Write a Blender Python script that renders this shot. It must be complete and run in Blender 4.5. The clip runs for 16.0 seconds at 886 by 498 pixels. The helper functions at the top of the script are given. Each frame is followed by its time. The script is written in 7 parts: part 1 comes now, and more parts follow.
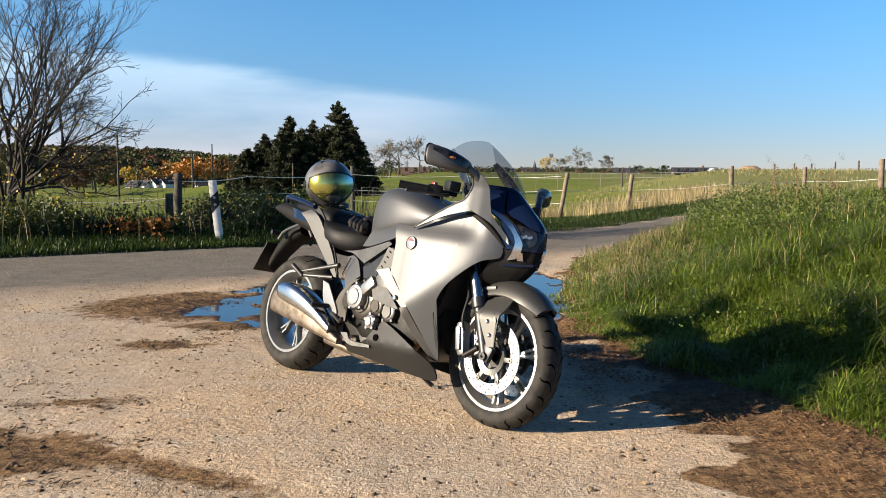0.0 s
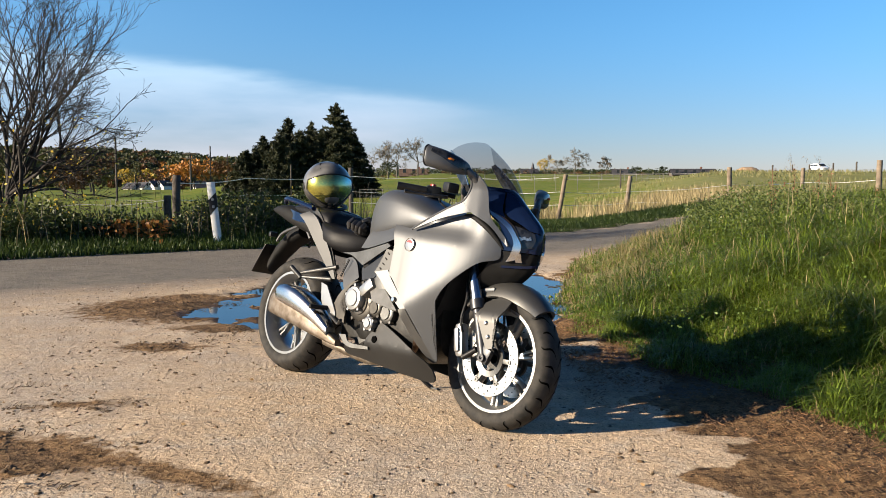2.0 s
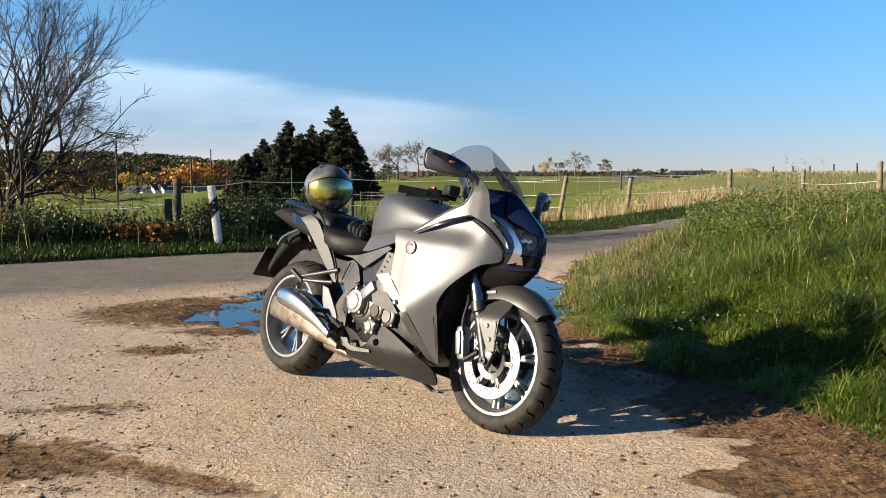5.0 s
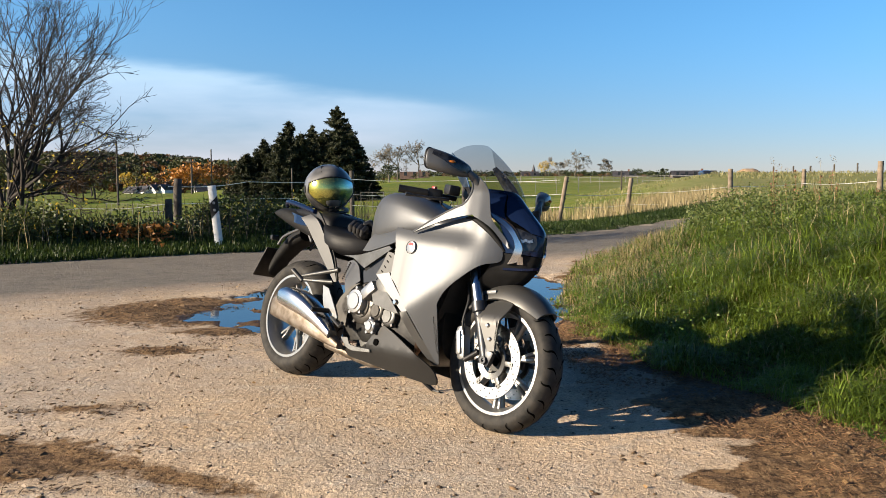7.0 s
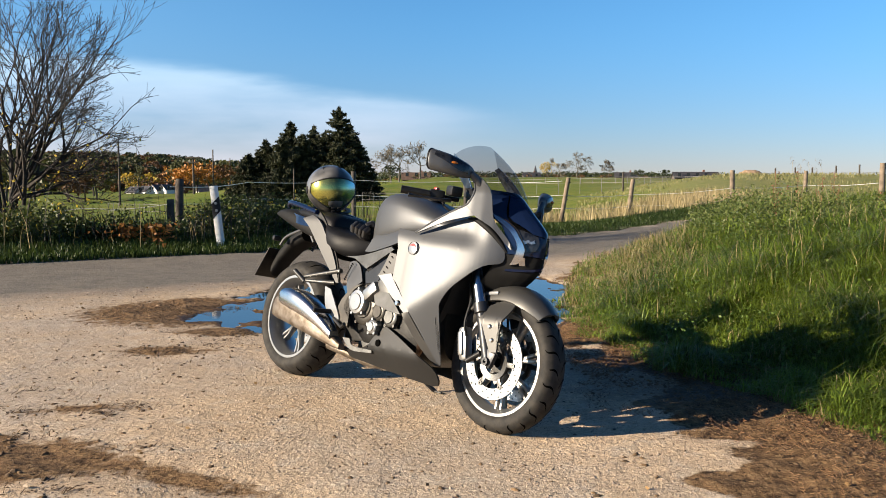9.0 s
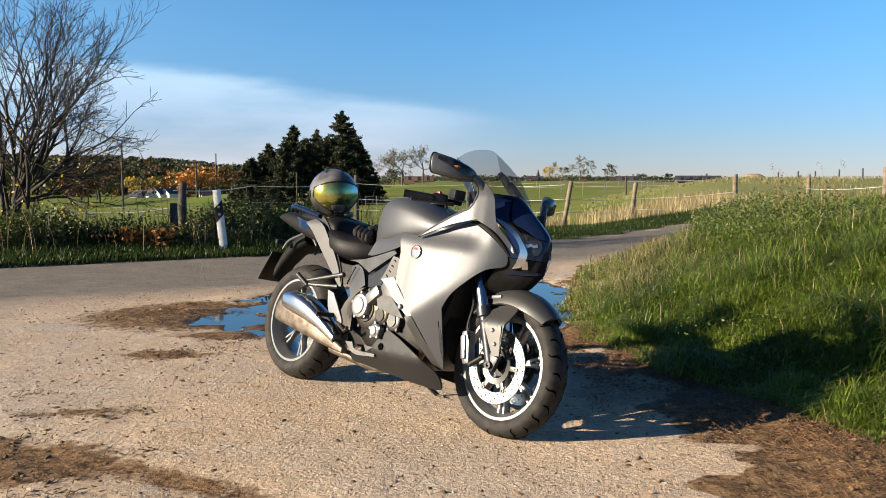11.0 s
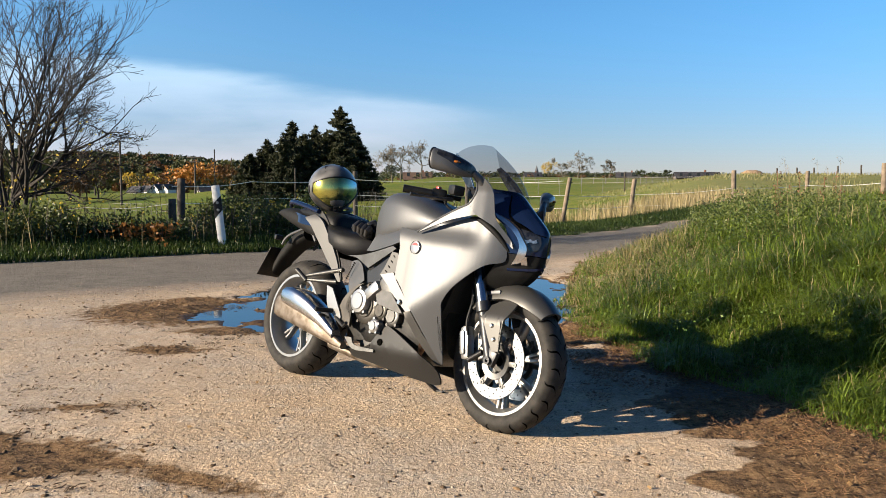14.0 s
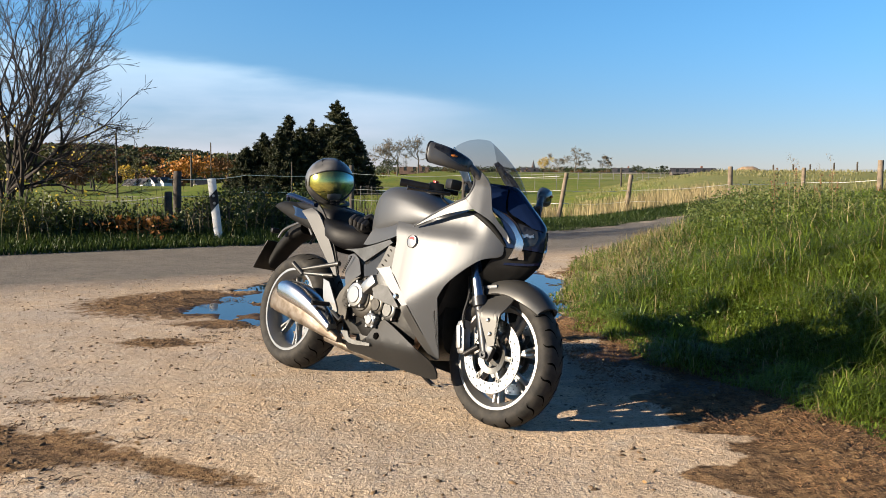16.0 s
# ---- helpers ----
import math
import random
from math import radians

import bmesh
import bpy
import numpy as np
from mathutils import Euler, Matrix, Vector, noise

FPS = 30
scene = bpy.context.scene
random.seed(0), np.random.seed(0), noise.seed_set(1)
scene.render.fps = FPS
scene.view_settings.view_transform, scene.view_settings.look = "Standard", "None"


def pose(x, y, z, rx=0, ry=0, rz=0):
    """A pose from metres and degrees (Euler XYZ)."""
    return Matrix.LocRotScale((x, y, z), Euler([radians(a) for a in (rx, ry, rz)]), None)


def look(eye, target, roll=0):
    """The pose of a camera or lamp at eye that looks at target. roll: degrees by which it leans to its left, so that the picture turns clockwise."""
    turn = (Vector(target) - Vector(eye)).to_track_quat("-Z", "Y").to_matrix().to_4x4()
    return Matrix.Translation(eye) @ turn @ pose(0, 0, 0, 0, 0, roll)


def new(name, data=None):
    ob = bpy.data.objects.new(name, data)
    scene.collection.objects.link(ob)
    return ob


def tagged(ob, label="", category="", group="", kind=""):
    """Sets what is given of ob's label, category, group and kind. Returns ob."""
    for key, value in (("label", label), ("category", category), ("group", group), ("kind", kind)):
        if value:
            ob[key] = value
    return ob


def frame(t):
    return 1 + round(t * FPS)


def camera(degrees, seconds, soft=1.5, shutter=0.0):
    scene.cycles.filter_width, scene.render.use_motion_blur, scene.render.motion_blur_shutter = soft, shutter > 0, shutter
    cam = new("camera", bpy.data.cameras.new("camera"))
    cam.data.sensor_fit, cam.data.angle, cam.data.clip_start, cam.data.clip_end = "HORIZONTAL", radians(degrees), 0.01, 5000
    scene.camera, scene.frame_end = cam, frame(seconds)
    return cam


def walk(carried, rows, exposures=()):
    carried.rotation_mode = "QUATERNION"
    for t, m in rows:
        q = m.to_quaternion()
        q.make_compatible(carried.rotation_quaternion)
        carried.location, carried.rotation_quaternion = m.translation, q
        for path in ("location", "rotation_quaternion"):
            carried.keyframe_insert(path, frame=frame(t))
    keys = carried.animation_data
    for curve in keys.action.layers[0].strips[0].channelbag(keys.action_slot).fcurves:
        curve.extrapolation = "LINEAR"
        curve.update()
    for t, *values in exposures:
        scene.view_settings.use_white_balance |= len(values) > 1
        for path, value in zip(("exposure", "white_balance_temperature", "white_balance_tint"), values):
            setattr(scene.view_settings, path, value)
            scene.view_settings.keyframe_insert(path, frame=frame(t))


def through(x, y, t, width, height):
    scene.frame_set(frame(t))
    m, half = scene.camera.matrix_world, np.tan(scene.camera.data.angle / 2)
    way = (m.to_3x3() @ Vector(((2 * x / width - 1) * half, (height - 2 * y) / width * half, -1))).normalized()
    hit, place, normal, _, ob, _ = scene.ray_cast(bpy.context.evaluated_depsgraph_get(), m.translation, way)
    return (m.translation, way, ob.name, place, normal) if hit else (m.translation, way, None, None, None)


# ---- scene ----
cam = camera(53.37, 16.0, 0.6)
# seconds; place; tilt, lean and turn in degrees
ROWS = [
    (0.0, pose(0.0000, -0.0000, 1.0902, 85.079, 0, 0.000) @ pose(0, 0, 0, 0, 0, 0.160)),
    (0.5, pose(-0.0014, 0.0026, 1.0895, 85.114, 0, -0.055) @ pose(0, 0, 0, 0, 0, 0.149)),
    (1.0, pose(-0.0016, 0.0024, 1.0890, 85.128, 0, -0.101) @ pose(0, 0, 0, 0, 0, 0.139)),
    (1.5, pose(-0.0013, 0.0003, 1.0901, 85.145, 0, -0.120) @ pose(0, 0, 0, 0, 0, 0.140)),
    (2.0, pose(-0.0005, 0.0012, 1.0904, 85.182, 0, -0.106) @ pose(0, 0, 0, 0, 0, 0.092)),
    (2.5, pose(-0.0005, 0.0018, 1.0904, 85.217, 0, -0.095) @ pose(0, 0, 0, 0, 0, 0.018)),
    (3.0, pose(-0.0013, 0.0003, 1.0913, 85.265, 0, -0.093) @ pose(0, 0, 0, 0, 0, -0.011)),
    (3.5, pose(-0.0028, -0.0014, 1.0911, 85.315, 0, -0.093) @ pose(0, 0, 0, 0, 0, -0.019)),
    (4.0, pose(-0.0040, -0.0014, 1.0919, 85.335, 0, -0.089) @ pose(0, 0, 0, 0, 0, -0.054)),
    (6.5, pose(0.0008, -0.0004, 1.0900, 85.356, 0, -0.032) @ pose(0, 0, 0, 0, 0, -0.130)),
    (7.0, pose(-0.0020, -0.0001, 1.0898, 85.357, 0, -0.032) @ pose(0, 0, 0, 0, 0, -0.122)),
    (7.5, pose(-0.0035, 0.0006, 1.0895, 85.363, 0, -0.030) @ pose(0, 0, 0, 0, 0, -0.082)),
    (8.0, pose(-0.0054, 0.0015, 1.0893, 85.373, 0, -0.010) @ pose(0, 0, 0, 0, 0, -0.024)),
    (8.5, pose(-0.0066, 0.0011, 1.0896, 85.380, 0, 0.021) @ pose(0, 0, 0, 0, 0, 0.006)),
    (9.0, pose(-0.0051, 0.0006, 1.0907, 85.407, 0, 0.062) @ pose(0, 0, 0, 0, 0, -0.002)),
    (11.5, pose(-0.0058, -0.0015, 1.0906, 85.673, 0, 0.259) @ pose(0, 0, 0, 0, 0, -0.001)),
    (12.0, pose(-0.0072, -0.0016, 1.0901, 85.664, 0, 0.238) @ pose(0, 0, 0, 0, 0, 0.033)),
    (12.5, pose(-0.0067, -0.0017, 1.0898, 85.632, 0, 0.229) @ pose(0, 0, 0, 0, 0, 0.044)),
    (13.0, pose(-0.0080, -0.0001, 1.0891, 85.576, 0, 0.224) @ pose(0, 0, 0, 0, 0, 0.014)),
    (13.5, pose(-0.0090, 0.0013, 1.0879, 85.498, 0, 0.184) @ pose(0, 0, 0, 0, 0, 0.016)),
    (14.0, pose(-0.0083, 0.0000, 1.0874, 85.402, 0, 0.147) @ pose(0, 0, 0, 0, 0, 0.053)),
    (14.5, pose(-0.0100, 0.0004, 1.0864, 85.299, 0, 0.104) @ pose(0, 0, 0, 0, 0, 0.112)),
    (15.0, pose(-0.0116, -0.0001, 1.0856, 85.199, 0, 0.037) @ pose(0, 0, 0, 0, 0, 0.187)),
    (15.5, pose(-0.0111, -0.0013, 1.0854, 85.113, 0, -0.038) @ pose(0, 0, 0, 0, 0, 0.299)),
    (16.0, pose(-0.0108, 0.0024, 1.0853, 85.051, 0, -0.103) @ pose(0, 0, 0, 0, 0, 0.391)),
]
walk(cam, ROWS)

# ---- light ----
SUN_AZ = radians(197)      # the way to the sun, from +x towards +y
SUN_EL = radians(18.5)
world = bpy.data.worlds.new("sky")
scene.world = world
world.use_nodes = True
wt = world.node_tree
wt.nodes.clear()


def sky_nodes():
    n, l = wt.nodes, wt.links
    out, bg = n.new("ShaderNodeOutputWorld"), n.new("ShaderNodeBackground")
    sky = n.new("ShaderNodeTexSky")
    sky.sky_type, sky.sun_disc = "NISHITA", False
    sky.sun_elevation, sky.sun_rotation = SUN_EL, radians(90) - SUN_AZ
    sky.altitude, sky.air_density, sky.dust_density, sky.ozone_density = 200, 1.0, 0.0, 6.0
    # a sheet of thin high cloud, low in the north-west
    tc, mp, ns = n.new("ShaderNodeTexCoord"), n.new("ShaderNodeMapping"), n.new("ShaderNodeTexNoise")
    mp.inputs["Scale"].default_value = (1.6, 1.6, 9.0)
    mp.inputs["Rotation"].default_value = (0, radians(7), 0)
    ns.inputs["Scale"].default_value, ns.inputs["Detail"].default_value = 2.2, 7
    l.new(tc.outputs["Generated"], mp.inputs["Vector"])
    l.new(mp.outputs["Vector"], ns.inputs["Vector"])
    sp = n.new("ShaderNodeSeparateXYZ")
    l.new(tc.outputs["Generated"], sp.inputs["Vector"])

    def calc(op, a, b, c=None):
        t = n.new("ShaderNodeMath")
        t.operation = op
        for i, v in enumerate((a, b, c)):
            if isinstance(v, (int, float)):
                t.inputs[i].default_value = v
            elif v is not None:
                l.new(v, t.inputs[i])
        return t.outputs["Value"]

    def ease(v, lo, hi):
        t = n.new("ShaderNodeMapRange")
        t.interpolation_type = "SMOOTHSTEP"
        t.inputs["From Min"].default_value, t.inputs["From Max"].default_value = lo, hi
        l.new(v, t.inputs["Value"])
        return t.outputs["Result"]
    edge = calc("MULTIPLY_ADD", sp.outputs["X"], -0.12, 0.082)
    under = calc("SUBTRACT", edge, sp.outputs["Z"])
    wavy = calc("MULTIPLY_ADD", calc("SUBTRACT", ns.outputs["Fac"], 0.5), 0.05, under)
    dens = calc("MULTIPLY", ease(wavy, -0.008, 0.014), ease(ns.outputs["Fac"], 0.2, 0.75))
    dens = calc("MULTIPLY", dens, ease(calc("MULTIPLY", sp.outputs["X"], -1), -0.14, 0.12))
    dens = calc("MULTIPLY", dens, 0.34)
    dens = calc("ADD", dens, calc("MULTIPLY", ease(calc("MULTIPLY", sp.outputs["X"], -1), -0.05, 0.55), 0.05))
    mix = n.new("ShaderNodeMix")
    mix.data_type = "RGBA"
    mix.inputs["B"].default_value = (10.3, 10.0, 9.8, 1)
    l.new(dens, mix.inputs["Factor"])
    l.new(sky.outputs["Color"], mix.inputs["A"])
    tint = n.new("ShaderNodeMix")
    tint.data_type, tint.blend_type = "RGBA", "MULTIPLY"
    tint.inputs["Factor"].default_value = 1.0
    hue = n.new("ShaderNodeMix")
    hue.data_type = "RGBA"
    hue.inputs["A"].default_value = (0.82, 0.77, 0.91, 1)
    hue.inputs["B"].default_value = (0.83, 1.13, 1.19, 1)
    l.new(ease(sp.outputs["Z"], 0.0, 0.20), hue.inputs["Factor"])
    l.new(hue.outputs["Result"], tint.inputs["B"])
    l.new(mix.outputs["Result"], tint.inputs["A"])
    deep = n.new("ShaderNodeMix")
    deep.data_type, deep.blend_type = "RGBA", "MULTIPLY"
    deep.inputs["B"].default_value = (0.45, 0.48, 0.55, 1)
    l.new(ease(sp.outputs["Z"], 0.20, 0.68), deep.inputs["Factor"])
    l.new(tint.outputs["Result"], deep.inputs["A"])
    l.new(deep.outputs["Result"], bg.inputs["Color"])
    bg.inputs["Strength"].default_value = 0.057
    l.new(bg.outputs["Background"], out.inputs["Surface"])


sky_nodes()
sun = new("sun", bpy.data.lights.new("sun", "SUN"))
sun.data.energy, sun.data.angle, sun.data.color = 5.0, radians(0.55), (1.0, 0.84, 0.64)
SUN_WAY = Vector((math.cos(SUN_AZ) * math.cos(SUN_EL), math.sin(SUN_AZ) * math.cos(SUN_EL), math.sin(SUN_EL)))
sun.matrix_world = look(SUN_WAY * 50, (0, 0, 0))
scene.view_settings.exposure = 1.36

# ---- materials ----
def mat(name, c1, c2=None, scale=8.0, rough=0.6, metal=0.0, bump=0.0, bscale=60.0, rvar=0.0, coat=0.0, vary=0.0, island=0.0, spec=0.5, detail=4):
    """Two tones mixed by noise, with a fine bump, in metres of the object's space."""
    m = bpy.data.materials.new(name)
    m.use_nodes = True
    n, l = m.node_tree.nodes, m.node_tree.links
    b = n["Principled BSDF"]
    b.inputs["Base Color"].default_value = (*c1, 1)
    b.inputs["Roughness"].default_value, b.inputs["Metallic"].default_value = rough, metal
    b.inputs["Coat Weight"].default_value = coat
    b.inputs["Specular IOR Level"].default_value = spec
    tc = n.new("ShaderNodeTexCoord")
    if c2:
        ns = n.new("ShaderNodeTexNoise")
        ns.inputs["Scale"].default_value, ns.inputs["Detail"].default_value = scale, detail
        l.new(tc.outputs["Object"], ns.inputs["Vector"])
        rp = n.new("ShaderNodeMapRange")
        rp.inputs["From Min"].default_value, rp.inputs["From Max"].default_value = 0.35, 0.65
        l.new(ns.outputs["Fac"], rp.inputs["Value"])
        fac = rp.outputs["Result"]
        if vary or island:
            src = n.new("ShaderNodeObjectInfo") if vary else n.new("ShaderNodeNewGeometry")
            ad = n.new("ShaderNodeMath")
            ad.operation = "MULTIPLY_ADD"
            l.new(src.outputs["Random"] if vary else src.outputs["Random Per Island"], ad.inputs[0])
            ad.inputs[1].default_value = vary or island
            sc = n.new("ShaderNodeMath")
            sc.operation = "MULTIPLY"
            l.new(fac, sc.inputs[0])
            sc.inputs[1].default_value = 1 - (vary or island)
            l.new(sc.outputs["Value"], ad.inputs[2])
            fac = ad.outputs["Value"]
        mx = n.new("ShaderNodeMix")
        mx.data_type = "RGBA"
        mx.inputs["A"].default_value, mx.inputs["B"].default_value = (*c1, 1), (*c2, 1)
        l.new(fac, mx.inputs["Factor"])
        l.new(mx.outputs["Result"], b.inputs["Base Color"])
        if rvar:
            rr = n.new("ShaderNodeMapRange")
            rr.inputs["To Min"].default_value, rr.inputs["To Max"].default_value = rough - rvar, rough + rvar
            l.new(ns.outputs["Fac"], rr.inputs["Value"])
            l.new(rr.outputs["Result"], b.inputs["Roughness"])
    if bump:
        nb, bp = n.new("ShaderNodeTexNoise"), n.new("ShaderNodeBump")
        nb.inputs["Scale"].default_value, nb.inputs["Detail"].default_value = bscale, 4
        bp.inputs["Strength"].default_value, bp.inputs["Distance"].default_value = min(1, bump), 0.01
        l.new(tc.outputs["Object"], nb.inputs["Vector"])
        l.new(nb.outputs["Fac"], bp.inputs["Height"])
        l.new(bp.outputs["Normal"], b.inputs["Normal"])
    return m


def leafy(name, c1, c2, scale=0.7, through=0.35, rough=0.5):
    """Foliage: tone by piece, some light passes through."""
    m = mat(name, c1, c2, scale, rough, island=0.55, spec=0.3)
    n, l = m.node_tree.nodes, m.node_tree.links
    b, out = n["Principled BSDF"], n["Material Output"]
    tr, ms = n.new("ShaderNodeBsdfTranslucent"), n.new("ShaderNodeMixShader")
    src = b.inputs["Base Color"].links[0].from_socket
    l.new(src, tr.inputs["Color"])
    ms.inputs["Fac"].default_value = through
    l.new(b.outputs["BSDF"], ms.inputs[1])
    l.new(tr.outputs["BSDF"], ms.inputs[2])
    l.new(ms.outputs["Shader"], out.inputs["Surface"])
    return m


SILVER = mat("silver_paint", (0.070, 0.0735, 0.079), (0.079, 0.083, 0.089), 3, 0.48, 0.5, 0.02, 700, 0.03)
DARK_SILVER = mat("dark_silver_paint", (0.011, 0.011, 0.011), (0.017, 0.017, 0.0165), 3, 0.42, 0.4, 0.02, 700)
BLACK_PLASTIC = mat("black_plastic", (0.007, 0.007, 0.008), (0.014, 0.014, 0.014), 20, 0.45, 0, 0.1, 300, 0.08, spec=0.28)
GLOSS_BLACK = mat("gloss_blue_black", (0.004, 0.009, 0.030), (0.006, 0.013, 0.040), 4, 0.10, 0, spec=0.35)
RUBBER = mat("tyre_rubber", (0.016, 0.0155, 0.015), (0.034, 0.031, 0.027), 25, 0.75, 0, 0.15, 250, spec=0.25)
WHEEL_PAINT = mat("wheel_paint", (0.30, 0.30, 0.295), (0.35, 0.35, 0.34), 9, 0.30, 0.8)
ALU = mat("cast_aluminium", (0.12, 0.12, 0.117), (0.07, 0.07, 0.068), 14, 0.44, 0.9, 0.08, 200, 0.08)
DARK_METAL = mat("dark_metal", (0.010, 0.010, 0.010), (0.024, 0.023, 0.021), 16, 0.45, 0.6, 0.1, 150)
CHROME = mat("polished_steel", (0.66, 0.65, 0.63), (0.52, 0.50, 0.47), 12, 0.20, 1.0, rvar=0.05)
MUDDY_STEEL = mat("muddy_steel", (0.17, 0.145, 0.118), (0.075, 0.054, 0.035), 26, 0.46, 0.5, 0.1, 90, 0.12)
STEEL = mat("disc_steel", (0.36, 0.36, 0.355), (0.26, 0.26, 0.255), 30, 0.30, 1.0)
LEATHER = mat("seat_vinyl", (0.005, 0.005, 0.006), (0.009, 0.009, 0.010), 10, 0.50, 0, 0.08, 500, spec=0.16)
RED = mat("red_plastic", (0.45, 0.02, 0.02), None, rough=0.35)
WOOD_POST = mat("weathered_post", (0.11, 0.085, 0.06), (0.22, 0.17, 0.12), 6, 0.85, 0, 0.6, 40)
DARK_POST = mat("dark_post", (0.035, 0.03, 0.025), (0.075, 0.062, 0.05), 7, 0.85, 0, 0.6, 40)
WHITE_PLASTIC = mat("white_plastic", (0.72, 0.72, 0.70), (0.58, 0.57, 0.53), 9, 0.5, 0, 0.1, 90)
BARK = mat("bark", (0.026, 0.021, 0.017), (0.062, 0.052, 0.040), 12, 0.9, 0, 0.5, 40)
GRASS_LONG = leafy("long_grass", (0.015, 0.044, 0.004), (0.215, 0.29, 0.035), 2.4, through=0.26)
GRASS_DRY = leafy("dry_grass", (0.24, 0.19, 0.09), (0.42, 0.34, 0.18), through=0.2)
HEDGE_LEAF = leafy("hedge_leaf", (0.022, 0.042, 0.010), (0.085, 0.105, 0.028), through=0.25)
SPRUCE = leafy("spruce_needles", (0.012, 0.019, 0.008), (0.045, 0.048, 0.018), 0.5, 0.12, 0.7)
YELLOW_LEAF = leafy("yellow_leaf", (0.42, 0.30, 0.03), (0.55, 0.42, 0.06))

# ---- helpers for building ----
def part(name, bm, material, parent, label="", smooth=True):
    """One mesh object under a thing or part."""
    me = bpy.data.meshes.new(name)
    bm.to_mesh(me)
    bm.free()
    if smooth:
        me.polygons.foreach_set("use_smooth", [True] * len(me.polygons))
        me.set_sharp_from_angle(angle=radians(38))
    me.materials.append(material)
    ob = new(name, me)
    ob.parent = parent
    return tagged(ob, label) if label else ob


def thing(name, label, category, m=None, group="", kind=""):
    ob = new(name)
    if m is not None:
        ob.matrix_world = m
    return tagged(ob, label, category, group, kind)


def raw(name, verts, faces, material, parent=None, smooth=False, mats=None):
    """A mesh from arrays: verts n x 3, faces m x k."""
    verts, faces = np.asarray(verts, np.float32), np.asarray(faces, np.int32)
    me = bpy.data.meshes.new(name)
    k = faces.shape[1]
    me.vertices.add(len(verts))
    me.vertices.foreach_set("co", verts.ravel())
    me.loops.add(faces.size)
    me.loops.foreach_set("vertex_index", faces.ravel())
    me.polygons.add(len(faces))
    me.polygons.foreach_set("loop_start", np.arange(0, faces.size, k, dtype=np.int32))
    if smooth:
        me.polygons.foreach_set("use_smooth", np.ones(len(faces), bool))
    me.materials.append(material)
    me.update(calc_edges=True)
    me.validate()
    ob = new(name, me)
    ob.parent = parent
    return ob


def box(bm, size, at, turn=(0, 0, 0), bevel=0.0):
    r = bmesh.ops.create_cube(bm, size=1, matrix=pose(*at, *turn) @ Matrix.Diagonal((*size, 1)))
    if bevel:
        es = list({e for v in r["verts"] for e in v.link_edges})
        bmesh.ops.bevel(bm, geom=es, offset=bevel, segments=2, affect="EDGES", profile=0.6)
    return bm


def tube(bm, pts, radii, seg=10, caps=True):
    """A round bar through pts, its radius from point to point."""
    pts = [Vector(p) for p in pts]
    if not hasattr(radii, "__len__"):
        radii = [radii] * len(pts)
    rings, side = [], None
    for i, p in enumerate(pts):
        d = (pts[min(i + 1, len(pts) - 1)] - pts[max(i - 1, 0)]).normalized()
        if side is None:
            side = d.orthogonal().normalized()
        side = (side - d * side.dot(d)).normalized()
        up = d.cross(side)
        rings.append([bm.verts.new(p + (side * math.cos(a) + up * math.sin(a)) * radii[i]) for a in [2 * math.pi * k / seg for k in range(seg)]])
    for a, b in zip(rings, rings[1:]):
        for k in range(seg):
            bm.faces.new((a[k], a[(k + 1) % seg], b[(k + 1) % seg], b[k]))
    if caps:
        bm.faces.new(rings[0][::-1])
        bm.faces.new(rings[-1])
    return bm


def lathe(bm, profile, axis_m, seg=48, closed=False):
    """Turn (radius, offset) pairs round the local y axis of axis_m."""
    rings = []
    for r, o in profile:
        rings.append([bm.verts.new(axis_m @ Vector((r * math.cos(a), o, r * math.sin(a)))) for a in [2 * math.pi * k / seg for k in range(seg)]])
    pairs = list(zip(rings, rings[1:])) + ([(rings[-1], rings[0])] if closed else [])
    for a, b in pairs:
        for k in range(seg):
            bm.faces.new((a[k], a[(k + 1) % seg], b[(k + 1) % seg], b[k]))
    bmesh.ops.recalc_face_normals(bm, faces=bm.faces)
    return bm


def smooth01(v):
    v = np.clip(v, 0, 1)
    return v * v * (3 - 2 * v)


def noise2(x, y, scale, seed=0, octaves=4):
    """Fractal value noise on arrays, about -1 to 1."""
    total, amp, norm = 0.0, 1.0, 0.0
    for o in range(octaves):
        px, py = x * scale + 17.3 * seed + 5.1 * o, y * scale - 9.7 * seed + 3.3 * o
        ix, iy = np.floor(px), np.floor(py)
        fx, fy = smooth01(px - ix), smooth01(py - iy)

        def h(a, b):
            v = np.sin(a * 127.1 + b * 311.7 + seed * 74.7) * 43758.5453
            return v - np.floor(v)
        v = (h(ix, iy) * (1 - fx) + h(ix + 1, iy) * fx) * (1 - fy) + (h(ix, iy + 1) * (1 - fx) + h(ix + 1, iy + 1) * fx) * fy
        total, norm, amp, scale = total + amp * (2 * v - 1), norm + amp, amp * 0.5, scale * 2
    return total / norm


# ---- the lie of the land ----
BANK_Y = (-6, 0, 2.0, 3.45, 3.75, 4.1, 4.96, 5.6, 6.7, 8.0, 10.4, 14.0, 18.0, 24.0, 40.0)
BANK_X = (3.4, 2.6, 2.0, 1.78, 1.72, 1.55, 1.22, 1.02, 0.86, 1.02, 1.5, 3.1, 5.6, 9.6, 22.0)
FAR_X = (-60, -30, -12, -5.6, -2.9, 3.7, 8.0, 14.0, 30.0)
FAR_Y = (-26, -6, 7.1, 11.1, 12.85, 18.2, 22.2, 28.5, 47.0)
NEAR_X = (-60, -30, -12, -5.6, -2.6, 0.0, 3.1, 6.3, 11.0, 17.0, 33.0)
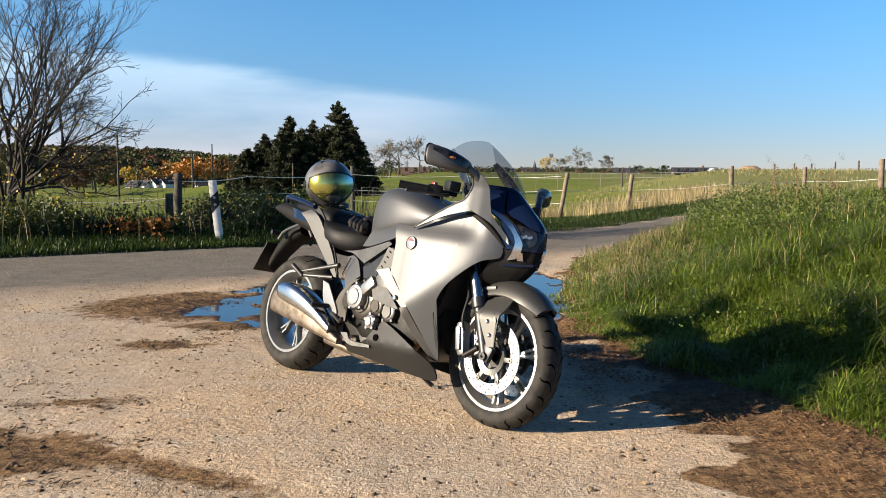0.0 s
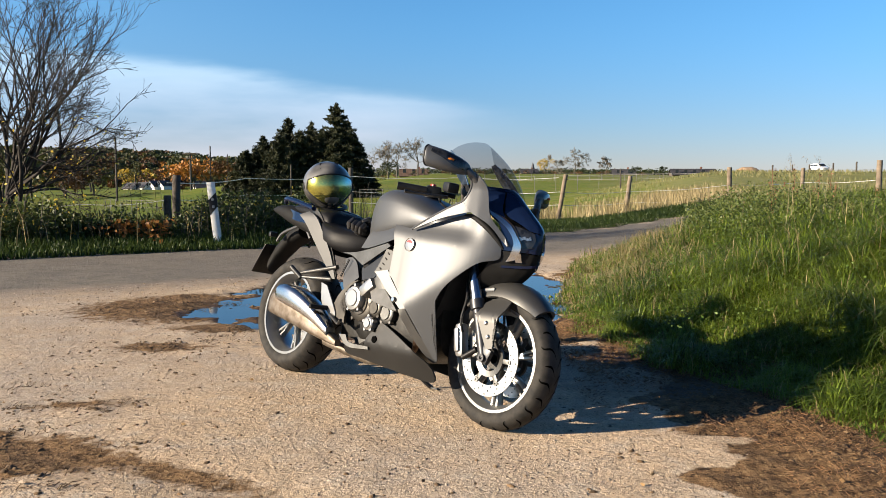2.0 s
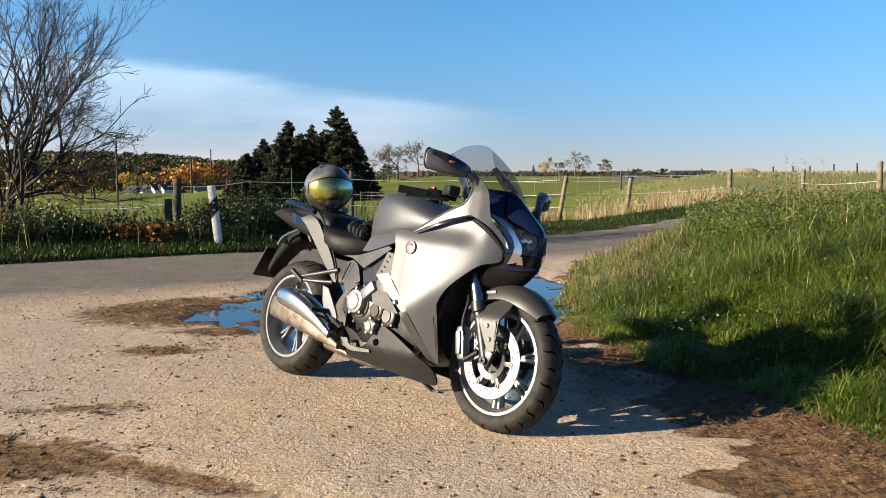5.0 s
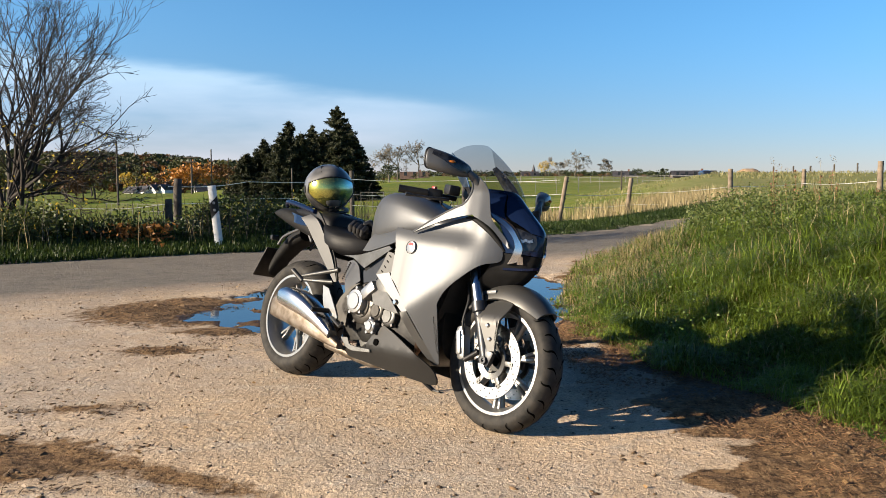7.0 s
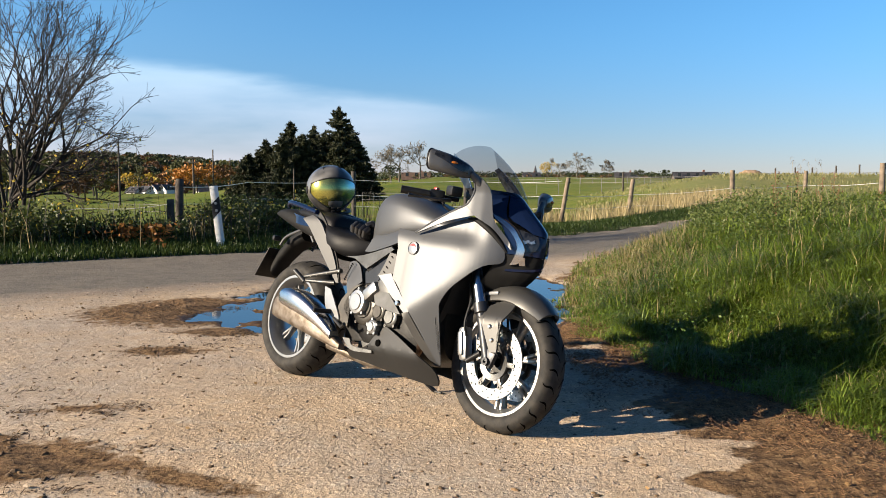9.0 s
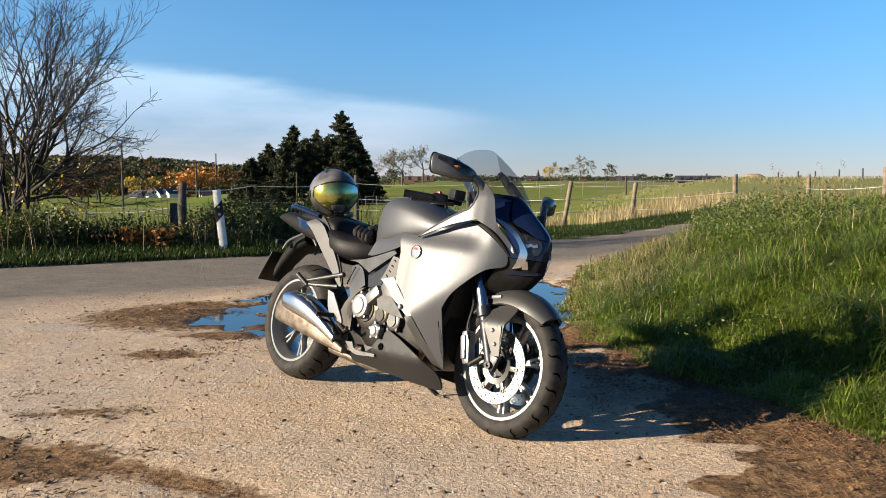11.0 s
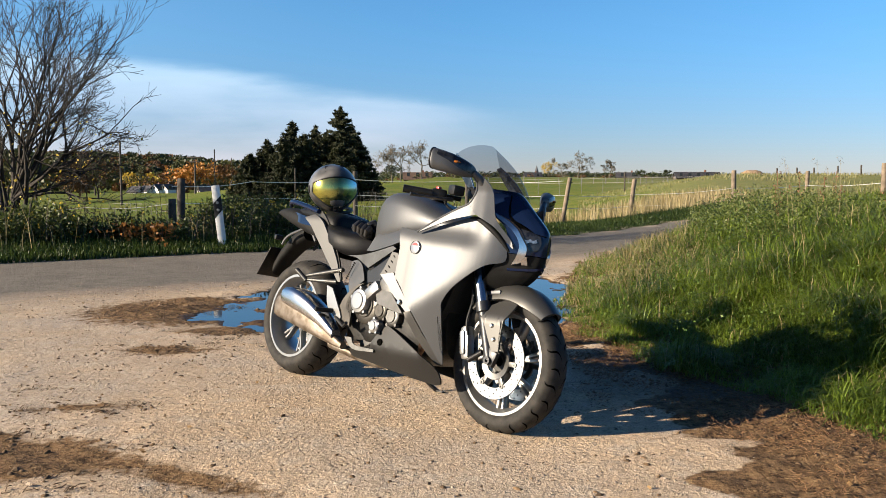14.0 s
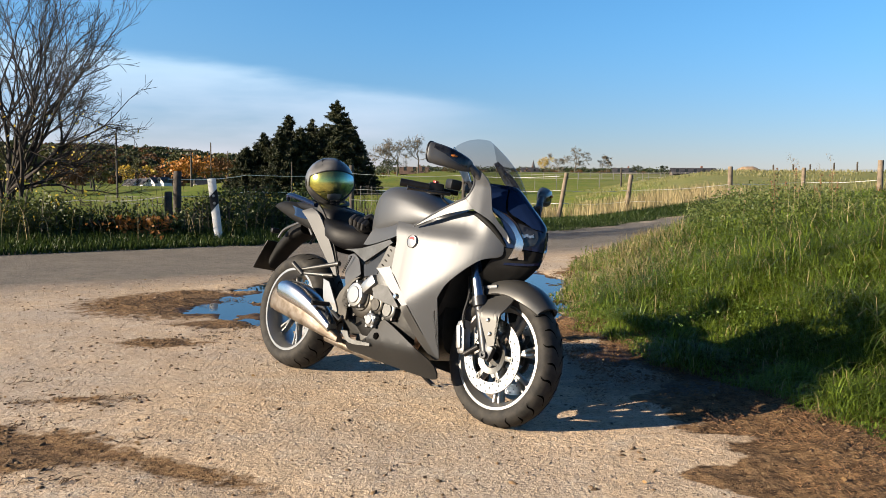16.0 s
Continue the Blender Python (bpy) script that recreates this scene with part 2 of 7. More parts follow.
NEAR_Y = (-31, -11, 2.4, 6.7, 8.6, 10.6, 13.4, 16.8, 22.0, 29.0, 45.0)


def inside_bank(x, y):
    """Metres in from the foot of the grass bank."""
    d = x - np.interp(y, BANK_Y, BANK_X)
    behind_road = np.interp(x, NEAR_X, NEAR_Y) - y
    return np.minimum(d, behind_road * 0.75)


def past_road(x, y):
    return (y - np.interp(x, FAR_X, FAR_Y)) * 0.8


def land(x, y):
    x, y = np.asarray(x, float), np.asarray(y, float)
    d = np.hypot(x, y)
    b = np.where(y > 1, x / np.maximum(y, 1), np.sign(x) * 3)
    left = 1 - smooth01((b + 0.20) / 0.2)
    right = smooth01((b - 0.10) / 0.22)
    pl = np.interp(d, (0, 13, 60, 150, 300, 500, 800, 1100, 1600, 4000), (0, 0, -1.3, -2.6, -7, -5, 9, 20, 21, 12))
    pl = pl - np.maximum(pl, 0) * 0.62 * (1 - smooth01((-b - 0.21) / 0.15)) * (d > 500)
    pc = np.interp(d, (0, 15, 60, 120, 230, 400, 4000), (0, 0, -0.9, -1.0, 1.15, 1.6, 6))
    pr = np.interp(d, (0, 13, 22, 60, 75, 150, 300, 4000), (0, 0.05, 0.2, 1.22, 1.15, -0.3, 0.6, 6))
    far = np.where(y > 0, left * pl + right * pr + (1 - left - right) * pc, -0.01 * d)
    far = far + smooth01((d - 25) / 60) * 0.25 * noise2(x, y, 0.02, 3, 2)
    far = far + 1.9 * np.exp(-((b + 0.20) / 0.12) ** 2) * smooth01((d - 60) / 60) * (1 - smooth01((d - 170) / 80)) * (y > 0)
    bank = 0.53 * smooth01((inside_bank(x, y) - 0.05) / 2.3)
    bank = bank * (1 - smooth01((d - 14) / 16))
    verge = 0.10 * smooth01(past_road(x, y) / 0.8) * (1 - smooth01((d - 18) / 12))
    return far + bank + verge


def puddle_depth(x, y):
    """How far below the lot the hollow behind the motorcycle lies."""
    e = np.minimum(np.hypot((x + 0.46) / 1.80, (y - 7.5) / 2.0), np.hypot((x - 0.72) / 0.75, (y - 8.7) / 1.5)) + 0.30 * noise2(x, y, 1.1, 5, 4)
    e = e + 0.13 * noise2(x, y, 4.2, 6, 4)
    isle = smooth01(1 - np.hypot((x + 1.75) / 0.5, (y - 7.7) / 0.7)) * 0.02
    isle = isle + 0.022 * smooth01((noise2(x, y, 3.1, 8, 4) - 0.02) / 0.3) * smooth01((-0.7 - x) / 0.7)
    return 0.035 * smooth01((1.0 - e) / 0.35) - isle * smooth01(1.5 - e)


def mud_amount(x, y):
    """Where the lot is churned to mud: at the foot of the bank, round the puddle, in the ruts."""
    ib = inside_bank(x, y) + 0.42 * noise2(x, y, 1.7, 71, 5) + 0.30 * noise2(x, y, 4.5, 74, 4)
    on_road = (y - np.interp(x, NEAR_X, NEAR_Y)) * 0.8
    m = np.maximum.reduce([
        smooth01((ib - np.interp(y, (3, 4, 5, 6.5, 9), (-1.10, -.82, -.50, -.22, -.25))) / 0.3) * (1 - smooth01((ib - 0.15) / 0.4)) * 0.82,
        smooth01(puddle_depth(x, y) / 0.02) * 0.85,
        smooth01(1.15 - np.hypot((x + 2.1) / 1.35, (y - 7.2) / 1.25)) * 0.80,
        smooth01(1.1 - np.hypot((x + 1.6) / 0.6, (y - 6.2) / 0.35)) * 0.72,
        smooth01(1.2 - np.hypot((x + 1.8) / 0.8, (y - 3.35) / 0.42)) * 0.8,
        0.58 * np.exp(-((y - (3.42 - 0.5 * (x + 1.5))) / 0.15) ** 2) * smooth01((-0.3 - x) / 0.5),
        smooth01(1.1 - np.hypot((x + 1.76) / 0.6, (y - 5.5) / 0.28)) * 0.62,
        smooth01(1 - np.hypot((x + 1.75) / 0.6, (y - 4.1) / 0.2)) * 0.55])
    return np.clip(m, 0, 1) * (1 - smooth01(on_road / 1.0)) * 1.2


def ground_z(x, y):
    """The height of the ground, with its fine relief."""
    z = land(x, y)
    near = 1 - smooth01((np.hypot(x, y - 5) - 8) / 6)
    lot = 1 - smooth01((inside_bank(x, y) + 0.35) / 0.5)
    open_lot = lot * (1 - smooth01((y - np.interp(x, NEAR_X, NEAR_Y)) / 0.8 + 0.5))
    z = z + near * open_lot * (0.009 * noise2(x, y, 1.1, 1, 3) + 0.0035 * noise2(x, y, 9, 2, 3))
    rut = np.exp(-((y - (3.42 - 0.5 * (x + 1.5))) / 0.16) ** 2) * (x < 0.2)
    z = z - 0.014 * near * open_lot * rut * smooth01((-x + 0.1) / 0.8)
    z = z - puddle_depth(x, y)
    z = z + near * mud_amount(x, y) * (0.019 * noise2(x, y, 7.0, 71, 4) + 0.004 * np.abs(noise2(x, y, 22, 72, 2)))
    soft = smooth01((inside_bank(x, y) + 0.4) / 0.4)
    return z + near * soft * (0.03 * noise2(x, y, 2.6, 7, 3) + 0.012 * noise2(x, y, 14, 8, 2))


def spread(lo, hi, step, end, grow):
    """Even steps from lo to hi, then growing ones to +-end."""
    mid = list(np.arange(lo, hi, step))
    a, s = [hi], step
    while a[-1] < end:
        s *= grow
        a.append(a[-1] + s)
    b, s = [lo - step], step
    while b[-1] > -end:
        s *= grow
        b.append(b[-1] - s)
    return np.array(b[::-1] + mid + a)


def ground_material():
    m = bpy.data.materials.new("ground")
    m.use_nodes = True
    n, l = m.node_tree.nodes, m.node_tree.links
    b = n["Principled BSDF"]
    geo = n.new("ShaderNodeNewGeometry")

    def nz(scale, detail=5, rough=0.6, vec=None):
        t = n.new("ShaderNodeTexNoise")
        t.inputs["Scale"].default_value, t.inputs["Detail"].default_value, t.inputs["Roughness"].default_value = scale, detail, rough
        l.new(vec or geo.outputs["Position"], t.inputs["Vector"])
        return t.outputs["Fac"]

    def rng(sock, lo, hi, a=0.0, c=1.0):
        t = n.new("ShaderNodeMapRange")
        t.inputs["From Min"].default_value, t.inputs["From Max"].default_value = lo, hi
        t.inputs["To Min"].default_value, t.inputs["To Max"].default_value = a, c
        l.new(sock, t.inputs["Value"])
        return t.outputs["Result"]

    def mixc(fac, a, c):
        t = n.new("ShaderNodeMix")
        t.data_type = "RGBA"
        l.new(fac, t.inputs["Factor"])
        for key, v in (("A", a), ("B", c)):
            if isinstance(v, tuple):
                t.inputs[key].default_value = (*v, 1)
            else:
                l.new(v, t.inputs[key])
        return t.outputs["Result"]

    def math_(op, a, c):
        t = n.new("ShaderNodeMath")
        t.operation, t.use_clamp = op, True
        for i, v in enumerate((a, c)):
            if isinstance(v, float):
                t.inputs[i].default_value = v
            else:
                l.new(v, t.inputs[i])
        return t.outputs["Value"]

    def zone(name, soft=0.35, scale=7.0):
        t = n.new("ShaderNodeAttribute")
        t.attribute_name = name
        s = n.new("ShaderNodeMath")
        s.operation = "MULTIPLY_ADD"
        l.new(nz(scale, 6, 0.65), s.inputs[0])
        s.inputs[1].default_value = 1.1
        l.new(t.outputs["Fac"], s.inputs[2])
        return rng(s.outputs["Value"], 1.05 - soft / 2, 1.05 + soft / 2)

    fine, mid, coarse = nz(160, 3), nz(18, 5), nz(1.6, 4)
    # pale trampled concrete and sand, with grit
    lot = mixc(rng(coarse, 0.35, 0.65), (0.43, 0.32, 0.215), (0.55, 0.415, 0.28))
    lot = mixc(rng(nz(0.55, 5, 0.65), 0.45, 0.62), lot, (0.40, 0.335, 0.27))
    lot = mixc(rng(mid, 0.46, 0.74), lot, (0.34, 0.27, 0.19))
    lot = mixc(rng(nz(5.0, 6), 0.52, 0.72), lot, (0.47, 0.40, 0.32))
    lot = mixc(rng(nz(45, 4), 0.53, 0.70), lot, (0.29, 0.22, 0.15))
    lot = mixc(rng(fine, 0.59, 0.68), lot, (0.14, 0.105, 0.075))
    lot = mixc(rng(nz(210, 2), 0.60, 0.70), lot, (0.66, 0.55, 0.42))
    lot = mixc(rng(nz(75, 3), 0.62, 0.69), lot, (0.085, 0.06, 0.04))
    grain = nz(330, 2)
    asphalt = mixc(rng(nz(2.2, 4), 0.35, 0.65), (0.118, 0.106, 0.090), (0.17, 0.150, 0.124))
    asphalt = mixc(rng(nz(7.0, 7, 0.7), 0.50, 0.68), asphalt, (0.095, 0.082, 0.066))
    asphalt = mixc(rng(nz(30, 4, 0.7), 0.56, 0.66), asphalt, (0.235, 0.21, 0.175))
    asphalt = mixc(rng(grain, 0.5, 0.72), asphalt, (0.24, 0.22, 0.19))
    mud = mixc(rng(mid, 0.35, 0.65), (0.070, 0.040, 0.019), (0.245, 0.150, 0.074))
    mud = mixc(rng(nz(55, 3), 0.56, 0.68), mud, (0.27, 0.18, 0.09))
    mud = mixc(rng(nz(28, 6, 0.75), 0.54, 0.62), mud, (0.035, 0.021, 0.011))
    grass = mixc(rng(nz(3.0, 5), 0.35, 0.65), (0.035, 0.055, 0.012), (0.075, 0.10, 0.022))
    field = mixc(rng(nz(0.05, 5), 0.35, 0.65), (0.075, 0.125, 0.008), (0.145, 0.175, 0.014))
    field = mixc(rng(nz(0.35, 8, 0.7), 0.46, 0.66), field, (0.19, 0.165, 0.040))
    field = mixc(rng(nz(1.3, 6, 0.7), 0.52, 0.68), field, (0.040, 0.062, 0.008))
    drygrass = mixc(rng(nz(1.4, 6), 0.35, 0.65), (0.22, 0.20, 0.075), (0.14, 0.165, 0.045))
    col = mixc(zone("asphalt", 0.8, 1.2), lot, asphalt)
    col = mixc(zone("grass", 0.3, 5.0), col, grass)
    col = mixc(zone("field", 0.3, 0.4), col, field)
    col = mixc(zone("straw", 0.4, 0.08), col, drygrass)
    # darkens wet ground, and paints extra shade into the motorcycle's shadow
    wet_shade_fac = zone("wet_shade", 0.3, 5.0)
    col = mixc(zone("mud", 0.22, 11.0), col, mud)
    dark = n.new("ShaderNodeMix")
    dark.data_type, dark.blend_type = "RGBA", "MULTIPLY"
    l.new(wet_shade_fac, dark.inputs["Factor"])
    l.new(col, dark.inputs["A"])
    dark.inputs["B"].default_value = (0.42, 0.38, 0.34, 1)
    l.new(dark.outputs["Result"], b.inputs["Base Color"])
    l.new(rng(wet_shade_fac, 0, 1, 0.9, 0.5), b.inputs["Roughness"])
    b.inputs["Specular IOR Level"].default_value = 0.15
    bp = n.new("ShaderNodeBump")
    bp.inputs["Strength"].default_value, bp.inputs["Distance"].default_value = 0.8, 0.012
    s = n.new("ShaderNodeMath")
    s.operation = "ADD"
    l.new(math_("MULTIPLY", fine, 0.35), s.inputs[0])
    l.new(mid, s.inputs[1])
    s2 = n.new("ShaderNodeMath")
    s2.operation = "MULTIPLY_ADD"
    l.new(nz(46, 4, 0.6), s2.inputs[0])
    s2.inputs[1].default_value = 0.9
    l.new(s.outputs["Value"], s2.inputs[2])
    l.new(s2.outputs["Value"], bp.inputs["Height"])
    l.new(bp.outputs["Normal"], b.inputs["Normal"])
    return m


def build_ground():
    xs, ys = spread(-3.6, 3.4, 0.035, 3500, 1.10), spread(2.6, 9.6, 0.035, 3500, 1.10)
    X, Y = np.meshgrid(xs, ys)
    x, y = X.ravel(), Y.ravel()
    z = ground_z(x, y)
    w, h = len(xs), len(ys)
    i = (np.arange(h - 1)[:, None] * w + np.arange(w - 1)[None, :]).ravel()
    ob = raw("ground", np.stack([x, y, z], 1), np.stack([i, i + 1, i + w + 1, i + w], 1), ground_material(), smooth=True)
    ib, pr = inside_bank(x, y), past_road(x, y)
    on_road = (y - np.interp(x, NEAR_X, NEAR_Y)) * 0.8
    puddle = smooth01(puddle_depth(x, y) / 0.02)
    zones = {
        "asphalt": smooth01((on_road + 0.9) / 1.8) * (1 - smooth01(pr / 0.2)),
        "grass": np.maximum(smooth01((ib - 0.0) / 0.45), smooth01((pr - 0.1) / 0.3)),
        "field": np.maximum(smooth01((pr - 3.0) / 2.0), smooth01((ib - 9) / 3)),
        "straw": (0.25 + 0.5 * smooth01((x / np.maximum(y, 1) - 0.10) / 0.2)) * smooth01((np.hypot(x, y) - 20) / 8) * (y > 0) * smooth01((x / np.maximum(y, 1) + .12) / .1),
        "mud": mud_amount(x, y),
        # wet puddle bed; second patch: damp soil plus painted shade under the motorcycle's shadow
        "wet_shade": np.maximum(smooth01((puddle_depth(x, y) - 0.003) / 0.02), .8 * smooth01(1.25 - np.hypot((x - 1.1) / .85, (y - 4.8) / .95))),
    }
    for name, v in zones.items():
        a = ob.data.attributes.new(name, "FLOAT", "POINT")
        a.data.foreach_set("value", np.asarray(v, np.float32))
    return tagged(ob, "pale sandy lot, grey country road, muddy verge and green fields", "ground", kind="structure")


ground = build_ground()
WATER = mat("puddle_water", (0.012, 0.013, 0.014), None, rough=0.02, bump=0.03, bscale=6)


def build_puddle():
    bm = bmesh.new()
    bmesh.ops.create_grid(bm, x_segments=40, y_segments=40, size=1, matrix=pose(-0.55, 7.75, -0.0175) @ Matrix.Diagonal((2.9, 2.9, 1, 1)))
    ob = part("puddle", bm, WATER, None)
    return tagged(ob, "still muddy rain puddle reflecting the blue sky", "puddle", kind="structure")


build_puddle()

# ---- the motorcycle: forwards x, its left y, up z, from the foot of the rear wheel ----
BIKE = pose(-0.8395, 4.8414, 0, 0, 0, -46.89) @ pose(0, 0, 0, -12.17)
bike = thing("motorcycle", "matte silver sports touring motorcycle leaning on its side stand", "motorcycle", BIKE)
HEADER = mat("header_steel", (.20, .13, .09), (.11, .07, .05), 12, .35, .9)
BADGE = mat("badge_silver", (.42, .41, .40), (.36, .35, .34), 20, .25, .7)
MID_SILVER = mat("mudguard_silver", (.078, .077, .074), (.092, .090, .086), 3, .40, .7)
FRAME_GREY = mat("frame_grey", (.030, .032, .036), (.044, .046, .050), 12, .40, .6, .05, 250)
AMBER = mat("amber_lens", (0.32, 0.10, 0.01), (0.20, 0.06, 0.01), 60, 0.12, 0, coat=0.6)
LENS_DARK = mat("dark_lens", (0.008, 0.009, 0.012), (0.030, 0.032, 0.036), 40, 0.06, 0.2)
REFLECTOR = mat("lamp_reflector", (0.50, 0.50, 0.49), (0.16, 0.165, 0.17), 120, 0.30, 0.9)
ANODIZED = mat("fork_tube", (0.30, 0.33, 0.38), (0.36, 0.38, 0.42), 20, 0.22, 1.0)
CASE = mat("dark_engine_case", (.040, .037, .033), (.065, .060, .052), 14, .42, .7, .06, 220)
GROOVE = mat("tread_groove", (0.003, 0.003, 0.003), None, rough=1.0, spec=0.0)


def screen_glass():
    m = bpy.data.materials.new("smoked_screen")
    m.use_nodes = True
    n, l = m.node_tree.nodes, m.node_tree.links
    b, out = n["Principled BSDF"], n["Material Output"]
    b.inputs["Base Color"].default_value = (0.02, 0.022, 0.026, 1)
    b.inputs["Roughness"].default_value = 0.03
    t, x = n.new("ShaderNodeBsdfTransparent"), n.new("ShaderNodeMixShader")
    t.inputs["Color"].default_value = (0.72, 0.74, 0.77, 1)
    x.inputs["Fac"].default_value = 0.80
    l.new(b.outputs["BSDF"], x.inputs[1])
    l.new(t.outputs["BSDF"], x.inputs[2])
    l.new(x.outputs["Shader"], out.inputs["Surface"])
    return m


SCREEN = screen_glass()


def rounded(points, steps=4):
    """A closed outline: a smooth curve through points, with corners at those that have a third entry."""
    n, out = len(points), []
    for i in range(n):
        p0, p1, p2, p3 = (points[(i + k) % n] for k in (-1, 0, 1, 2))
        a = np.array(p0[:2]) if len(p1) < 3 else 2 * np.array(p1[:2]) - np.array(p2[:2])
        b, c = np.array(p1[:2]), np.array(p2[:2])
        d = np.array(p3[:2]) if len(p2) < 3 else 2 * c - b
        for k in range(steps):
            t = k / steps
            out.append(0.5 * (2 * b + (c - a) * t + (2 * a - 5 * b + 4 * c - d) * t * t + (3 * b - a - 3 * c + d) * t ** 3))
    return out


def thicken(bm, thick, way=None):
    """Gives a sheet a back and a rim; way(v) is its outward normal."""
    bm.normal_update()
    fs = bm.faces[:]
    rim = [(lp.vert, lp.link_loop_next.vert) for lp in (e.link_loops[0] for e in bm.edges if len(e.link_faces) == 1)]
    back = {v: bm.verts.new(v.co - (way(v) if way else v.normal) * thick) for v in bm.verts[:]}
    for f in fs:
        bm.faces.new([back[v] for v in reversed(f.verts)])
    for a, b in rim:
        bm.faces.new((b, a, back[a], back[b]))


def shell(outline, depth, thick=0.006, step=0.03, flip=False, steps=4):
    """A curved panel: its outline in x and z, its y from depth(x, z)."""
    bm = bmesh.new()
    bm.faces.new([bm.verts.new((p[0], 0, p[1])) for p in rounded(outline, steps)])
    bmesh.ops.triangulate(bm, faces=bm.faces[:])
    for axis, no in ((0, (1, 0, 0)), (2, (0, 0, 1))):
        lo, hi = min(v.co[axis] for v in bm.verts), max(v.co[axis] for v in bm.verts)
        k = math.ceil(lo / step)
        while k * step < hi:
            bmesh.ops.bisect_plane(bm, geom=bm.verts[:] + bm.edges[:] + bm.faces[:], plane_co=Vector(no) * (k * step), plane_no=no)
            k += 1
    bmesh.ops.remove_doubles(bm, verts=bm.verts[:], dist=4e-4)
    bm.normal_update()
    if sum(f.normal.y * f.calc_area() for f in bm.faces) > 0:
        bmesh.ops.reverse_faces(bm, faces=bm.faces[:])
    for v in bm.verts:
        v.co.y = depth(v.co.x, v.co.z)

    def way(v):
        e, x, z = .004, v.co.x, v.co.z
        return Vector(((depth(x + e, z) - depth(x - e, z)) / (2 * e), -1, (depth(x, z + e) - depth(x, z - e)) / (2 * e))).normalized()
    thicken(bm, thick, way)
    if flip:
        bmesh.ops.scale(bm, vec=(1, -1, 1), verts=bm.verts[:])
        bmesh.ops.reverse_faces(bm, faces=bm.faces[:])
    return bm


def ring(x, zlo, zhi, hw, p=0.7, seg=28, y0=0.0):
    """A rounded section across the machine."""
    zm, hh, out = (zlo + zhi) / 2, (zhi - zlo) / 2, []
    for k in range(seg):
        a = 2 * math.pi * k / seg
        c, s = math.cos(a), math.sin(a)
        out.append((x, y0 + hw * math.copysign(abs(c) ** p, c), zm + hh * math.copysign(abs(s) ** p, s)))
    return out


def loft(bm, rings, caps=True):
    vs = [[bm.verts.new(p) for p in r] for r in rings]
    n = len(vs[0])
    for a, b in zip(vs, vs[1:]):
        for k in range(n):
            bm.faces.new((a[k], a[(k + 1) % n], b[(k + 1) % n], b[k]))
    if caps:
        bm.faces.new(vs[0][::-1])
        bm.faces.new(vs[-1])
    bmesh.ops.recalc_face_normals(bm, faces=bm.faces[:])
    return bm


def dense(rows, n=4):
    """Catmull-Rom between rows of numbers."""
    r, out = [np.array(q, float) for q in rows], []
    for i in range(len(r) - 1):
        a, b, c, d = r[max(i - 1, 0)], r[i], r[i + 1], r[min(i + 2, len(r) - 1)]
        for k in range(n):
            t = k / n
            out.append(0.5 * (2 * b + (c - a) * t + (2 * a - 5 * b + 4 * c - d) * t * t + (3 * b - a - 3 * c + d) * t ** 3))
    return out + [r[-1]]


def bar(name, pts, r, material, parent, seg=10, label="", n=0):
    bm = bmesh.new()
    if n:
        pts = [tuple(p) for p in dense(pts, n)]
    return part(name, tube(bm, pts, r, seg), material, parent, label)


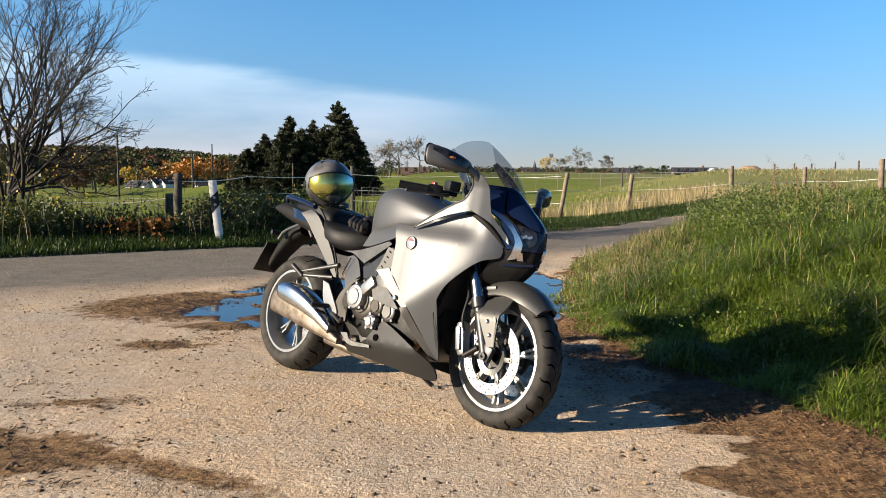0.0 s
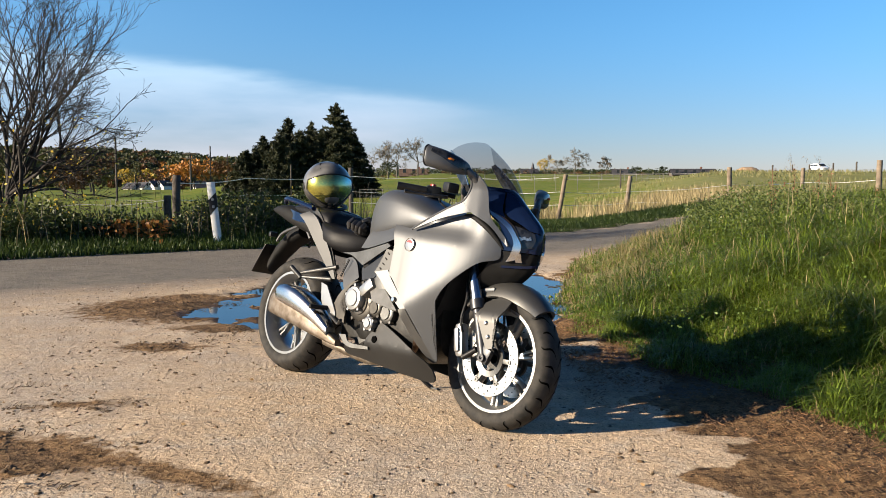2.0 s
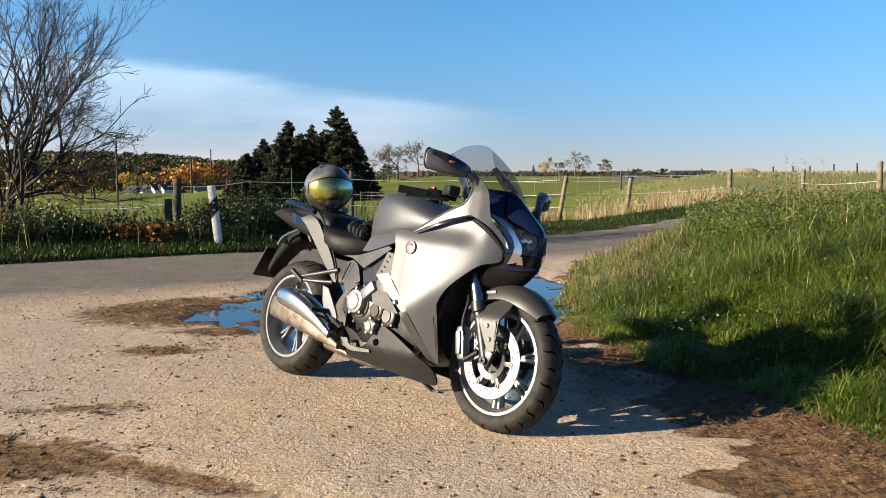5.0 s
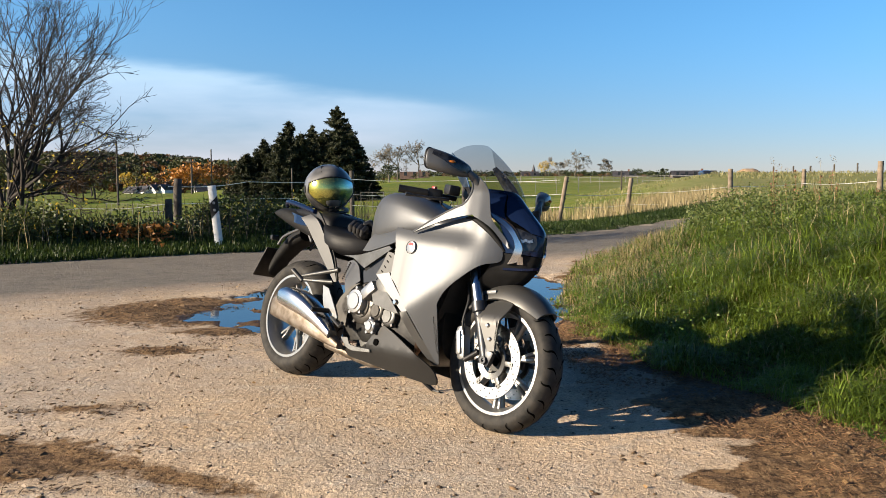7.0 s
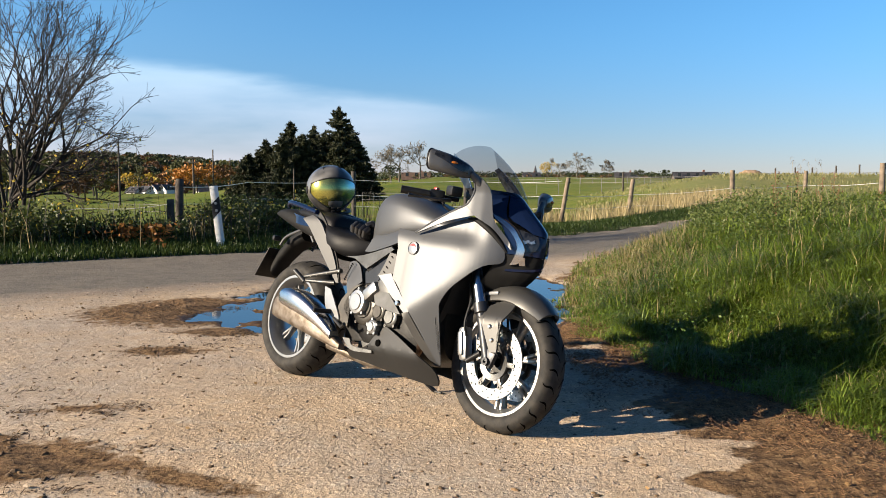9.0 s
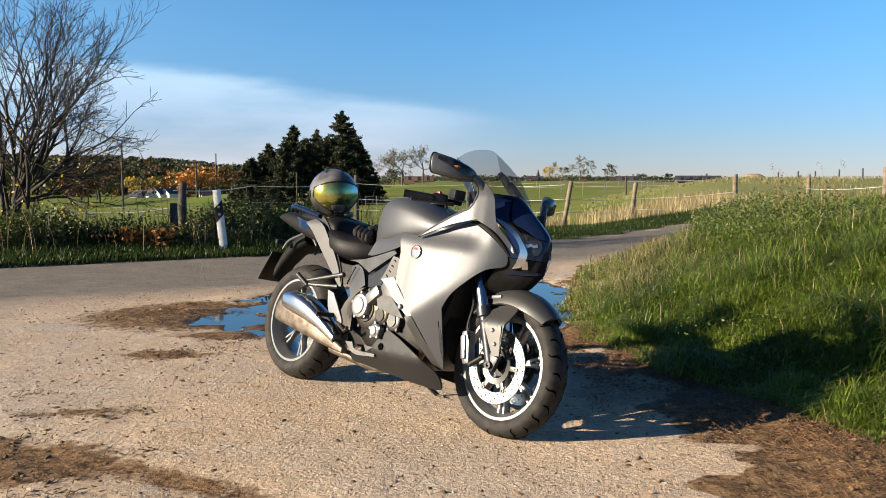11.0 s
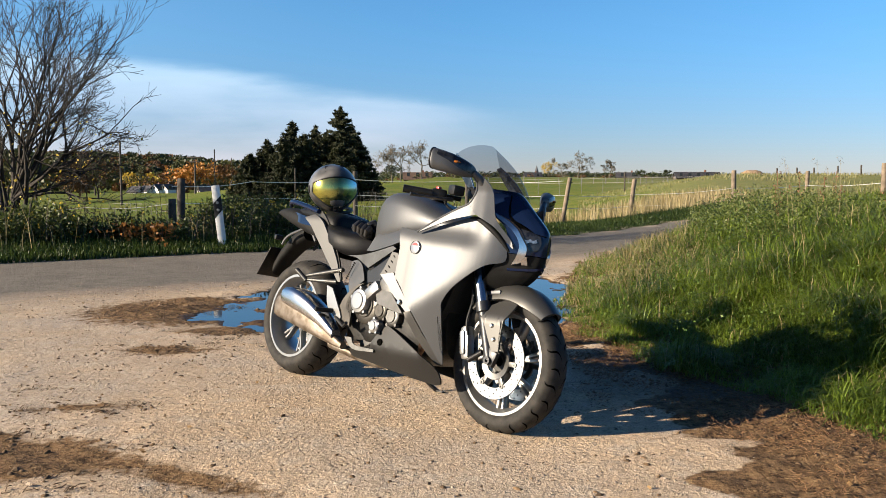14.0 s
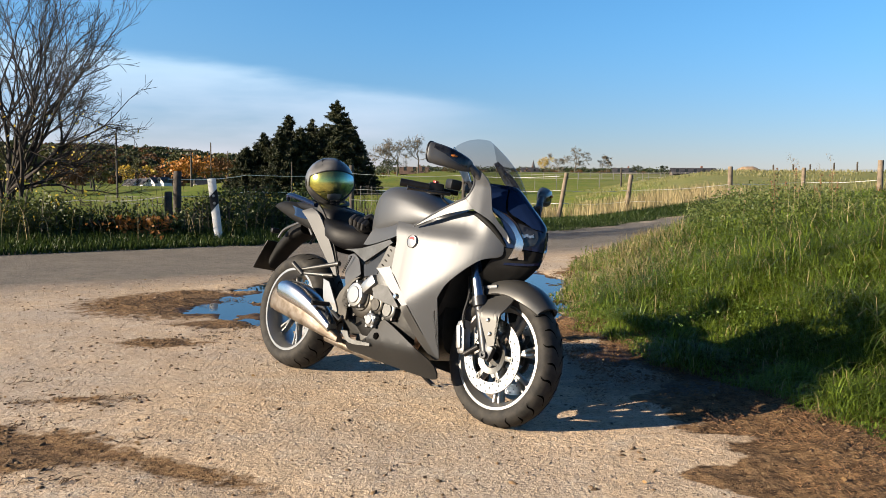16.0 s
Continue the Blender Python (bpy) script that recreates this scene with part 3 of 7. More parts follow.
def wheel(name, x, z, tyre, half, discs, label):
    """A cast wheel: rim with spokes, tyre, brake discs."""
    at = pose(x, 0, z)
    bm = bmesh.new()
    lathe(bm, [(.231, -half), (.231, half), (.2155, half), (.2135, half - .006), (.197, half - .03), (.193, 0), (.197, .03 - half), (.2135, .006 - half), (.2155, -half)], at, 72, True)
    rim = part(name, bm, WHEEL_PAINT, bike, label)
    bm = bmesh.new()
    lathe(bm, dense(tyre, 3), at, 96)
    ty = part("tyre", bm, RUBBER, rim, "black road tyre with curved tread grooves")
    # grooves follow the crown of the tyre
    prof = np.array(dense(tyre, 6))
    arc = prof[len(prof) // 2:]
    arc = arc[arc[:, 0] > arc[0, 0] - .034]
    vs, fs = [], []
    for k in range(52):
        a0, side = 2 * math.pi * k / 52, (-1) ** k
        short = .72 if k % 4 > 1 else 1.0
        for s in range(11):
            t = .06 + .94 * short * s / 10
            f_ = t * (len(arc) - 1)
            r, y = (float(np.interp(f_, range(len(arc)), arc[:, c])) for c in (0, 1))
            a = a0 + 0.27 * t + 0.06 * math.sin(t * 5)
            wd = 0.0034 * (0.35 + math.sin(math.pi * (.1 + .85 * s / 10)))
            for da in (-wd / r, wd / r):
                vs.append((x + (r + .0012) * math.cos(a + da), side * (y + .0012), z + (r + .0012) * math.sin(a + da)))
            if s:
                i = len(vs)
                fs.append((i - 4, i - 3, i - 1, i - 2))
    raw("tread_groove", vs, fs, GROOVE, ty)
    bm = bmesh.new()
    lathe(bm, [(.02, -.055), (.042, -.055), (.048, -.03), (.048, .03), (.042, .055), (.02, .055)], at, 32, True)
    part("hub", bm, DARK_METAL, rim)
    for k in range(7):
        a = 2 * math.pi * (k + .3) / 7
        bm = bmesh.new()
        for sgn in (-1, 1):
            r0, r1, sp = .042, .199, .075
            d = Vector((math.cos(a), 0, math.sin(a)))
            e = Vector((math.cos(a + sgn * sp), 0, math.sin(a + sgn * sp)))
            c = Vector((x, 0, z))
            rows = [(c + d * r0, .016, .022), (c + d * .10, .012, .019), (c + e * .15, .009, .016), (c + e * r1, .010, .02)]
            side = Vector((-math.sin(a), 0, math.cos(a)))
            loft(bm, [[tuple(p + side * (w * u) + Vector((0, h * v, 0))) for u, v in ((-1, -.5), (-.5, -1), (.5, -1), (1, -.5), (1, .5), (.5, 1), (-.5, 1), (-1, .5))] for p, w, h in rows])
        part("spoke", bm, WHEEL_PAINT, rim)
    for y, r in discs:
        bm = bmesh.new()
        lathe(bm, [(r - .048, y - .0025), (r, y - .0025), (r, y + .0025), (r - .048, y + .0025)], at, 72, True)
        disc = part("brake_disc", bm, STEEL, rim, "drilled bright steel brake disc")
        hole = bpy.data.meshes.new("drill_hole")
        hole.from_pydata([(.0036 * math.cos(2 * math.pi * q / 8), 0, .0036 * math.sin(2 * math.pi * q / 8)) for q in range(8)], [], [tuple(range(8))])
        hole.materials.append(GROOVE)
        for k in range(48):
            a, rr = 2 * math.pi * k / 48, r - .009 - .015 * (k % 3)
            ob = new("drill_hole", hole)
            ob.parent, ob.location = disc, (x + rr * math.cos(a), y - .0030, z + rr * math.sin(a))
        bm = bmesh.new()
        lathe(bm, [(.052, y + .002), (.078, y - .004), (.078, y + .006), (.052, y + .010)], at, 40, True)
        for k in range(6):
            a = 2 * math.pi * k / 6
            box(bm, (.05, .006, .022), (x + .095 * math.cos(a), y, z + .095 * math.sin(a)), (0, -math.degrees(a), 0), .003)
            lathe(bm, [(.004, y - .007), (.0105, y - .007), (.0105, y + .007), (.004, y + .007)], pose(x + .113 * math.cos(a), 0, z + .113 * math.sin(a)), 12, True)
        part("disc_carrier", bm, ALU, disc)
    return rim


FRONT_TYRE = [(.226, -.046), (.238, -.057), (.256, -.0615), (.274, -.058), (.289, -.042), (.298, -.02), (.300, 0), (.298, .02), (.289, .042), (.274, .058), (.256, .0615), (.238, .057), (.226, .046)]
REAR_TYRE = [(.226, -.082), (.240, -.092), (.258, -.0965), (.278, -.092), (.299, -.068), (.314, -.035), (.320, 0), (.314, .035), (.299, .068), (.278, .092), (.258, .0965), (.240, .092), (.226, .082)]
wheel("front_wheel", 1.545, .30, FRONT_TYRE, .048, ((-.078, .160), (.078, .160)), "silver cast front wheel with twin discs")
wheel("rear_wheel", 0.0, .32, REAR_TYRE, .084, ((.05, .138),), "silver cast rear wheel")


# ---- fairing ----
def table(rows):
    return np.array(dense(rows, 24))


WIDE = table([(.80, .292), (.97, .287), (1.1, .272), (1.2, .254), (1.31, .229), (1.39, .206), (1.45, .184), (1.50, .157), (1.545, .122), (1.60, .06)])
CREASE = table([(.85, .24), (1.05, .345), (1.10, .400), (1.16, .466), (1.206, .498), (1.27, .545), (1.37, .616), (1.475, .700), (1.53, .742), (1.65, .80)])
LEDGE = table([(.80, .845), (.939, .832), (1.177, .805), (1.349, .800), (1.47, .781), (1.56, .750)])


def ease1(v):
    v = min(1.0, max(0.0, v))
    return v * v * (3 - 2 * v)


def flank(x, z):
    """How far out the fairing's right side lies: a fold low down, a rolled ledge above."""
    w = float(np.interp(x, WIDE[:, 0], WIDE[:, 1]))
    t = z - float(np.interp(x, CREASE[:, 0], CREASE[:, 1]))
    r = math.hypot(t, .022)
    return -(w + .15 * (t - r) - .025 * (t + r) - .030 * (1 - .85 * ease1((x - 1.36) / .14)) * ease1((z - float(np.interp(x, LEDGE[:, 0], LEDGE[:, 1]))) / .10 + .5))


def collar(x, z):
    """The upper panel, from the ridge over the side panel up to the mirror."""
    return -(float(np.interp(x, (1.0, 1.1, 1.2, 1.3, 1.4, 1.45, 1.5, 1.56), (.272, .262, .250, .234, .210, .189, .160, .112))) + .02 * ease1((z - 1.0) / .08))


FAIRING = [(.99, .829, 1), (1.104, .817), (1.178, .84), (1.287, .876), (1.354, .899), (1.38, .896, 1), (1.425, .873), (1.49, .838), (1.527, .802), (1.547, .77, 1), (1.548, .738), (1.534, .717), (1.477, .695), (1.404, .636),
           (1.333, .565), (1.288, .486), (1.274, .423), (1.277, .351), (1.287, .279), (1.29, .242, 1), (1.273, .252, 1), (1.222, .341), (1.156, .454), (1.066, .56), (1.024, .595, 1), (1.028, .701)]
ARM_TOP = [(1.12, .811), (1.235, .879), (1.332, .931), (1.376, .954)]
ARM_LOW = [(1.12, .807), (1.21, .843), (1.298, .876), (1.418, .908)]
FRONT_IN = [(1.573, .781), (1.548, .804), (1.504, .857), (1.457, .887), (1.418, .908), (1.376, .954), (1.398, .993), (1.408, 1.041), (1.394, 1.071), (1.349, 1.088)]
FRONT_OUT = [(1.577, .785), (1.551, .829), (1.522, .865), (1.499, .900), (1.489, .935), (1.483, .970), (1.474, 1.013), (1.459, 1.048), (1.423, 1.080), (1.350, 1.105)]


def strips(pairs, depth, thick, flip, across=8):
    """A curved panel laid between pairs of edges in x and z."""
    bm = bmesh.new()
    for one, two in pairs:
        rows = []
        for a, b in zip(dense(one, 6), dense(two, 6)):
            pts = [a + (b - a) * k / across for k in range(across + 1)]
            rows.append([bm.verts.new((p[0], depth(*p), p[1])) for p in pts])
        for r, q in zip(rows, rows[1:]):
            for k in range(across):
                bm.faces.new((r[k], r[k + 1], q[k + 1], q[k]))
    bmesh.ops.remove_doubles(bm, verts=bm.verts[:], dist=1e-3)
    bmesh.ops.recalc_face_normals(bm, faces=bm.faces[:])
    if sum(f.normal.y * f.calc_area() for f in bm.faces) > 0:
        bmesh.ops.reverse_faces(bm, faces=bm.faces[:])
    thicken(bm, thick)
    if flip:
        bmesh.ops.scale(bm, vec=(1, -1, 1), verts=bm.verts[:])
        bmesh.ops.reverse_faces(bm, faces=bm.faces[:])
    return bm


GAP_BLACK = mat("panel_gap_black", (.004, .004, .004), (.007, .007, .007), 30, .7, spec=.2)
for flip in (False, True):
    f = part("side_fairing", shell(FAIRING, flank, .008, .02, flip), SILVER, bike, "matte silver side fairing")
    sg = 1 if flip else -1
    # round badge
    by = abs(flank(1.119, .739))
    bm = bmesh.new()
    lathe(bm, [(.001, -.004), (.024, -.004), (.0285, -.003), (.030, -.006), (.031, .004)], pose(1.119, sg * by + (.001 if flip else -.001), 0.739) @ pose(0, 0, 0, 0, 0, 0 if not flip else 180), 28)
    bd = part("badge", bm, BADGE, f, "round chrome badge with a red upper half")
    bm = bmesh.new()
    bm.faces.new([bm.verts.new((1.119 + .021 * math.cos(a), sg * (by + .0066), 0.741 + .019 * math.sin(a))) for a in np.linspace(.25, math.pi - .5, 12)])
    part("badge_fill", bm, RED, bd)
    # the upper panel with its folded lower rim, and the dark slot below it
    co = part("upper_fairing", strips(((ARM_TOP, ARM_LOW), (FRONT_IN[:7], FRONT_OUT[:7]) if flip else (FRONT_IN, FRONT_OUT)), collar, .008, flip), SILVER, bike, "matte silver upper fairing panel")
    bm = bmesh.new()
    tube(bm, [(x, sg * (abs(collar(x, z)) - .002), z) for x, z in [tuple(p) for p in dense(ARM_TOP + FRONT_IN[6:7 if flip else 9], 4)]], .005, 8)
    part("ridge", bm, SILVER, co)
    bm = bmesh.new()
    path = [tuple(p) for p in dense([(1.352, .896), (1.385, .897), (1.43, .880), (1.487, .845), (1.527, .803), (1.550, .768)], 4)]
    tube(bm, [(x, sg * (abs(flank(x, z)) - .006), z) for x, z in path], [.006 + .007 * math.sin(math.pi * (k + .5) / len(path)) for k in range(len(path))], 10)
    part("vent_slot", bm, GAP_BLACK, f)
    # bright rear edge of the side panel
    edge1 = [(.939, .597, 1), (1.012, .614, 1), (1.042, .572), (1.146, .454, 1), (1.114, .445, 1), (1.032, .514), (.981, .561)]
    fe = part("fairing_edge", shell(edge1, lambda x, z: -(.272 - .20 * (x - 1.0)), .008, .03, flip), SILVER, bike, "silver rear edge of the fairing")
    edge2 = [(1.113, .443, 1), (1.148, .452, 1), (1.216, .339), (1.281, .269), (1.281, .234, 1), (1.249, .243), (1.18, .325)]
    part("fairing_edge", shell(edge2, lambda x, z: flank(x, z) + .007, .008, .03, flip), MID_SILVER, bike, "silver rear edge of the fairing")
    bm = bmesh.new()
    lathe(bm, [(.001, -.008), (.010, -.008), (.013, .002)], pose(1.075, sg * (abs(flank(1.075, .48)) - .010), .485) @ pose(0, 0, 0, 0, 0, 0 if not flip else 180), 14)
    part("bolt", bm, CHROME, fe)
    # bolted cover between the side panel and the frame
    inner = [(.944, .712, 1), (.985, .706, 1), (1.02, .66), (1.012, .613, 1), (.877, .595, 1), (.905, .635)]
    fc = part("frame_cover", shell(inner, lambda x, z: -.238, .010, .03, flip), MID_SILVER, bike, "silver frame cover with bolts")
    for bx, bz in ((.965, .69), (.952, .665), (.938, .64), (.922, .617)):
        bm = bmesh.new()
        box(bm, (.016, .004, .006), (bx, sg * .239, bz), (0, 30, 0), .0015)
        part("slot_mark", bm, GAP_BLACK, fc)
    head = [(.818, .559, 1), (.887, .573), (.977, .511), (1.084, .436, 1), (1.035, .438), (.889, .462, 1), (.851, .513)]
    part("cylinder_head_cover", shell(head, lambda x, z: -.226 + .25 * (z - .5), .03, .03, flip), ALU, bike, "grey cast cylinder head cover")
    # dark belly pan
    belly = [(.666, .222, 1), (.786, .245), (.831, .24, 1), (.866, .302), (.925, .360), (.97, .358), (1.13, .295), (1.291, .225), (1.325, .177, 1), (1.292, .148), (1.058, .160), (.801, .182), (.70, .19)]
    bp = part("belly_pan", shell(belly, lambda x, z: -(.165 + .38 * (z - .16) - .5 * max(z - .26, 0)), .008, .03, flip), DARK_SILVER, bike, "dark grey belly pan")
    bm = bmesh.new()
    lathe(bm, [(.001, -.003), (.016, -.003), (.017, .003)], pose(.915, sg * .203, .285), 18)
    part("belly_hole", bm, GROOVE, bp)
    lower = [(.644, .276, 1), (.698, .28, 1), (.734, .247), (.878, .245, 1), (.882, .232, 1), (.721, .226)]
    part("lower_bracket", shell(lower, lambda x, z: -.205, .008, .03, flip), ALU, bike)
    # tail side strips
    tail = [(.109, .856, 1), (.182, .877, 1), (.264, .846), (.334, .776), (.436, .655), (.501, .537, 1), (.477, .538, 1), (.366, .638), (.25, .745), (.18, .809)]
    tdep = lambda x, z: -(.165 + .05 * (.9 - z) - .25 * max(.2 - x, 0))
    part("tail_side", shell(tail, lambda x, z: -(.185 - .03 * (x - .2) - .35 * max(z - .85, 0)), .012, .02, flip), MID_SILVER, bike, "dark silver tail side panel with a folded edge")
    tailb = [(.161, .884, 1), (.215, .898, 1), (.279, .851), (.34, .778), (.439, .665), (.500, .552, 1), (.487, .535, 1), (.421, .655), (.324, .775), (.254, .845)]
    part("tail_trim", shell(tailb, lambda x, z: tdep(x, z) + .010, .010, .03, flip), DARK_SILVER, bike)
    tail2 = [(-.20, .897, 1), (-.096, .893), (.034, .872), (.14, .85, 1), (.118, .816, 1), (.017, .827), (-.102, .856)]
    part("tail_cowl", shell(tail2, lambda x, z: -(.145 - .25 * max(-x, 0)), .01, .03, flip), GLOSS_BLACK, bike)
    # silver flank of the tank that sweeps down to the seat
    wing = [(.640, .712, 1), (.69, .762), (.745, .822), (.82, .850), (.93, .842), (.99, .825, 1), (.985, .765, 1), (.881, .742), (.715, .713)]
    part("tank_flank", shell(wing, lambda x, z: -(.150 + .22 * (x - .64) - .9 * max(z - .77, 0) ** 1.3), .010, .025, flip), SILVER, bike, "silver lower flank of the tank")

# the nose: pointed sections one above the other
def nose_ring(z, xf, wide, seg=41):
    """A wedge in plan, its tip at xf, as wide as the side panels leave it."""
    out = []
    for k in range(seg):
        u = 2 * k / (seg - 1) - 1
        y = wide * u
        x = xf - float(np.interp(abs(y), (0, .02, .05, .08, .11, .15, .20, .26), (0, .006, .033, .072, .118, .178, .248, .335)))
        out.append((x, y, z))
    return out


bm = bmesh.new()
loft(bm, [nose_ring(*r) for r in dense([(.765, 1.666, .115), (.80, 1.671, .118), (.845, 1.670, .120), (.88, 1.657, .126), (.935, 1.598, .142), (.98, 1.545, .152), (1.02, 1.50, .155), (1.045, 1.46, .150)], 4)])
nose = part("nose_cowl", bm, GLOSS_BLACK, bike, "glossy dark blue headlight cowl")
bm = bmesh.new()
loft(bm, [nose_ring(*r) for r in dense([(.575, 1.46, .07), (.605, 1.52, .11), (.645, 1.59, .125), (.69, 1.637, .130), (.735, 1.655, .122), (.762, 1.664, .115)], 4)])
part("chin", bm, GAP_BLACK, bike, "black lower nose")
NOSE = np.array(dense([(.575, 1.46), (.605, 1.52), (.645, 1.59), (.69, 1.637), (.735, 1.655), (.765, 1.666), (.80, 1.671), (.845, 1.670), (.88, 1.657), (.935, 1.598), (.98, 1.545), (1.02, 1.50), (1.045, 1.46)], 4))
FALL_Y, FALL_X = (0, .02, .05, .08, .11, .15, .20, .26), (0, .006, .033, .072, .118, .178, .248, .335)


def nose_patch(name, outline, off, material, parent, sg, label="", thick=.004):
    """A piece that lies on the nose: its outline in y and z."""
    bm = bmesh.new()
    bm.faces.new([bm.verts.new((0, p[0], p[1])) for p in rounded(outline, 4)])
    bmesh.ops.triangulate(bm, faces=bm.faces[:])
    for axis, no in ((1, (0, 1, 0)), (2, (0, 0, 1))):
        for k in range(-5, 130):
            bmesh.ops.bisect_plane(bm, geom=bm.verts[:] + bm.edges[:] + bm.faces[:], plane_co=Vector(no) * (k * .01), plane_no=no)
    bmesh.ops.remove_doubles(bm, verts=bm.verts[:], dist=3e-4)
    bm.normal_update()
    if sum(f.normal.x * f.calc_area() for f in bm.faces) < 0:
        bmesh.ops.reverse_faces(bm, faces=bm.faces[:])
    for v in bm.verts:
        v.co.x = float(np.interp(v.co.z, NOSE[:, 0], NOSE[:, 1])) - float(np.interp(abs(v.co.y), FALL_Y, FALL_X)) + off
    thicken(bm, thick, lambda v: Vector((.75, .66, .1)))
    if sg < 0:
        bmesh.ops.scale(bm, vec=(1, -1, 1), verts=bm.verts[:])
        bmesh.ops.reverse_faces(bm, faces=bm.faces[:])
    return part(name, bm, material, parent, label)


for sg in (-1, 1):
    # polished side strips and headlight glass
    nose_patch("chrome_strip", [(.140, .932, 1), (.121, .908), (.111, .886), (.097, .841), (.080, .794), (.078, .755), (.082, .729), (.101, .716, 1), (.098, .745), (.097, .785), (.103, .821), (.118, .859), (.130, .882), (.142, .91, 1)], .026, CHROME, nose, sg, "polished strip beside the headlight", .012)
    nose_patch("bronze_strip", [(.123, .924, 1), (.108, .906), (.098, .882), (.085, .837), (.071, .791, 1), (.077, .776, 1), (.091, .83), (.107, .873)], .014, HEADER, nose, sg)
    hl = nose_patch("headlight", [(.097, .877, 1), (.071, .868), (.036, .850, 1), (.031, .819), (.040, .788, 1), (.065, .781), (.084, .796), (.095, .834)], .005, LENS_DARK, nose, sg, "dark headlight glass with bright reflectors")
    nose_patch("reflector", [(.086, .832, 1), (.074, .828), (.066, .834), (.058, .829), (.049, .836, 1), (.046, .822, 1), (.057, .817), (.066, .821), (.073, .814), (.081, .815, 1)], .008, REFLECTOR, hl, sg)
    nose_patch("position_light", [(.080, .754, 1), (.066, .757, 1), (.055, .722, 1), (.071, .720, 1)], .010, CHROME, nose, sg)
    nose_patch("chin_strip", [(.0, .722, 1), (.045, .709), (.100, .700, 1), (.098, .690, 1), (.045, .698), (.0, .709, 1)], .010, GLOSS_BLACK, nose, sg)
    nose_patch("panel_gap", [(.046, 1.026, 1), (.088, .943), (.099, .889, 1), (.064, .864), (.012, .853, 1), (.012, .850, 1), (.064, .860), (.103, .886, 1), (.092, .943), (.050, 1.026, 1)], .003, GROOVE, nose, sg)
    nose_patch("warning_mark", [(.131, .948, 1), (.144, .950, 1), (.141, .966, 1)], .005, WHITE_PLASTIC, nose, sg)

# windscreen
bm = bmesh.new()
NU, NV, grid = 22, 16, []
for j in range(NV + 1):
    v = j / NV
    rowv = []
    for i in range(NU + 1):
        u = 2 * i / NU - 1
        hw = .175 - .018 * v - .012 * v * v
        top = v * (1 - .16 * abs(u) ** 3 * v)
        xc = 1.500 - .250 * top + .035 * math.sin(math.pi * top)
        zc = 1.03 + .232 * top
        rowv.append(bm.verts.new((xc - .13 * abs(u) ** 1.6, hw * u, zc - .03 * u * u)))
    grid.append(rowv)
for j in range(NV):
    for i in range(NU):
        bm.faces.new((grid[j][i], grid[j][i + 1], grid[j + 1][i + 1], grid[j + 1][i]))
grid_edge = [[row[k].co.to_tuple() for row in grid] for k in (0, -1)]
part("windscreen", bm, SCREEN, bike, "clear smoked windscreen")
for sg, col in ((-1, 0), (1, -1)):
    bm = bmesh.new()
    loft(bm, [[(x - a, y + sg * b, z - c) for a, b, c in ((-.004, .003, -.002), (-.002, .006, -.004), (.012 + .028 * math.sin(math.pi * k / NV), -.004, .010 + .016 * math.sin(math.pi * k / NV)), (.010, -.008, .010))] for k, (x, y, z) in enumerate(grid_edge[col])])
    part("screen_trim", bm, LENS_DARK, bike, "glossy black trim along the screen's foot")
    bar("screen_edge", [(x + .002, y + sg * .005, z + .001) for x, y, z in grid_edge[col][2:]], .003, CHROME, bike, 6)
bm = bmesh.new()
box(bm, (.16, .26, .05), (1.33, 0, 1.0), (0, 18, 0), .02)
part("dashboard", bm, BLACK_PLASTIC, bike, "black instrument panel")

# tank, seat, tail
bm = bmesh.new()
loft(bm, [ring(*r) for r in dense([(.585, .715, .745, .075, .8), (.615, .712, .80, .095, .75), (.650, .715, .925, .120, .62), (.680, .72, .990, .142, .58), (.76, .735, 1.020, .178, .58), (.88, .755, 1.014, .200, .60), (1.0, .775, .982, .200, .64), (1.12, .795, .935, .188, .7), (1.28, .81, .88, .15, .8)], 5)])
part("fuel_tank", bm, SILVER, bike, "matte silver fuel tank")
bm = bmesh.new()
lathe(bm, [(.002, .012), (.045, .012), (.052, .004), (.052, -.01)], pose(.93, 0, 1.006, 90, 0, 0), 30)
part("filler_cap", bm, BLACK_PLASTIC, bike)
bm = bmesh.new()
loft(bm, [ring(*r) for r in dense([(.62, .70, .79, .085, .7), (.54, .672, .80, .140, .6), (.44, .675, .808, .180, .55), (.36, .695, .825, .184, .55), (.30, .72, .85, .172, .6)], 4)])
part("rider_seat", bm, LEATHER, bike, "black vinyl rider seat")
bm = bmesh.new()
loft(bm, [ring(*r) for r in dense([(.345, .74, .80, .10, .7), (.33, .74, .875, .145, .65), (.27, .78, .902, .152, .6), (.15, .83, .918, .145, .6), (.02, .86, .925, .125, .6), (-.08, .87, .925, .10, .65)], 4)])
ps = part("pillion_seat", bm, LEATHER, bike, "black vinyl pillion seat")
bm = bmesh.new()
for k, wd in enumerate((.022, .014, .02, .02, .022, .012)):
    box(bm, (.006, wd * .6, .001), (.33 - .012 * (k % 2), -.06 + .022 * k, .885))
part("seat_lettering", bm, ALU, ps)
bm = bmesh.new()
loft(bm, [ring(*r) for r in dense([(-.38, .885, .905, .045, .7), (-.25, .85, .925, .10, .7), (-.08, .80, .915, .135, .7), (.15, .74, .86, .145, .7), (.35, .66, .76, .14, .7)], 3)])
part("tail_unit", bm, GAP_BLACK, bike, "black tail unit")
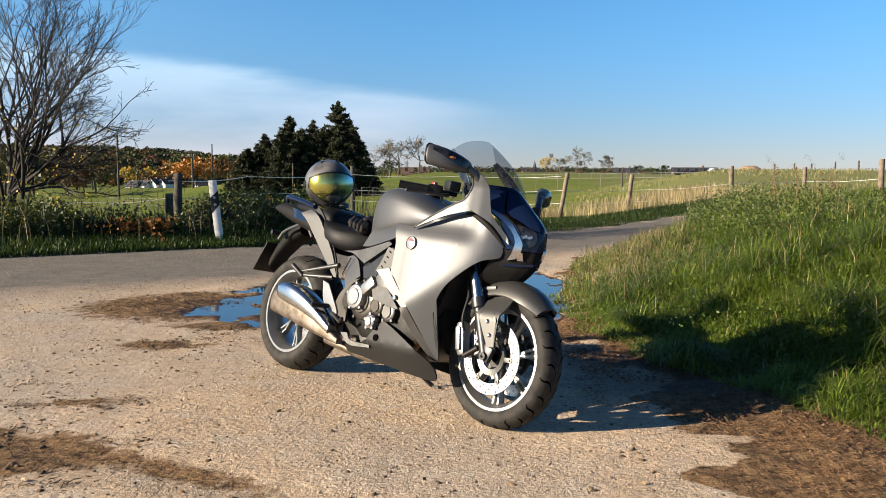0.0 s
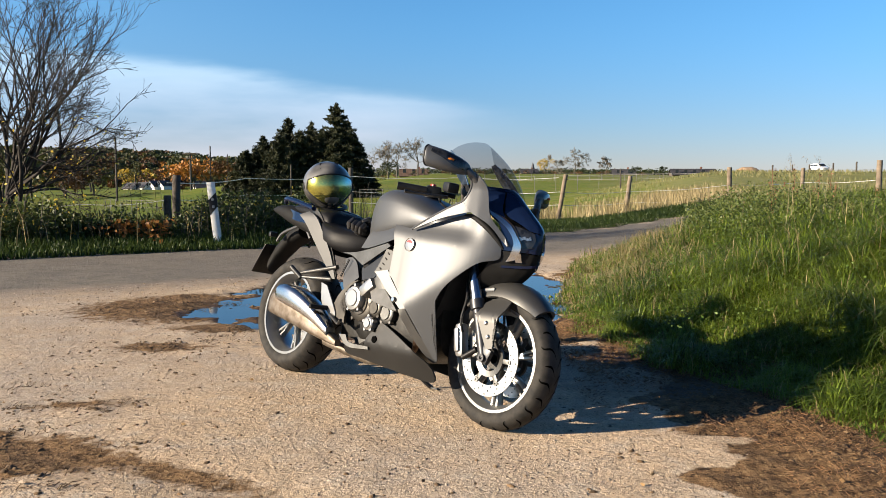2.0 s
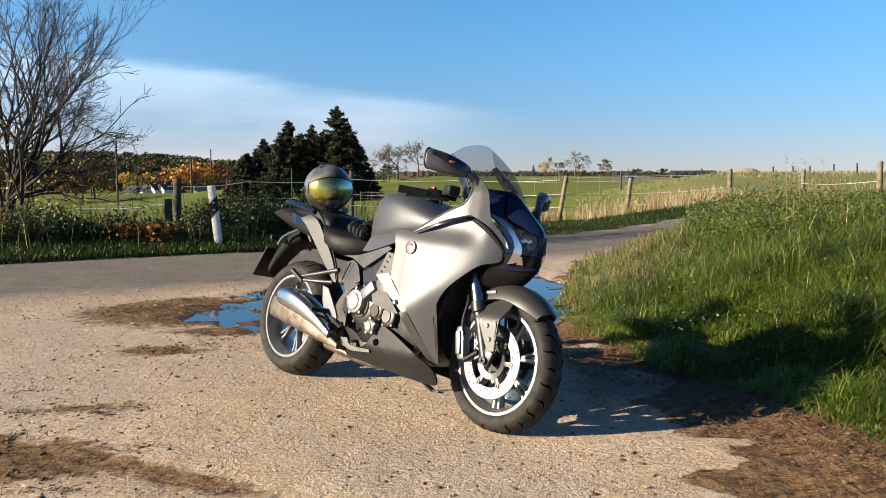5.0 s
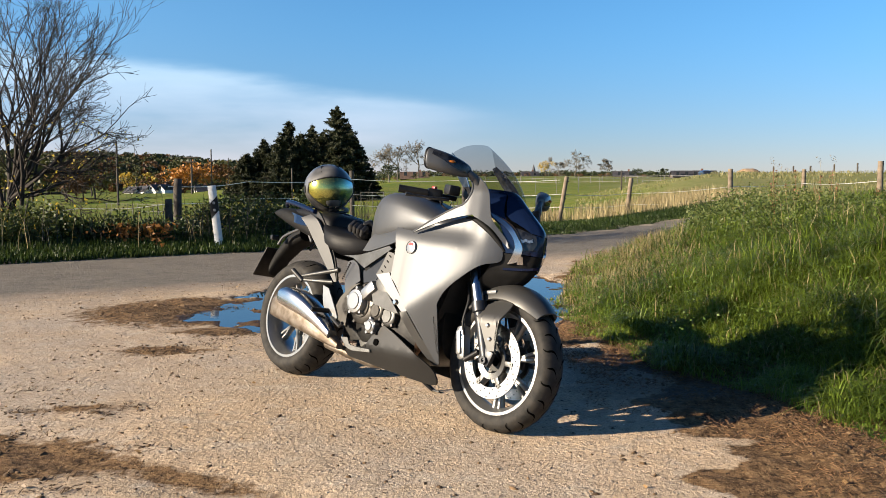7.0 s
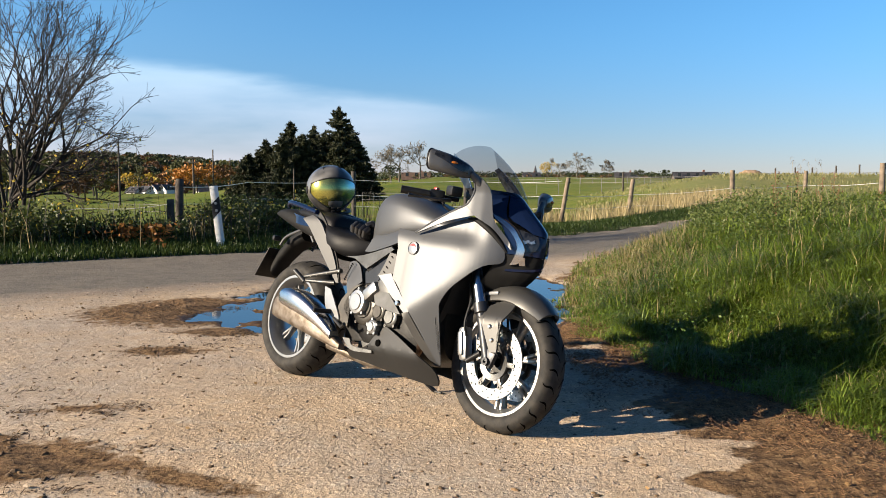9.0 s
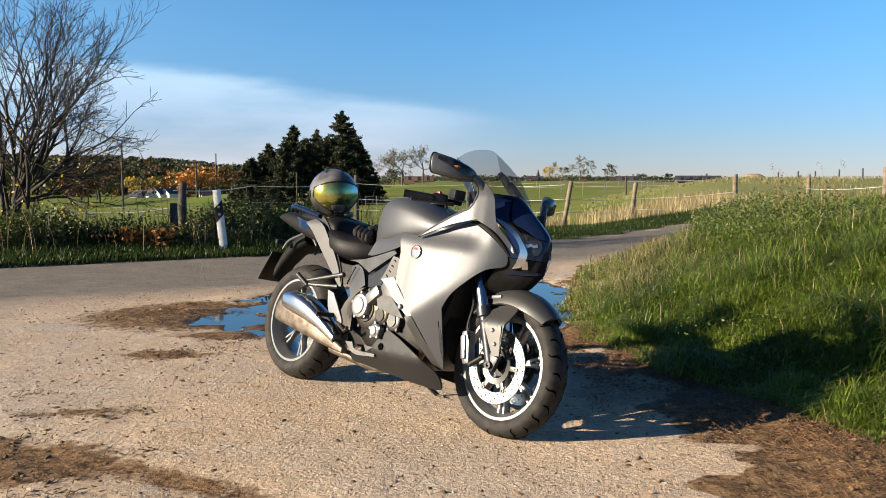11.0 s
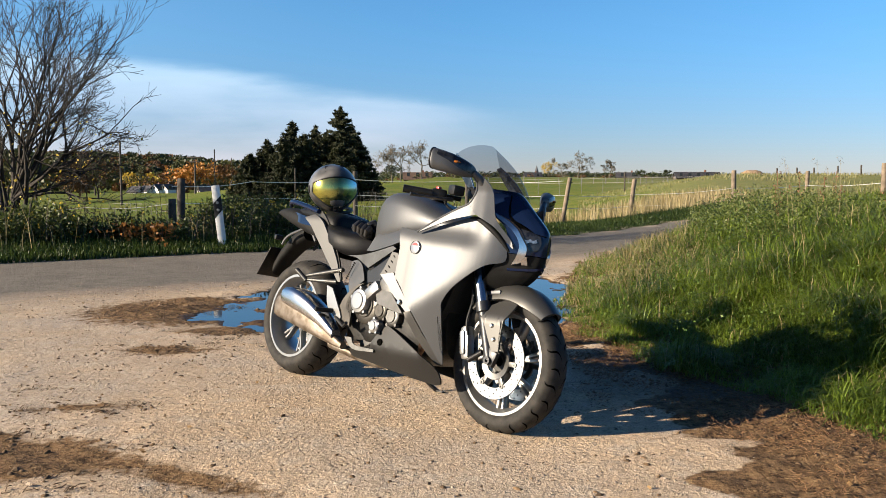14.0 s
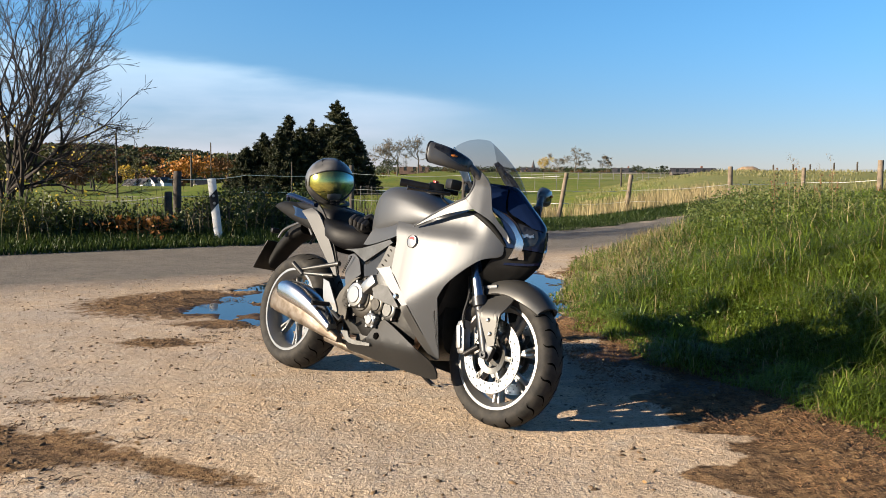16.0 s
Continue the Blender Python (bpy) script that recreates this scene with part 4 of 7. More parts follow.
for sg in (-1, 1):
    bar("grab_handle", [(.20, sg * .165, .895), (.02, sg * .160, .93), (-.10, sg * .145, .945), (-.17, sg * .10, .93)], .013, GLOSS_BLACK, bike, 10, "", 5)
    bar("tail_strut", [(-.185, sg * .11, .705), (-.145, sg * .11, .75), (-.05, sg * .11, .785), (.06, sg * .115, .805), (.15, sg * .12, .735)], .008, SILVER, bike, 8, "", 4)
    bm = bmesh.new()
    box(bm, (.035, .05, .03), (-.21, sg * .125, .74), (0, 0, sg * 10), .012)
    part("rear_indicator", bm, BLACK_PLASTIC, bike)
# rear hanger with its plate
bm = bmesh.new()
loft(bm, [ring(x, z - .045, z + .045, w, .7, 16) for x, z, w in ((-.05, .79, .07), (-.18, .73, .065), (-.28, .65, .055), (-.34, .57, .05))])
hanger = part("plate_hanger", bm, GAP_BLACK, bike, "black rear hanger")
bm = bmesh.new()
box(bm, (.006, .19, .20), (-.375, 0, .60), (0, 32, 0), .003)
part("number_plate", bm, DARK_METAL, hanger)

# engine, frame and running gear
bm = bmesh.new()
loft(bm, [ring(*r) for r in ((.50, .36, .70, .11, .6), (.58, .26, .72, .15, .6), (.75, .20, .74, .165, .5), (.95, .20, .76, .165, .5), (1.15, .22, .78, .16, .5), (1.27, .26, .74, .13, .6))])
part("engine_block", bm, DARK_METAL, bike, "dark engine and frame")
bm = bmesh.new()
box(bm, (.24, .33, .34), (1.20, 0, .62), (0, 22, 0), .03)
part("radiator", bm, BLACK_PLASTIC, bike)


def cover(name, x, z, r, y, depth, material, rings=2, label=""):
    bm = bmesh.new()
    prof = [(.001, -depth), (r * .62, -depth), (r * .66, -depth + .006), (r * .9, -depth + .008), (r, -depth * .6), (r, depth * .5)]
    lathe(bm, prof, pose(x, y, z), 32)
    for k in range(5):
        a = 2 * math.pi * k / 5 + .4
        lathe(bm, [(.001, -depth * .7), (.008, -depth * .7), (.010, 0)], pose(x + r * 1.04 * math.cos(a), y, z + r * 1.04 * math.sin(a)), 10)
    return part(name, bm, material, bike, label)


cover("engine_side_case", .755, .445, .092, -.165, .035, CASE, label="dark brown-grey engine side case")
cover("clutch_cover", .735, .460, .062, -.190, .045, WHEEL_PAINT, label="round bright engine cover")
cover("alternator_cover", .885, .43, .045, -.185, .03, CASE)
cover("pump_cover", .87, .355, .034, -.20, .03, WHEEL_PAINT)
cover("cylinder_cover", .955, .415, .05, -.17, .03, ALU)
for name, size, at, turn, m_ in (("starter", (.10, .06, .055), (.832, -.210, .520), (0, -38, 0), WHEEL_PAINT), ("head_cover", (.16, .06, .12), (.93, -.19, .525), (0, 28, 0), ALU),
                                 ("sump", (.20, .30, .10), (.80, 0, .235), (0, 0, 0), ALU), ("gearbox", (.16, .30, .16), (.66, 0, .34), (0, 0, 0), DARK_METAL)):
    bm = bmesh.new()
    part(name, box(bm, size, at, turn, .014), m_, bike)
COVER = [(.576, .649, 1), (.62, .657), (.668, .630), (.706, .562, 1), (.660, .530), (.615, .488, 1), (.590, .530), (.578, .597)]
PIVOT = [(.718, .550, 1), (.658, .512), (.618, .464), (.612, .416), (.655, .378), (.667, .328, 1), (.612, .330, 1), (.560, .391), (.570, .441), (.595, .478), (.650, .528)]
PANEL = [(.745, .612, 1), (.918, .700, 1), (.883, .62), (.836, .568, 1), (.735, .553, 1), (.718, .61)]
for flip in (False, True):
    sg = 1 if flip else -1
    part("pivot_plate", shell(PIVOT, lambda x, z: -(.196 - .05 * (z - .5)), .014, .04, flip), CASE, bike, "grey cast frame pivot plate")
    part("side_cover", shell(COVER, lambda x, z: -(.192 - .08 * (z - .5)), .012, .03, flip), FRAME_GREY, bike, "dark blue-grey side cover")
    part("frame_panel", shell(PANEL, lambda x, z: -(.186 + .12 * (x - .72)), .010, .03, flip), FRAME_GREY, bike)
    for k in range(9):
        bm = bmesh.new()
        box(bm, (.010, .008, .005), (.578 + .0055 * k, sg * .199, .560 + .010 * k), (0, 40, 0), .0015)
        part("cover_tooth", bm, GAP_BLACK, bike)
    spar = [(.537, .676, 1), (.701, .690), (.927, .740, 1), (.955, .728, 1), (.86, .682), (.74, .624, 1), (.70, .640), (.625, .668)]
    part("frame_spar", shell(spar, lambda x, z: -(.190 + .11 * (x - .62)), .014, .04, flip), ALU, bike)
    heel = [(.441, .512, 1), (.492, .500, 1), (.545, .435), (.593, .371), (.585, .345, 1), (.545, .36), (.471, .410)]
    part("heel_guard", shell(heel, lambda x, z: -.210, .006, .03, flip), WHEEL_PAINT, bike, "bright heel guard plate")
    bar("footpeg", [(.52, sg * .20, .39), (.50, sg * .30, .385)], .012, BLACK_PLASTIC, bike)
    for a, b in (((.50, sg * .17, .60), (.235, sg * .20, .545)), ((.47, sg * .17, .535), (.245, sg * .20, .525))):
        bar("peg_bracket", [a, b], [.013, .009], ALU, bike)
    bar("pillion_peg", [(.245, sg * .205, .52), (.185, sg * .235, .57)], .013, ALU, bike)
bar("brake_pedal", [(.56, -.215, .36), (.66, -.235, .325), (.70, -.25, .345)], .008, ALU, bike)
bm = bmesh.new()
loft(bm, [ring(x, z - h, z + h, w, .7, 16, y) for x, z, h, w, y in ((.62, .40, .06, .05, .12), (.35, .42, .06, .045, .13), (.12, .36, .065, .04, .13), (-.02, .32, .07, .04, .12))])
part("swingarm", bm, ALU, bike, "grey single-sided swingarm")

# silencer in two skins
SIL = dense([(.090, .312, .408, .056), (.14, .304, .440, .070), (.25, .286, .432, .070), (.38, .262, .395, .064), (.50, .240, .335, .050), (.60, .222, .275, .030), (.66, .215, .245, .018)], 4)
bm = bmesh.new()
loft(bm, [ring(r[0], r[1], r[2], r[3], .48, 28, -.215) for r in SIL])
silencer = part("silencer", bm, MUDDY_STEEL, bike, "polished silencer splashed with dried mud")
bm = bmesh.new()
TOP = dense([(.135, .385, .452, .050), (.17, .375, .472, .062), (.26, .36, .474, .068), (.38, .335, .436, .062), (.50, .30, .372, .048), (.60, .255, .300, .028)], 4)
loft(bm, [ring(r[0], r[1], r[2], r[3], .5, 24, -.226) for r in TOP])
part("heat_shield", bm, CHROME, silencer, "polished heat shield")
bm = bmesh.new()
lathe(bm, [(.030, -.02), (.036, -.02), (.036, .03), (.030, .03)], pose(.088, -.215, .358) @ pose(0, 0, 0, 0, 0, 90), 24, True)
part("outlet", bm, DARK_METAL, silencer)
bar("exhaust_pipe", [(.50, -.17, .225), (.66, -.15, .20), (.80, -.12, .18), (.95, -.08, .19)], .024, MUDDY_STEEL, bike, 12, "stained exhaust pipe", 4)
for dy, x0 in ((-.15, 1.13), (-.11, 1.16)):
    bar("header_pipe", [(x0 - .02, dy, .47), (x0 + .01, dy, .40), (x0 + .03, dy, .34), (x0 + .01, dy * .9, .29), (x0 - .03, dy * .6, .25)], .021, HEADER, bike, 12, "bronze-tinted exhaust header pipe", 4)
bar("side_stand", [(.72, .12, .22), (.80, .22, .12), (.845, .285, .066)], .011, BLACK_PLASTIC, bike, 8, "black side stand")
bm = bmesh.new()
box(bm, (.07, .035, .010), (.86, .29, .066), (-12, 0, 0), .003)
part("stand_foot", bm, BLACK_PLASTIC, bike)

# fork, mudguard, brakes
for sg in (-1, 1):
    top, low = Vector((1.345, sg * .108, .80)), Vector((1.54, sg * .108, .30))
    bar("fork_tube", [top, top.lerp(low, .56)], .027, ANODIZED, bike, 18, "bluish polished fork tube")
    bar("fork_slider", [top.lerp(low, .52), top.lerp(low, .60), top.lerp(low, .61), top.lerp(low, 1.0)], [.033, .033, .026, .025], FRAME_GREY, bike, 16)
    bm = bmesh.new()
    box(bm, (.07, .03, .075), (1.545, sg * .112, .315), (0, 22, 0), .015)
    lathe(bm, [(.008, -.026), (.017, -.026), (.017, .0)], pose(1.545, sg * .112, .30) @ pose(0, 0, 0, 0, 0, 0 if sg < 0 else 180), 18)
    part("axle_clamp", bm, FRAME_GREY, bike)
    bm = bmesh.new()
    box(bm, (.046, .05, .150), (1.392, sg * .108, .355), (0, -12, 0), .018)
    box(bm, (.026, .016, .105), (1.388, sg * .135, .355), (0, -12, 0), .008)
    part("brake_caliper", bm, WHEEL_PAINT, bike, "silver brake caliper")
    bar("caliper_arm", [(1.50, sg * .12, .33), (1.43, sg * .125, .285)], .012, BLACK_PLASTIC, bike)
    bar("brake_hose", [(1.41, sg * .13, .39), (1.40, sg * .14, .45), (1.395, sg * .12, .54), (1.36, sg * .10, .62)], .006, BLACK_PLASTIC, bike, 8, "", 5)
    skirt = [(1.445, .50, 1), (1.48, .528), (1.54, .560), (1.60, .578, 1), (1.625, .545), (1.610, .48), (1.592, .42), (1.602, .345, 1), (1.565, .340, 1), (1.53, .398), (1.495, .455)]
    sk = part("mudguard_side", shell(skirt, lambda x, z: -(.137 - .75 * max(z - .48, 0)), .008, .025, sg > 0), MID_SILVER, bike, "dark silver mudguard side")
    for bx, bz in ((1.548, .448), (1.570, .392)):
        bm = bmesh.new()
        lathe(bm, [(.001, -.008), (.006, -.008), (.009, -.003), (.010, .002)], pose(bx, sg * .138, bz) @ pose(0, 0, 0, 0, 0, 0 if sg < 0 else 180), 14)
        part("bolt", bm, CHROME, sk)
bm = bmesh.new()
ringsm = []
for k in range(22):
    a = radians(46 + 84 * k / 21)
    rowr = []
    for q, (dy, dr) in enumerate(((-.088, -.045), (-.082, -.018), (-.06, .012), (-.03, .024), (0, .028), (.03, .024), (.06, .012), (.082, -.018), (.088, -.045), (.08, -.05), (.07, -.02), (.0, .018), (-.07, -.02), (-.08, -.05))):
        w = 1 - .35 * max(0, 1 - k / 6) ** 1.5
        rr = .312 + dr * w
        rowr.append((1.545 + rr * math.cos(a), dy * w, .30 + rr * math.sin(a)))
    ringsm.append(rowr)
loft(bm, ringsm)
mg = part("front_mudguard", bm, MID_SILVER, bike, "dark silver front mudguard")
for sg in (-1, 1):
    bm = bmesh.new()
    box(bm, (.10, .012, .018), (1.47, sg * .082, .588), (0, -8, 0), .006)
    part("mudguard_vent", bm, SILVER, mg)

# bars, mirrors
for sg in (-1, 1):
    bar("handlebar", [(1.24, sg * .14, .985), (1.19, sg * .25, .985), (1.125, sg * .345, .987)], .011, DARK_METAL, bike)
    bar("grip", [(1.18, sg * .262, .986), (1.10, sg * .365, .988)], .018, BLACK_PLASTIC, bike, 14, "black rubber grip")
    bar("lever", [(1.245, sg * .19, .972), (1.225, sg * .26, .965), (1.185, sg * .335, .962), (1.165, sg * .375, .962)], [.009, .007, .006, .009], ALU, bike, 8, "bare metal lever")
    bm = bmesh.new()
    box(bm, (.06, .07, .045), (1.185, sg * .225, .99), (0, 0, sg * 35), .012)
    part("switch_box", bm, BLACK_PLASTIC, bike)
    bm = bmesh.new()
    box(bm, (.07, .055, .045), (1.275, sg * .205, 1.012), (0, 6, sg * 20), .010)
    part("brake_reservoir", bm, BLACK_PLASTIC, bike)
    bar("cable", [(1.20, sg * .20, .975), (1.25, sg * .22, .935), (1.30, sg * .17, .91), (1.33, sg * .10, .93)], .005, BLACK_PLASTIC, bike, 6, "", 5)
    drop = .042 if sg > 0 else 0.0
    bar("mirror_arm", [(1.425 + drop, sg * .165, 1.020 - drop), (1.42, sg * .222, 1.065 - drop), (1.405, sg * .245, 1.084 - drop)], [.018, .015, .014], SILVER, bike, 12)
    # mirror on its arm: flat glass at the back, a lens let into the front
    rows = dense([(1.405, .236, 1.083, .014, .014), (1.402, .252, 1.088, .026, .026), (1.382, .285, 1.095, .038, .037), (1.352, .325, 1.105, .044, .043), (1.318, .362, 1.112, .042, .046), (1.300, .381, 1.116, .038, .045), (1.292, .386, 1.118, .028, .038)], 4)
    rows = [r - np.array((0, 0, drop, 0, 0)) for r in rows]
    side = Vector((.28, sg, 0)).normalized()

    def hull(r, q, grow_=0.0):
        c, n_ = math.cos(q), math.sin(q)
        return tuple(Vector((r[0], sg * r[1], r[2])) + side * ((r[3] + grow_) * math.copysign(abs(c) ** .75, c)) + Vector((0, 0, (r[4] + grow_) * math.copysign(abs(n_) ** .75, n_))))
    bm = bmesh.new()
    loft(bm, [[hull(r, 2 * math.pi * k / 24) for k in range(24)] for r in rows])
    mir = part("mirror", bm, SILVER, bike, "silver mirror with a built-in turn signal")
    bm = bmesh.new()
    lens = []
    for i, r in enumerate(rows[3:17]):
        lo, hi = -.35 + .05 * i, 1.0 - .015 * i
        lens.append([bm.verts.new(hull(r, lo + (hi - lo) * k / 8, .0025)) for k in range(9)])
    for a, b in zip(lens, lens[1:]):
        for k in range(8):
            bm.faces.new((a[k], a[k + 1], b[k + 1], b[k]))
    bmesh.ops.recalc_face_normals(bm, faces=bm.faces[:])
    part("turn_signal", bm, LENS_DARK, mir, "dark clear turn signal lens")
    bm = bmesh.new()
    bmesh.ops.create_uvsphere(bm, u_segments=14, v_segments=8, radius=1, matrix=Matrix.Translation(hull(rows[9], .25, .001)) @ pose(0, 0, 0, 0, 0, sg * 128) @ Matrix.Diagonal((.016, .010, .006, 1)))
    part("amber_bulb", bm, AMBER, mir)
    bm = bmesh.new()
    tube(bm, [hull(rows[-3], 2 * math.pi * k / 24, .001) for k in range(25)], .005, 8, False)
    part("mirror_rim", bm, BLACK_PLASTIC, mir, "black rim of the mirror glass")
bm = bmesh.new()
box(bm, (.02, .02, .012), (1.18, -.225, 1.018), (0, 0, 0), .004)
part("kill_switch", bm, RED, bike, "red switch")

# ---- helmet and gloves lying on the seat ----
def visor_mat():
    m = bpy.data.materials.new("mirrored_visor")
    m.use_nodes = True
    n, l = m.node_tree.nodes, m.node_tree.links
    b = n["Principled BSDF"]
    b.inputs["Metallic"].default_value, b.inputs["Roughness"].default_value = 0.9, 0.2
    tc, sp, rp = n.new("ShaderNodeTexCoord"), n.new("ShaderNodeSeparateXYZ"), n.new("ShaderNodeValToRGB")
    l.new(tc.outputs["Object"], sp.inputs["Vector"])
    mr = n.new("ShaderNodeMapRange")
    mr.inputs["From Min"].default_value, mr.inputs["From Max"].default_value = -.12, .12
    l.new(sp.outputs["Y"], mr.inputs["Value"])
    l.new(mr.outputs["Result"], rp.inputs["Fac"])
    e = rp.color_ramp.elements
    e[0].position, e[0].color = 0.0, (.40, .36, .07, 1)
    e[1].position, e[1].color = 1.0, (.24, .42, .55, 1)
    # gold to blue mirror tint; the darker middle stop is a painted reflection
    for p_, c_ in ((.30, (.44, .44, .14, 1)), (.52, (.20, .24, .10, 1)), (.70, (.27, .38, .20, 1)), (.86, (.24, .45, .42, 1))):
        k = e.new(p_)
        k.color = c_
    l.new(rp.outputs["Color"], b.inputs["Base Color"])
    return m


def build_helmet():
    """Faces its own x; 0.26 m wide."""
    m = BIKE @ pose(.055, 0, 1.052)
    at = m.translation
    h = thing("helmet", "dark grey full-face helmet with a gold mirrored visor", "helmet", pose(at.x, at.y, at.z, 0, 7, -72))
    H_SHELL = mat("helmet_shell", (.030, .030, .029), (.17, .165, .155), 9, .30, .15, coat=.4, detail=2)
    bm = bmesh.new()
    bmesh.ops.create_uvsphere(bm, u_segments=40, v_segments=26, radius=1)
    for v in bm.verts:
        c = v.co
        z = c.z
        fx = .150 if c.x > 0 else .142
        chin = max(0, -z) * max(0, c.x)
        v.co = Vector((c.x * fx * (1 - .18 * max(0, -z) ** 2) + .055 * chin, c.y * .136 * (1 - .20 * max(0, -z) ** 2), .135 * z if z > -.9 else .135 * -.9))
    sh = part("shell", bm, H_SHELL, h)
    bm = bmesh.new()
    n, k_, grid = 28, 14, []
    for j in range(k_ + 1):
        row = []
        for i in range(n + 1):
            a = radians(-63 + 126 * i / n)
            s = i / n * 2 - 1
            lo, hi = -.096 + .085 * abs(s) ** 1.5, .082 - .040 * s * s
            z = lo + (hi - lo) * j / k_
            zz = z / .135
            r = math.sqrt(max(0, 1 - zz * zz * .8))
            row.append(bm.verts.new(((.158 * r + .004) * math.cos(a), (.139 * r + .003) * math.sin(a), z)))
        grid.append(row)
    for j in range(k_):
        for i in range(n):
            bm.faces.new((grid[j][i], grid[j][i + 1], grid[j + 1][i + 1], grid[j + 1][i]))
    outline = [v.co.copy() for v in grid[0]] + [r[-1].co.copy() for r in grid[1:]] + [v.co.copy() for v in grid[-1][-2::-1]] + [r[0].co.copy() for r in grid[-2::-1]]
    seal = bmesh.new()
    tube(seal, [p * .998 for p in outline], .0045, 6, False)
    part("visor_seal", seal, BLACK_PLASTIC, h, "black rubber seal round the visor")
    thicken(bm, .003)
    part("visor", bm, visor_mat(), h, "gold and green mirrored visor")
    for s in (-1, 1):
        bm = bmesh.new()
        lathe(bm, [(.001, -.006), (.02, -.006), (.024, .0), (.024, .006)], pose(.01, s * .131, .0) @ pose(0, 0, 0, 0, 0, 0 if s < 0 else 180), 20)
        part("visor_pivot", bm, BLACK_PLASTIC, h)
        bm = bmesh.new()
        box(bm, (.066, .026, .007), (.050, s * .040, .1135), (0, 26, s * 6), .0035)
        part("top_vent", bm, BLACK_PLASTIC, h)
    bm = bmesh.new()
    for i in range(2):
        for s in (-1, 1):
            box(bm, (.012, .022, .012), (.164, s * .016, -.082 - .016 * i), (0, 12, s * 8), .004)
    part("chin_vent", bm, BLACK_PLASTIC, h)
    bm = bmesh.new()
    tube(bm, [(.115 * math.cos(a) - .01, .108 * math.sin(a), -.122) for a in np.linspace(0, 2 * math.pi, 33)], .010, 8, False)
    part("neck_roll", bm, BLACK_PLASTIC, h)


build_helmet()
GLOVE = mat("glove_leather", (.008, .008, .009), (.02, .02, .021), 12, .38, 0, .15, 160)


def build_glove(m, label):
    g = thing("glove", label, "glove", m)
    rnd = random.Random(4)
    bm = bmesh.new()
    bmesh.ops.create_uvsphere(bm, u_segments=18, v_segments=12, radius=1, matrix=Matrix.Diagonal((.065, .058, .040, 1)))
    for v in bm.verts:
        v.co += Vector(noise.noise_vector(v.co * 30)) * .006
    part("palm", bm, GLOVE, g)
    for k in range(4):
        bm = bmesh.new()
        y = -.042 + .028 * k
        tube(bm, [(.030, y, .022), (.062, y * 1.1, .046 + rnd.uniform(-.004, .010)), (.088, y * 1.1, .030), (.080, y * 1.05, .004), (.052, y, -.002)], [.018, .019, .017, .016, .012], 10)
        for v in bm.verts:
            v.co += Vector(noise.noise_vector(v.co * 45)) * .004
        part("finger", bm, GLOVE, g)
        bm = bmesh.new()
        bmesh.ops.create_uvsphere(bm, u_segments=10, v_segments=6, radius=.016, matrix=pose(.036, y, .040) @ Matrix.Diagonal((1.1, .8, .6, 1)))
        part("knuckle", bm, GUARD, g)
    bm = bmesh.new()
    tube(bm, [(-.02, -.05, .0), (.01, -.075, .012), (.04, -.080, .010), (.058, -.072, .0)], [.018, .018, .016, .010], 10)
    part("thumb", bm, GLOVE, g)
    bm = bmesh.new()
    tube(bm, [(-.030, 0, .012), (-.060, .002, .020), (-.085, 0, .014), (-.100, 0, .008)], [.046, .050, .052, .044], 16)
    for v in bm.verts:
        v.co += Vector(noise.noise_vector(v.co * 28)) * .010
    part("cuff", bm, GLOVE, g)
    bm = bmesh.new()
    tube(bm, [(-.062, .053 * math.cos(a), .020 + .052 * math.sin(a)) for a in np.linspace(0, 2 * math.pi, 17)], .006, 6, False)
    part("strap", bm, GUARD, g, "shiny wrist strap")


GUARD = mat("glove_guard", (.012, .012, .013), (.03, .03, .031), 18, .25, .2)
build_glove(BIKE @ pose(.578, -.118, .806, -16, 10, -70) @ Matrix.Scale(.8, 4), "black leather motorcycle glove lying on the seat")
build_glove(BIKE @ pose(.592, -.035, .824, -6, -4, -128) @ Matrix.Scale(.8, 4), "black leather glove lying folded on the seat")

# ---- grass, weeds and hedges: many small blades and leaves ----
def blade_field(name, x, y, z, h, w, material, label, seed=0, bend=0.5, category="grass"):
    """Curved grass blades, one for each root."""
    rng = np.random.default_rng(seed)
    n = len(x)
    a, b = rng.uniform(0, 2 * np.pi, n), rng.uniform(0.1, 1.0, n) ** 0.8 * bend
    root = np.stack([x, y, z - 0.01], 1)
    side = np.stack([-np.sin(a), np.cos(a), 0 * a], 1) * (w / 2)[:, None]
    out = np.stack([np.cos(a), np.sin(a), 0 * a], 1)
    up = np.array([0, 0, 1.0])
    m1 = root + out * (h * b * 0.18)[:, None] + up * (h * 0.5)[:, None]
    m2 = root + out * (h * b * 0.5)[:, None] + up * (h * (0.86 - 0.22 * b))[:, None]
    tip = root + out * (h * b * 0.95)[:, None] + up * (h * (1.0 - 0.42 * b))[:, None]
    v = np.stack([root - side, root + side, m1 - side * .8, m1 + side * .8, m2 - side * .45, m2 + side * .45, tip], 1).reshape(-1, 3)
    i = np.arange(n)[:, None] * 7
    f = np.concatenate([i + np.array([[0, 1, 3]]), i + np.array([[0, 3, 2]]), i + np.array([[2, 3, 5]]), i + np.array([[2, 5, 4]]), i + np.array([[4, 5, 6]])], 0)
    ob = raw(name, v, f, material)
    return tagged(ob, label, category, kind="stuff")


